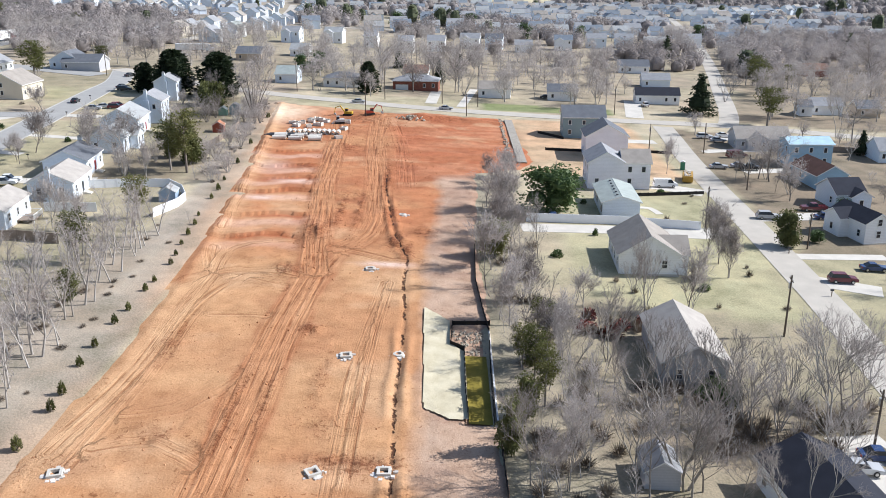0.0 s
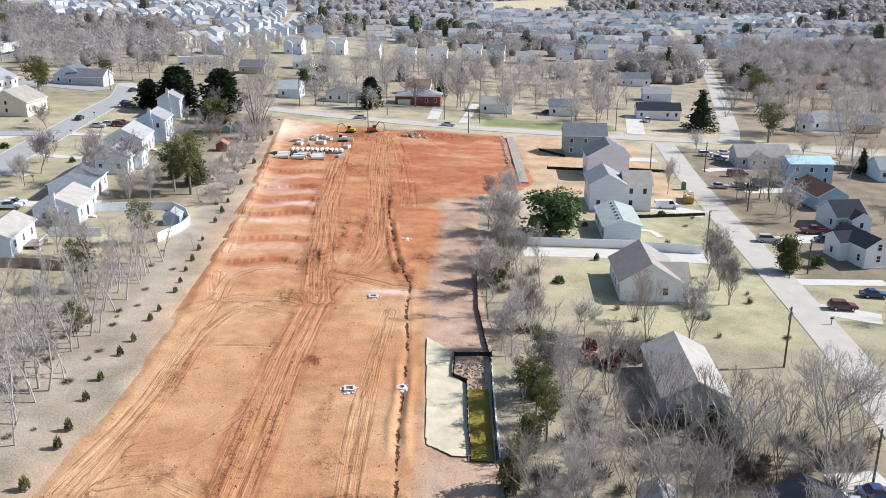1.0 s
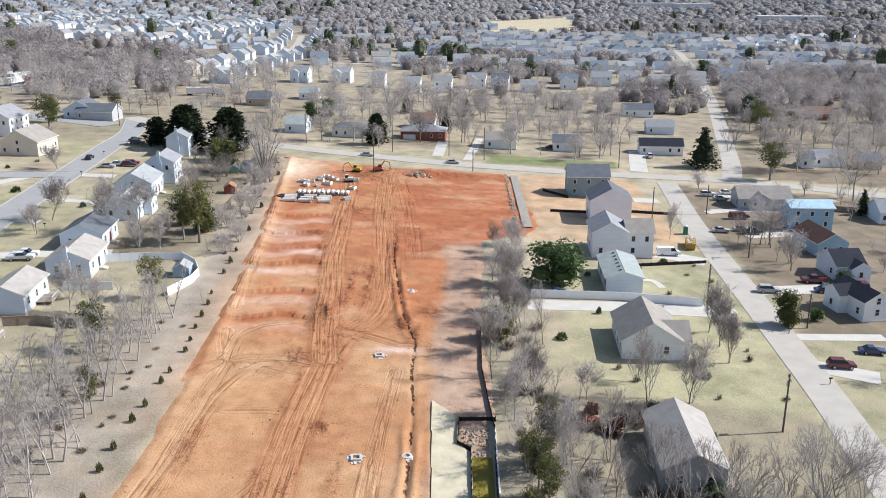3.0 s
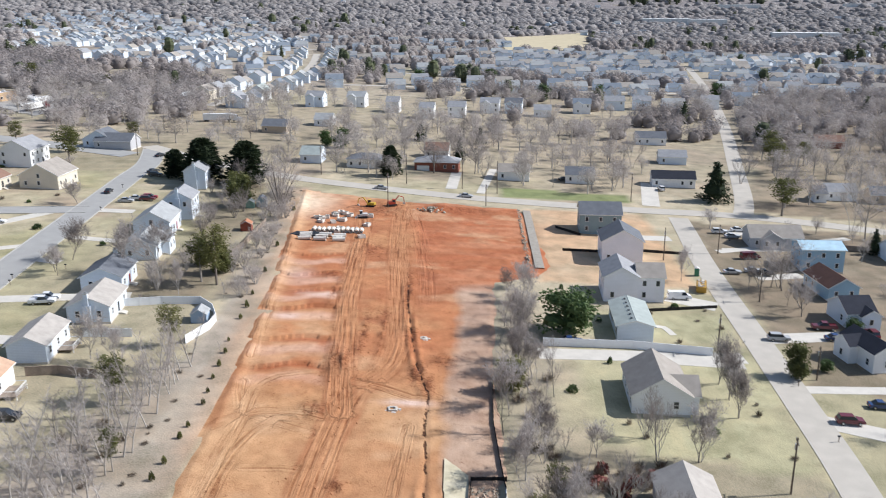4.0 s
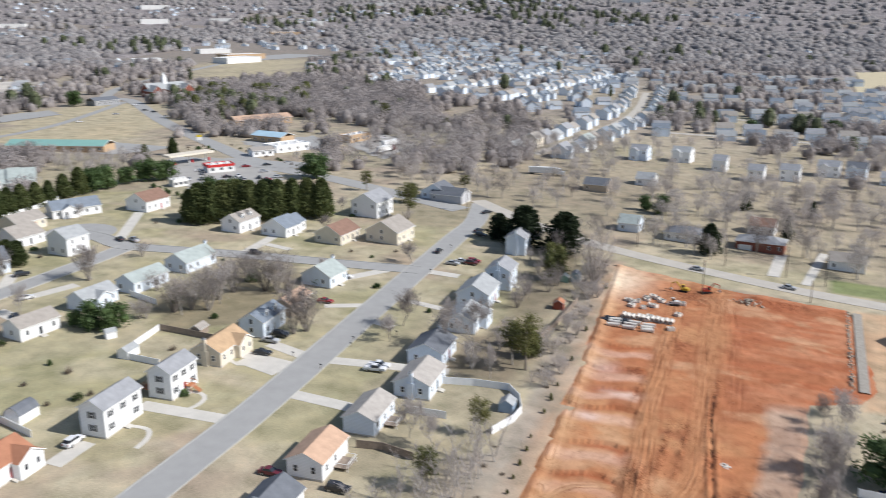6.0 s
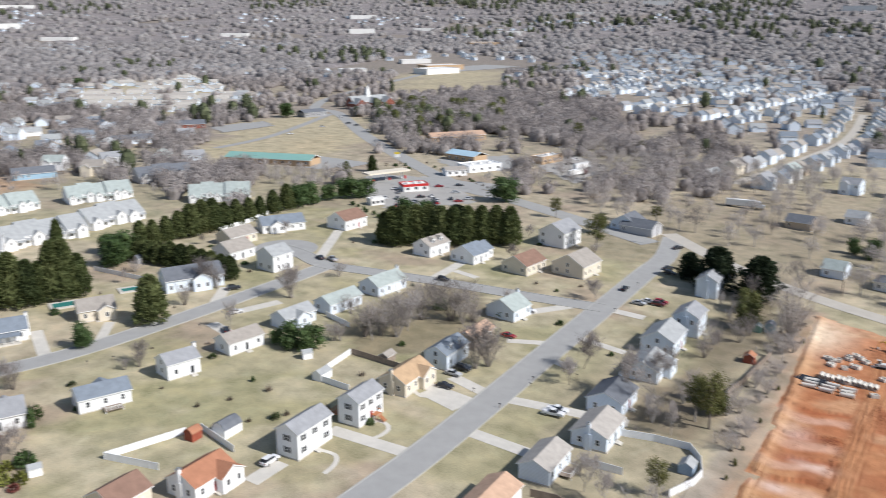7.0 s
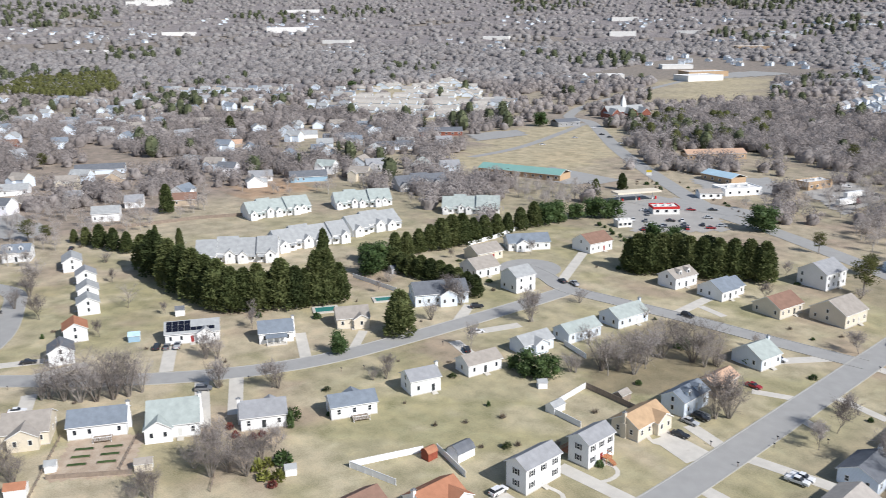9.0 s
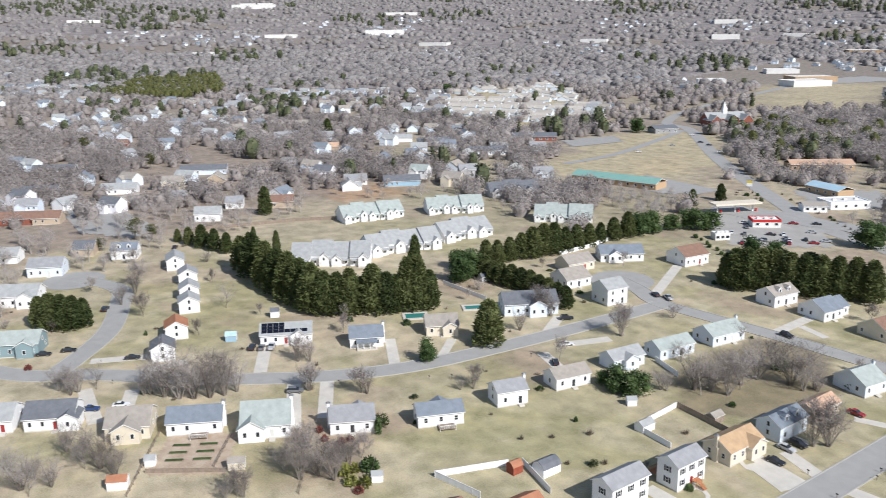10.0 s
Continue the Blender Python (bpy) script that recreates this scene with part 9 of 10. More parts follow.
scatter([(-100, 110), (-250, 40), (-330, 10), (-400, 90), (-300, 190), (-200, 330), (-80, 300)], 55, lambda x, y, r: shrub(x, y, r.uniform(0.7, 1.6), r.uniform(1.0, 2.6), r.choice(("brown", "brown", "green"))), 1.0, 4, 23)
wood_of([(66, 120), (130, 120), (150, 260), (72, 265)], 34, 14, (4, 9), ("near", "crown"), (0.8, 1.1), 2, 7, 24)
scatter([(20, 120), (56, 120), (58, 200), (20, 200)], 22, lambda x, y, r: shrub(x, y, r.uniform(0.6, 1.4), r.uniform(0.9, 2.0), r.choice(("brown", "green"))), 1, 4, 25)
wood_of([(-325, -40), (-420, 0), (-480, 120), (-400, 110), (-330, 20)], 60, 0, (7, 12), ("crown",), (0.8, 1.15), 2, 5, 26)
wood_of([(-480, 190), (-340, 262), (-330, 330), (-420, 330), (-520, 240)], 60, 0, (6, 11), ("crown",), (0.8, 1.15), 1.5, 4, 35)
wood_of([(-470, 95), (-395, 105), (-400, 180), (-475, 195)], 40, 0, (6, 11), ("crown",), (0.8, 1.15), 1.5, 4.5, 36)
join_trees(JOINED, "woods", "leafless grey-brown woods and trees among houses")

# ---- the far suburb: rows of houses along its streets ----
FAR_KINDS = [("white", "light"), ("greyblue", "grey"), ("cream", "taupe"), ("white", "bluegrey"), ("grey", "grey"), ("white", "palegreen"), ("tan", "taupe"), ("lavender", "slate")]
far_n = [0]


FAR_REST = []


def far_house(x, y, rot):
    if math.hypot(x, y) > 560:
        FAR_REST.append((x, y, radians(rot)))
        block(x, y, rot, 13, 12)
        return
    k = far_n[0] % len(FAR_KINDS)
    far_n[0] += 1
    wall, roof = FAR_KINDS[k]
    if ("far", k) not in MADE:
        ob = thing("house", Matrix(), f"{WALL_WORDS[wall]} two-storey suburban house with {ROOF_WORDS.get(roof, roof)} roof", "house", "houses of the far suburb")
        w, d, h, rise = 12, 9, 5.4 if k % 3 else 3.4, 2.9
        put("wall", gable_walls(Mesh(), w, d, h, rise, None, -1).data("wall", wall_mat(wall)), ob)
        put("roof", gable_roof(Mesh(), w, d, h, rise).data("roof", [roof_mat(roof), WHITE]), ob)
        bay = put("front_bay", gable_walls(Mesh(), d / 2 + 2.5, 5.5, h - 0.6, 1.8, 0, -1).data("front_bay", wall_mat(wall)), ob, pose(-2.6, 0, 0, 0, 0, -90))
        put("bay_roof", gable_roof(Mesh(), d / 2 + 2.5, 5.5, h - 0.6, 1.8, 0.35, 0).data("bay_roof", [roof_mat(roof), WHITE]), bay)
        for wx in (1.5, 4.2):
            put("window", WINDOW[2], ob, pose(wx, -d / 2, h - 2.2))
        MADE[("far", k)] = ob
        ob.matrix_basis = on_ground(x, y, rot)
    else:
        copy_thing(MADE[("far", k)], on_ground(x, y, rot))
    block(x, y, rot, 13, 12)


fr = random.Random(77)
SUBURB_NORTH = [(27, 1028), (223, 1088), (416, 1044), (286, 711), (105, 724), (20, 723)]
SUBURB_WEST = [(-839, 1635), (-653, 1737), (-356, 1510), (-159, 930), (-76, 495), (-116, 456), (-232, 696), (-405, 840)]
NEAR_NORTH = [(-136, 428), (-58, 543), (114, 643), (85, 412), (-26, 319), (-66, 328)]
PALE_ROOFS = [(-1090, 678), (-1087, 900), (-657, 589), (-671, 487), (-714, 444)]
OPEN_GROUND = ([(-452, 356), (-552, 489), (-564, 588), (-487, 581), (-402, 473), (-380, 383), (-397, 330)], [(-315, 355), (-336, 424), (-294, 493), (-213, 362), (-255, 291)], [(-399, 327), (-409, 420), (-351, 401), (-330, 373), (-348, 343)], [(-875, 1098), (-754, 1234), (-561, 923), (-629, 784)])
FIELD = [(41, 1046), (59, 1416), (231, 1598), (164, 1147)]
STREETS = [[(-142, 480), (-128, 692), (-150, 900)], [(-95, 620), (60, 640), (260, 660), (420, 640)], [(-60, 730), (120, 760), (330, 770)], [(-110, 830), (40, 850), (210, 870), (420, 860)], [(-180, 960), (0, 980), (200, 1010), (420, 990)],
           [(-330, 760), (-300, 900), (-290, 1080)], [(-240, 740), (-225, 900), (-215, 1080)], [(-400, 930), (-380, 1150)], [(-430, 820), (-460, 1000), (-470, 1180)], [(420, 700), (560, 820), (700, 1000)], [(-205, 1120), (-50, 1150), (60, 1180)]]
STREETS += [[(-826, 480), (-740, 540), (-665, 600)], [(-870, 540), (-780, 610), (-720, 660)], [(-940, 560), (-860, 660)], [(-1400, 90), (-1330, 200)], [(-1500, 130), (-1420, 260)], [(-1180, 430), (-1080, 560)], [(-560, 1150), (-500, 1350)], [(270, 900), (480, 1080)]]
for s in STREETS:
    line = smooth_line(s, 3.0)
    pave = put("road", strip(Mesh(), line, -3.5, 3.5, 0.15).data("road", PALE_ROAD))
    tagged(pave, "pale street in the far suburb", "road", kind="structure")
    for a, b in zip(line[::3], line[3::3]):
        block((a.x + b.x) / 2, (a.y + b.y) / 2, math.degrees(math.atan2(b.y - a.y, b.x - a.x)), (b - a).length + 2, 8)
for s in STREETS:
    line = smooth_line(s, 3.0)
    step = 6
    for i in range(2, len(line) - 2, step):
        d = (line[i + 1] - line[i - 1]).normalized()
        n = Vector((d.y, -d.x))
        a = math.degrees(math.atan2(d.y, d.x))
        for sd in (-1, 1):
            p = line[i] + n * sd * (14 + fr.uniform(-1.5, 1.5))
            if free(p.x, p.y, 5.5) and fr.random() < 0.93:
                far_house(p.x, p.y, a + (180 if sd < 0 else 0) + fr.uniform(-4, 4))

# the blocks of houses between those streets
for poly, turn_ in ((SUBURB_NORTH, 6), (SUBURB_WEST, -62), (PALE_ROOFS, 40)):
    c, sn = math.cos(radians(turn_)), math.sin(radians(turn_))
    for i in range(-60, 60):
        for j in range(-60, 60):
            u, v = i * 20 + fr.uniform(-2, 2), j * 27 + (6 if i % 2 else 0) + fr.uniform(-3, 3)
            x, y = poly[0][0] + u * c - v * sn, poly[0][1] + u * sn + v * c
            if inside(poly, x, y) and not inside(FIELD, x, y) and free(x, y, 7) and fr.random() < {6: 0.8, -62: 0.5, 40: 0.42}[turn_]:
                far_house(x, y, turn_ + 90 * (j % 2) + fr.uniform(-5, 5) + (180 if fr.random() < 0.5 else 0))

# homes scattered in the western woods
for k in range(420):
    a, r = radians(fr.uniform(50, 93)), math.sqrt(fr.uniform(470**2, 1250**2))
    x, y = -math.sin(a) * r, math.cos(a) * r
    if soft_noise(x, y, 160, 23) > 0.42 and not inside(PALE_ROOFS, x, y) and not any(inside(q, x, y) for q in OPEN_GROUND) and free(x, y, 9):
        far_house(x, y, fr.choice((66, 156, 40, 130)) + fr.uniform(-8, 8))
for k in range(46):
    a, r = radians(fr.uniform(-28, 90)), fr.uniform(1250, 3000)
    cx, cy, turn_ = -math.sin(a) * r, math.cos(a) * r, fr.uniform(0, 180)
    for q in range(fr.randrange(6, 16)):
        x, y = cx + fr.gauss(0, 70), cy + fr.gauss(0, 45)
        if free(x, y, 8):
            far_house(x, y, turn_ + fr.choice((0, 90)) + fr.uniform(-6, 6))

rest = Mesh()
for i, (x, y, a) in enumerate(FAR_REST):
    one = Mesh()
    h = 5.4 if i % 3 else 3.4
    estate = inside(PALE_ROOFS, x, y)
    h, w, d = (2.7, 17, 13) if estate else (h, 12, 9)
    gable_walls(one, w, d, h, 2.9, None, -1)
    tile = 6 + i % 2 if estate else 2 + i % 4
    one.m = [0] * len(one.f)
    n = len(one.f)
    gable_roof(one, w, d, h, 2.9)
    for q in range(n, len(one.f)):
        one.m[q] = tile if one.m[q] == 0 else 1
    n = len(one.f)
    bay = gable_roof(gable_walls(Mesh(), 7, 5.5, h - 0.6, 1.8, 0, -1), 7, 5.5, h - 0.6, 1.8, 0.35, 0)
    for f, v in ((bay.f, bay.v),):
        one.add([(-2.6 + q[1], -q[0], q[2]) for q in v], f[:7])
        one.add([(-2.6 + q[1], -q[0], q[2]) for q in v], f[7:], tile)
    c, s, z = math.cos(a), math.sin(a), gz(x, y)
    one.v = [(x + p[0] * c - p[1] * s, y + p[0] * s + p[1] * c, z + p[2]) for p in one.v]
    base = len(rest.v)
    rest.v += one.v
    rest.f += [tuple(q + base for q in f) for f in one.f]
    rest.m += one.m
tagged(put("far_houses", rest.data("far_houses", [wall_mat("greyblue"), wall_mat("cream"), roof_mat("light"), roof_mat("grey"), roof_mat("bluegrey"), roof_mat("taupe"), roof_mat("dusty"), roof_mat("sand")])), "pale suburban houses far off in rows", "houses", kind="stuff")

# far flat-roofed commercial buildings
for x, y, rot, w, d, h in ((-980, 1290, 50, 90, 50, 8), (-834, 4200, 10, 200, 120, 16), (1000, 2600, -10, 220, 90, 12), (640, 2100, -10, 160, 70, 10), (-1900, 1150, 40, 120, 60, 9), (-2300, 900, 60, 140, 70, 10), (-1700, 1500, 40, 110, 60, 9), (-2700, 1500, 55, 180, 80, 11), (-1400, 1900, 35, 120, 60, 9), (-2900, 500, 70, 160, 70, 10), (900, 2050, -15, 110, 60, 9), (-1250, 2500, 25, 140, 70, 10), (-2000, 600, 60, 100, 50, 8), (-3300, 1200, 60, 200, 90, 12), (398, 1756, -10, 150, 60, 15), (470, 1728, -10, 120, 60, 15), (545, 1424, -12, 170, 60, 13), (-3194, 1150, 60, 260, 90, 18), (-2209, 1173, 60, 180, 70, 17), (-2674, 2355, 45, 260, 80, 18), (-2683, 2605, 45, 200, 80, 18), (-2597, 3049, 40, 220, 80, 18), (-2352, 3322, 35, 240, 80, 18), (-1143, 2853, 20, 160, 80, 18), (-510, 2797, 10, 150, 80, 18), (-1500, 1750, 45, 110, 50, 15), (-1750, 2050, 45, 130, 50, 15), (-1150, 1900, 35, 110, 50, 15)):
    hall(x, y, rot, w * 0.6, d * 0.6, h * 0.8, "whitebig", "pale", "warehouse", "large white flat-roofed building in the distance")

# the pale field far off and open ground by the school
laid("field", [(41, 1046), (59, 1416), (231, 1598), (164, 1147)], 0.5, mat("pale_straw_field", tones((0.50, 0.43, 0.29), 0.12), 0.2, 0.95, 0.2), "pale straw-coloured open field", 0, 12)
laid("car_park", [(-880, 1180), (-800, 1170), (-760, 1320), (-850, 1330)], 0.4, ASPHALT, "grey school car park", 0, 8)
laid("car_park", [(-300, 345), (-225, 375), (-232, 395), (-318, 372)], 0.2, ASPHALT, "grey shop car park", 0, 4)
laid("car_park", [(-388, 384), (-349, 397), (-335, 379), (-351, 354)], 0.22, ASPHALT, "dark grey shop car park", 0, 4)
laid("car_park", [(-561, 457), (-555, 517), (-517, 495), (-518, 436)], 0.22, ASPHALT, "grey car park beside open lawn", 0, 4)
laid("car_park", [(-318, 432), (-288, 480), (-248, 440), (-278, 404)], 0.1, ASPHALT, "grey yard round a workshop", 0, 4)
laid("car_park", [(-304, 335), (-315, 372), (-268, 392), (-222, 342), (-252, 303)], 0.1, mat("faded_asphalt", tones((0.36, 0.345, 0.325), 0.14), 0.3, 0.9, 0.2, 8), "faded grey forecourt of shops", 0, 4)
laid("car_park", [(-372, 370), (-335, 372), (-332, 400), (-405, 400)], 0.2, ASPHALT, "grey shop car park", 0, 4)


laid("car_park", [(-255, 452), (-254, 508), (-215, 478), (-208, 413)], 0.2, MAT["faded_asphalt"], "grey lorry yard behind shops", 0, 3)
laid("car_park", [(-506, 64), (-504, 91), (-428, 98), (-413, 83), (-443, 60)], 0.2, ASPHALT, "grey car park beside a brick building", 0, 3)
laid("garden_soil", [(-184.5, 51.5), (-202.5, 62.0), (-212.5, 45.5), (-194.0, 35.0)], 0.06, mat("garden_earth", [(0.30, 0.22, 0.155), (0.42, 0.33, 0.25), (0.52, 0.44, 0.35)], 0.6, 0.95, 0.4, 8), "bare brown garden earth behind a house", 0, 1.0)


scatter([(-330, 395), (-322, 425), (-280, 402), (-230, 372), (-222, 356), (-262, 392)], 26, lambda x, y, r: shrub(x, y, r.uniform(0.8, 1.8), r.uniform(1.4, 3.0), r.choice(("brown", "green", "brown"))), 1.0, 4, 61)
hall(-276, 398, 54, 12, 8, 3.4, "white", "taupe", "shop_building", "small white shop with a grey-brown roof")
hall(-256, 470, 80, 20, 10, 4.2, "tan", "pale", "depot_building", "tan flat-roofed depot beside a lorry yard")
hall(-262, 311, 66, 7, 5, 2.8, "whitebig", "pale", "kiosk", "small white kiosk beside parked cars")
sign = thing("roadside_sign", on_ground(-326, 409, 40), "tall yellow and white roadside shop sign on a post", "sign")
put("post", Mesh().box(-0.15, -0.15, -0.4, 0.15, 0.15, 6).data("post", STEEL), sign)
put("board", Mesh().box(-1.6, -0.2, 3.4, 1.6, 0.2, 5.2).data("board", WHITE), sign)
put("top_board", Mesh().box(-1.6, -0.2, 5.3, 1.6, 0.2, 6.6).data("top_board", mat("sign_yellow", tones((0.6, 0.45, 0.05), 0.08), 1, 0.5, 0)), sign)


def lorry(x, y, rot, cab_paint):
    """A tractor with a long box trailer."""
    ob = thing("lorry", on_ground(x, y, rot, 0.2), f"{cab_paint} lorry with a long white box trailer", "truck")
    trailer = put("trailer", Mesh().box(-9.5, -1.28, 1.1, 4.4, 1.28, 4.0).data("trailer", WHITE), ob)
    put("chassis", Mesh().box(-9.3, -0.5, 0.75, 4.0, 0.5, 1.08).data("chassis", RUBBER), trailer)
    pm = mat("lorry_paint_" + cab_paint, tones(CAR_PAINT[cab_paint], 0.06), 0.5, 0.3, 0, spec=0.5)
    cab = put("cab", Mesh().prism([(4.7, 0.6), (8.6, 0.6), (8.6, 1.9), (7.2, 2.1), (6.7, 3.4), (4.7, 3.7)], -1.2, 1.2, "y").data("cab", pm), ob)
    put("windscreen", Mesh().prism([(7.24, 2.15), (7.3, 2.15), (6.8, 3.25), (6.74, 3.25)], -1.0, 1.0, "y").data("windscreen", GLASS), cab)
    for wx in (-8.6, -7.4, 3.0, 5.2, 7.7):
        for sy in (-1.0, 1.0):
            put("wheel", WHEEL[0], ob, pose(wx, sy, 0.5) @ Matrix.Scale(1.5, 4))


lorry(-219.5, 441, 83, "maroon")
lorry(-226, 462, 80, "white")
lorry(-119, 424, 8, "white")
for x, y, a, paint, style in ((-240, 470, 60, "dark", "pickup"), (-233, 450, 100, "white", "van"), (-244, 485, 40, "white", "van"), (-222, 476, 20, "grey", "pickup")):
    car(x, y, a, paint, style, "parked in a lorry yard", 1)


# ---- far woods: joined crowns, then a canopy ----
def many(name, kinds, places, material_, label):
    """Joins many copies of small meshes: places are rows of x, y, height, turn."""
    V, Fc, base = [], [], 0
    arrays = [(np.array(k.v), np.array([f for f in k.f if len(f) == 3])) for k in kinds]
    for i, (x, y, s, a) in enumerate(places):
        v, f = arrays[i % len(arrays)]
        c, sn = math.cos(a) * s, math.sin(a) * s
        V.append(np.stack([v[:, 0] * c - v[:, 1] * sn + x, v[:, 0] * sn + v[:, 1] * c + y, v[:, 2] * s + gz(x, y)], -1))
        Fc.append(f + base)
        base += len(v)
    ob = raw_mesh(name, np.concatenate(V), np.concatenate(Fc), [material_], label, "trees")
    ob.data.polygons.foreach_set("use_smooth", [True] * len(ob.data.polygons))
    return ob


def far_bare_kind(seed, n, r, core=0, fat=1.0):
    """A domed crown of twigs on a trunk, of height one; far ones have a dense lumpy heart."""
    rnd, me = random.Random(seed), Mesh()
    me.spike((0, 0, -0.02), (0.02, 0, 0.7), 0.014)
    lobes = [Vector((rnd.gauss(0, 0.17), rnd.gauss(0, 0.17), rnd.uniform(0.48, 0.7))) for _ in range(5)]
    if core:
        rings = ((0.04, 0.46), (0.32, 0.56), (0.60, 0.46), (0.78, 0.24)) if core > 5 else ((0.04, 0.60), (0.28, 0.66), (0.48, 0.50), (0.60, 0.27))
        v = [(q * w * fat * math.cos(a), q * w * fat * math.sin(a), z * fat + rnd.uniform(-0.09, 0.09)) for z, w in rings for a in [6.283 * k / core + z for k in range(core)] for q in [rnd.uniform(0.78, 1.15)]] + [(0, 0, (0.85 if core > 5 else 0.66) * fat)]
        f = [t for i in range(3) for k in range(core) for t in ((i * core + k, i * core + (k + 1) % core, (i + 1) * core + (k + 1) % core), (i * core + k, (i + 1) * core + (k + 1) % core, (i + 1) * core + k))]
        me.add(v, f + [(3 * core + k, 3 * core + (k + 1) % core, 4 * core) for k in range(core)])
    for k in range(n):
        o = Vector((rnd.gauss(0, 1), rnd.gauss(0, 1), rnd.gauss(0.3, 0.9))).normalized()
        p = lobes[k % 5] + Vector((o.x * 0.31, o.y * 0.31, o.z * 0.28)) * rnd.uniform(0.3, 1.0) ** 0.6
        if core:
            p = Vector((o.x * 0.54, o.y * 0.54, 0.42 + abs(o.z) * 0.42)) * rnd.uniform(0.74 if fat < 0.9 else 0.9, 1.1)
        e = (o + Vector((rnd.gauss(0, 1), rnd.gauss(0, 1), rnd.gauss(0.4, 0.8))) * 0.7).normalized()
        if core or k % 3:
            flake(me, p, (p - Vector((0, 0, 0.4))).normalized(), 0.2, r * 1.15, rnd)
        else:
            sliver(me, p - e * 0.08, p + e * 0.10, r, rnd)
    return me


def far_green_kind(seed, tall):
    """A dense evergreen of height one: a rough core with leaf sprays on it."""
    rnd, me = random.Random(seed), Mesh()
    wide = 0.24 if tall else 0.40

    def girth(z):
        return wide * ((1 - z) ** 0.7 * min(1, 0.5 + z * 4) if tall else math.sqrt(max(0, 1 - (2 * z - 1) ** 2)) * 1.0)
    rows = [[(girth(z) * 0.8 * q * math.cos(a), girth(z) * 0.8 * q * math.sin(a), z - 0.02) for a in [6.283 * k / 7 for k in range(7)] for q in [rnd.uniform(0.75, 1.15)]] for z in (0.0, 0.15, 0.35, 0.55, 0.75, 0.9, 0.99)]
    for a, b in zip(rows, rows[1:]):
        for k in range(7):
            me.add([a[k], a[(k + 1) % 7], b[(k + 1) % 7], b[k]], [(0, 1, 2), (0, 2, 3)])
    for k in range(90):
        z = rnd.uniform(0.04, 0.96)
        a, r = rnd.uniform(0, 6.283), girth(z) * rnd.uniform(0.75, 1.1)
        p = Vector((r * math.cos(a), r * math.sin(a), z))
        o = Vector((math.cos(a), math.sin(a), rnd.uniform(0.2, 1.0)))
        b = Vector((-math.sin(a), math.cos(a), rnd.uniform(-.5, .5))) * 0.055
        me.add([p - b, p + b, p + o * 0.10], [(0, 1, 2)])
    return me


def sector(count, r0, r1, a0, a1, seed, density, gap=3.0):
    """Free places in a ring sector seen from the middle of the way; angles to the west of north."""
    rnd, out_ = random.Random(seed), []
    while len(out_) < count:
        r, a = math.sqrt(rnd.uniform(r0 * r0, r1 * r1)), radians(rnd.uniform(a0, a1))
        x, y = -math.sin(a) * r, math.cos(a) * r
        if soft_noise(x, y, 70, 5) * 0.6 + soft_noise(x, y, 28, 6) * 0.4 > density + rnd.uniform(-0.1, 0.1) and free(x, y, gap):
            out_.append((x, y, rnd.uniform(8, 14), rnd.uniform(0, 6.28)))
    return out_


KB, KM, KF = [far_bare_kind(k, 150, 0.0145, 6, 0.62) for k in range(8)], [far_bare_kind(k, 46, 0.026, 6, 0.82) for k in range(20, 28)], [far_bare_kind(k, 9, 0.045, 5) for k in range(30, 38)]
KG = [far_green_kind(k, k == 3) for k in range(4)]
open_land = [(-480, 440), (-560, 590), (-640, 640), (-470, 380), (-330, 400), (-420, 480)]
SCHOOL_GROUND = [(-1010, 1010), (-720, 1090), (-700, 1420), (-1130, 1520)]


def suburb(x, y, k):
    return inside(SCHOOL_GROUND, x, y) or k % 4 and inside(SUBURB_NORTH, x, y) or k % 4 and inside(SUBURB_WEST, x, y) or k % 5 > 1 and inside(NEAR_NORTH, x, y) or inside(FIELD, x, y) or any(inside(q, x, y) for q in OPEN_GROUND) or k % 3 and inside(PALE_ROOFS, x, y)


PINES = []


def wooded(rows):
    return [p for k, p in enumerate(rows) if not suburb(p[0], p[1], k) and not inside(open_land, p[0], p[1]) and not (p[1] < 260 and -470 < p[0] < -60)]


many("far_woods", KB, [(x, y, h * 1.0, a) for x, y, h, a in wooded(sector(1200, 430, 720, -38, 96, 41, 0.50) + sector(1000, 400, 900, 48, 96, 49, 0.40))], FAR_TWIG, "leafless grey-brown woods among far houses")
many("far_woods", KM, [(x, y, h * 0.95, a) for x, y, h, a in wooded(sector(4800, 690, 1450, -34, 94, 42, 0.32))], FAR_TWIG, "leafless grey woods behind far houses")
many("far_woods", KF, [(x, y, h * 1.2, a) for x, y, h, a in wooded(sector(8800, 1300, 2100, -32, 92, 44, 0.26, 3.0))], HAZED_TWIG, "distant leafless grey woods")
many("far_woods", KF, [(x, y, h * 1.4, a) for x, y, h, a in sector(7200, 2000, 3900, -32, 92, 45, 0.24, 3.0)], HAZED_TWIG, "leafless grey woods near the horizon")


def grouped(rows, size, seed, level):
    """Keeps the places that fall into the clusters of a coarse noise."""
    return [p for p in rows if soft_noise(p[0], p[1], size, seed) > level]


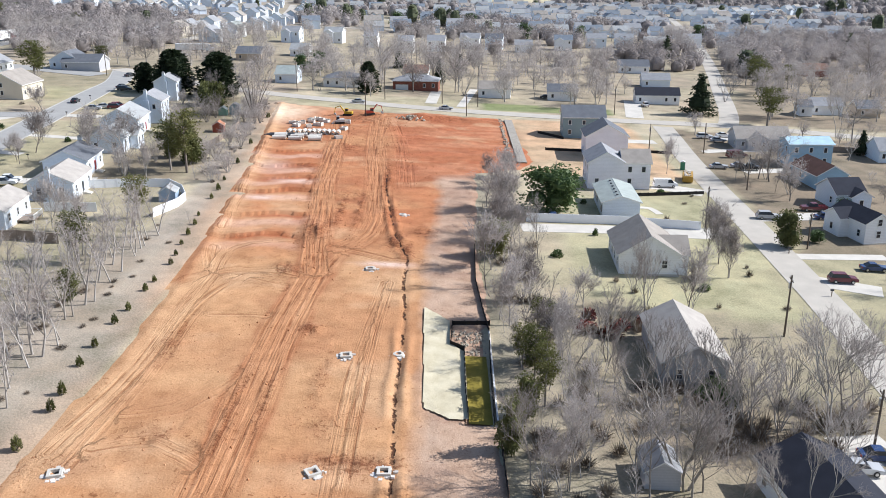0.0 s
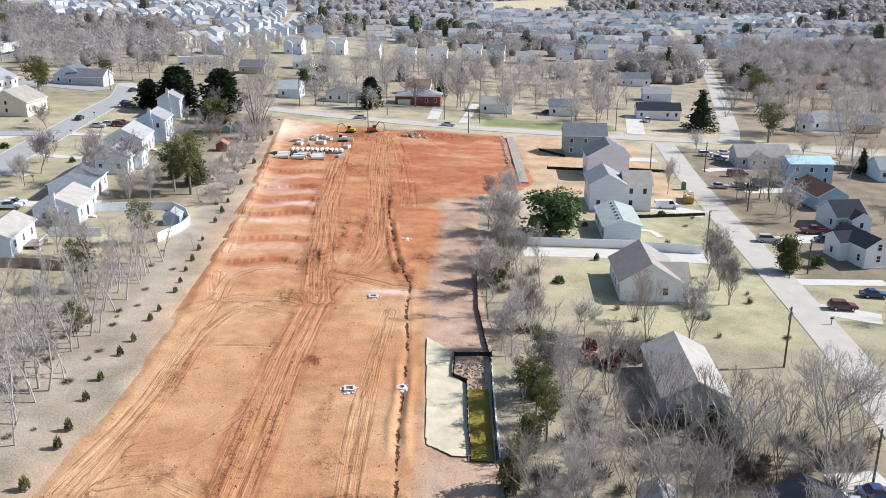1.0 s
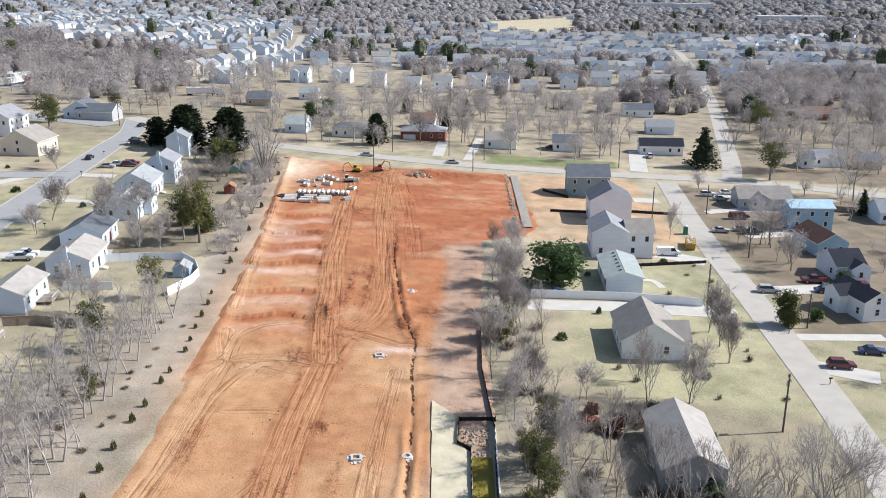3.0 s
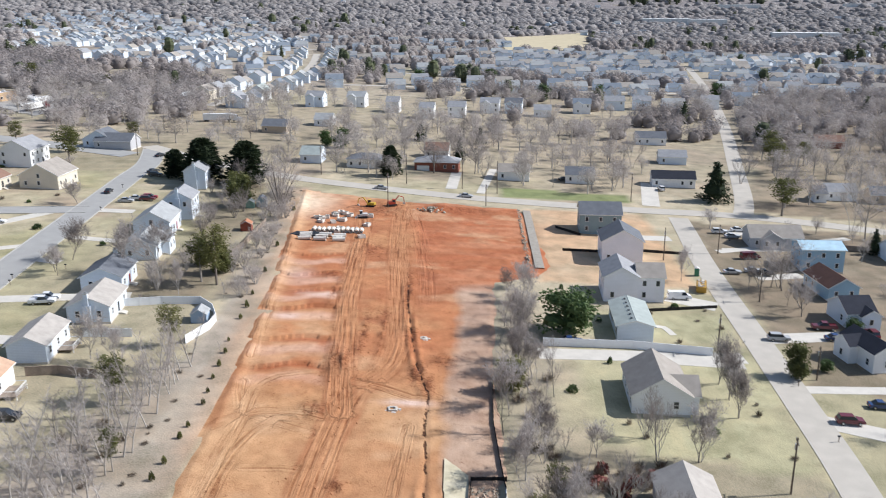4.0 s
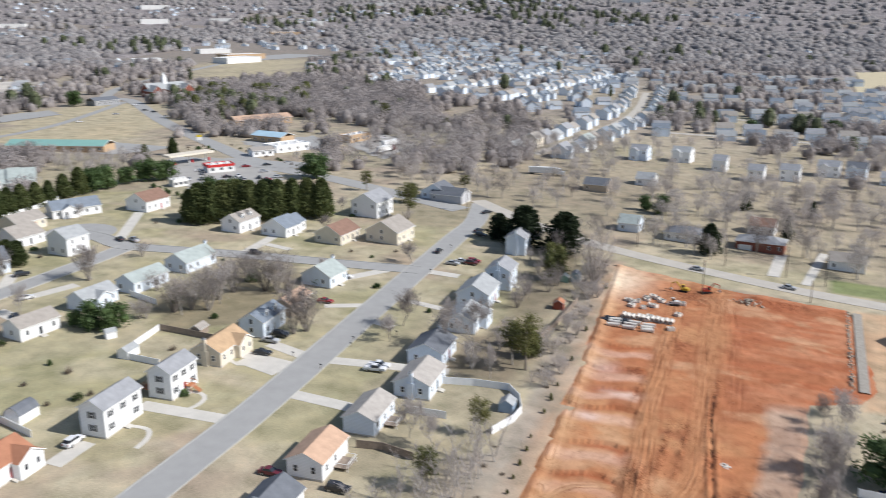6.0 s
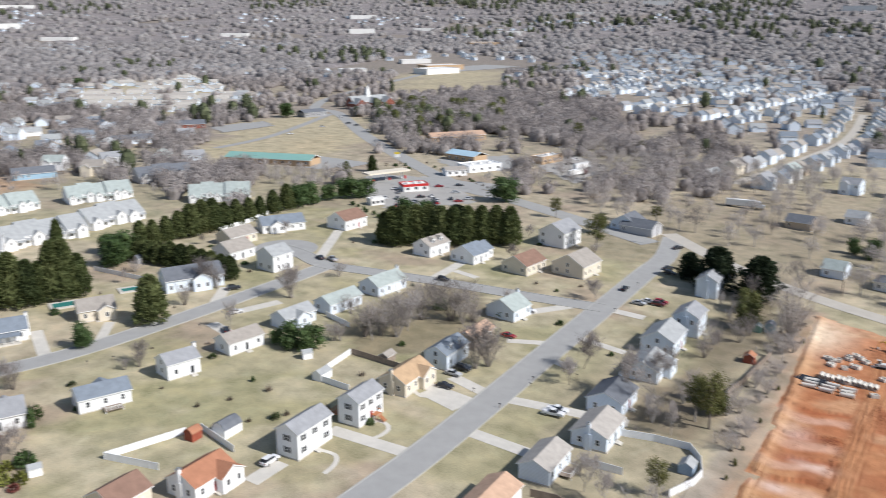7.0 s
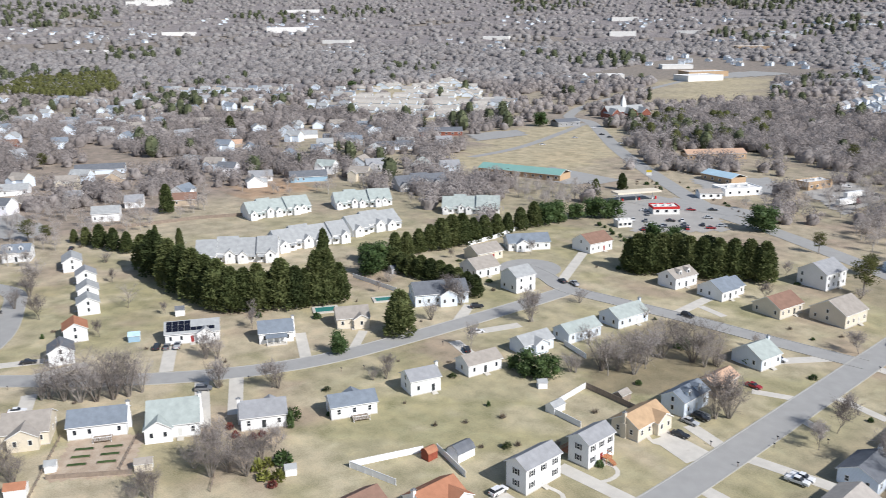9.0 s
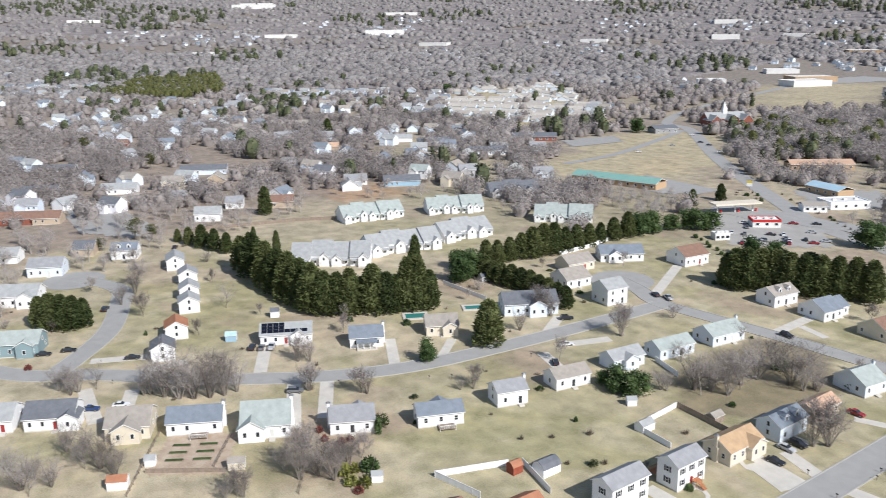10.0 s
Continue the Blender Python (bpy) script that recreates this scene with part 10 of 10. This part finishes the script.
many("far_evergreens", KG, [(x, y, h * 1.15, a) for x, y, h, a in wooded(sector(70, 420, 1400, -36, 94, 43, 0.52)) + grouped(wooded(sector(1700, 500, 1700, -34, 94, 53, 0.35)), 120, 7, 0.74)], FAR_PINE, "olive evergreens in clusters in far woods")
many("far_evergreens", KG[1:] + KG[:1], [(x, y, h * 1.15, a) for x, y, h, a in wooded(sector(50, 420, 2200, -36, 94, 47, 0.55)) + grouped(wooded(sector(1700, 500, 1700, -34, 94, 54, 0.35)), 120, 8, 0.76)], FAR_PINE, "dark evergreens scattered in far woods")
many("far_evergreens", KG, [(x, y, h * 1.6, a) for x, y, h, a in grouped(wooded(sector(6500, 1500, 3800, -32, 92, 55, 0.25, 1.0)), 330, 9, 0.70)], FAR_PINE, "dark evergreen stands near the horizon")


DARK_WOOD = [(-454, 542), (-383, 523), (-328, 547), (-435, 719), (-525, 663)]
DARK_TREES = []
scatter(DARK_WOOD, 70, lambda x, y, r: DARK_TREES.append((x, y, r.uniform(9, 14), r.uniform(0, 6.28))), 3, 6, 52)
ROAD_WOOD, ROAD_TREES = [(-425, 503), (-538, 700), (-531, 833), (-439, 844), (-340, 753), (-252, 590), (-261, 530), (-348, 549), (-393, 509)], []
scatter(ROAD_WOOD, 420, lambda x, y, r: ROAD_TREES.append((x, y, r.uniform(9, 15), r.uniform(0, 6.28))), 1, 6.5, 40)
many("far_woods", [far_bare_kind(k, 170, 0.0145, 6, 0.7) for k in range(50, 56)], ROAD_TREES, FAR_TWIG, "dense leafless wood beside the main road")
many("far_evergreens", KG[::2], DARK_TREES[::2], PINE, "dark evergreens in a wood beside the main road")
PINE_STAND = [(-1290, 237), (-1500, 330), (-1560, 480), (-1248, 398), (-1152, 291)]
scatter(PINE_STAND, 420, lambda x, y, r: PINES.append((x, y, r.uniform(10, 14), r.uniform(0, 6.28))), 0, 6, 48)
many("far_pine_stand", KG[::2], PINES, PINE, "dense stand of olive-green pines beyond the houses")


def canopy_sheet():
    rr_, aa = 1150 * 1.0085 ** np.arange(170), np.radians(np.arange(-36, 96, 0.36))
    R_, A_ = np.meshgrid(rr_, aa, indexing="ij")
    x, y = -np.sin(A_) * R_, np.cos(A_) * R_
    n = fractal(x, y, 260, 71, 3)
    wood = np.clip((n - 0.31) / 0.05, 0, 1)
    wood = wood * ~within(x, y, SCHOOL_GROUND) * (near_line(x, y, [(-606, 632), (-700, 800), (-900, 1300), (-1000, 1700)]) > 25)
    wood = wood * ~within(x, y, FIELD)
    wood = wood * np.clip((R_ - 1150) / 120, 0, 1)
    wood = wood * ~within(x, y, PALE_ROOFS) * ~within(x, y, OPEN_GROUND[3]) * ~within(x, y, SUBURB_NORTH) * ~within(x, y, SUBURB_WEST)
    pine = within(x, y, PINE_STAND)
    wood = np.maximum(wood, pine.astype(float))
    crowns = soft_noise(x, y, 26, 81) * 0.5 + soft_noise(x, y, 15, 82) * 0.5
    z = lie(x, y) - 1 + wood * (1.2 + 4 * crowns)
    ny, nx = x.shape
    i = (np.arange(ny - 1)[:, None] * nx + np.arange(nx - 1)[None]).ravel()
    f = np.stack([i, i + 1, i + 1 + nx, i + nx], -1)
    f = f[(wood.ravel()[f] > 0).any(1)]
    me = bpy.data.meshes.new("far_canopy")
    me.from_pydata(np.stack([x, y, z], -1).reshape(-1, 3).tolist(), [], f.tolist())
    c = me.color_attributes.new("tone", "FLOAT_COLOR", "POINT")
    green = (pine * 0.9)[..., None]
    # dark tone stands for the shade between the crowns above the sheet
    rgb = np.array([0.25, 0.225, 0.22]) * (1 - green) + np.array([0.085, 0.10, 0.075]) * green
    rgb = rgb * (0.84 + 0.32 * soft_noise(x, y, 19, 93))[..., None]
    c.data.foreach_set("color", np.concatenate([rgb, np.ones((*x.shape, 1))], -1).astype(np.float32).ravel())
    me.materials.append(CANOPY)
    return tagged(new("far_canopy", me), "sheet under distant woods, toned as shade between crowns, with evergreen patches", "woods", kind="stuff")


CANOPY = material("far_canopy_gap_shade", [(0.65, 0.65, 0.66), (1.0, 1.0, 1.0), (1.35, 1.33, 1.32)], 0.12, 0.95, 1.0, 5, attr=True, bump_dist=2.0)
canopy_sheet()
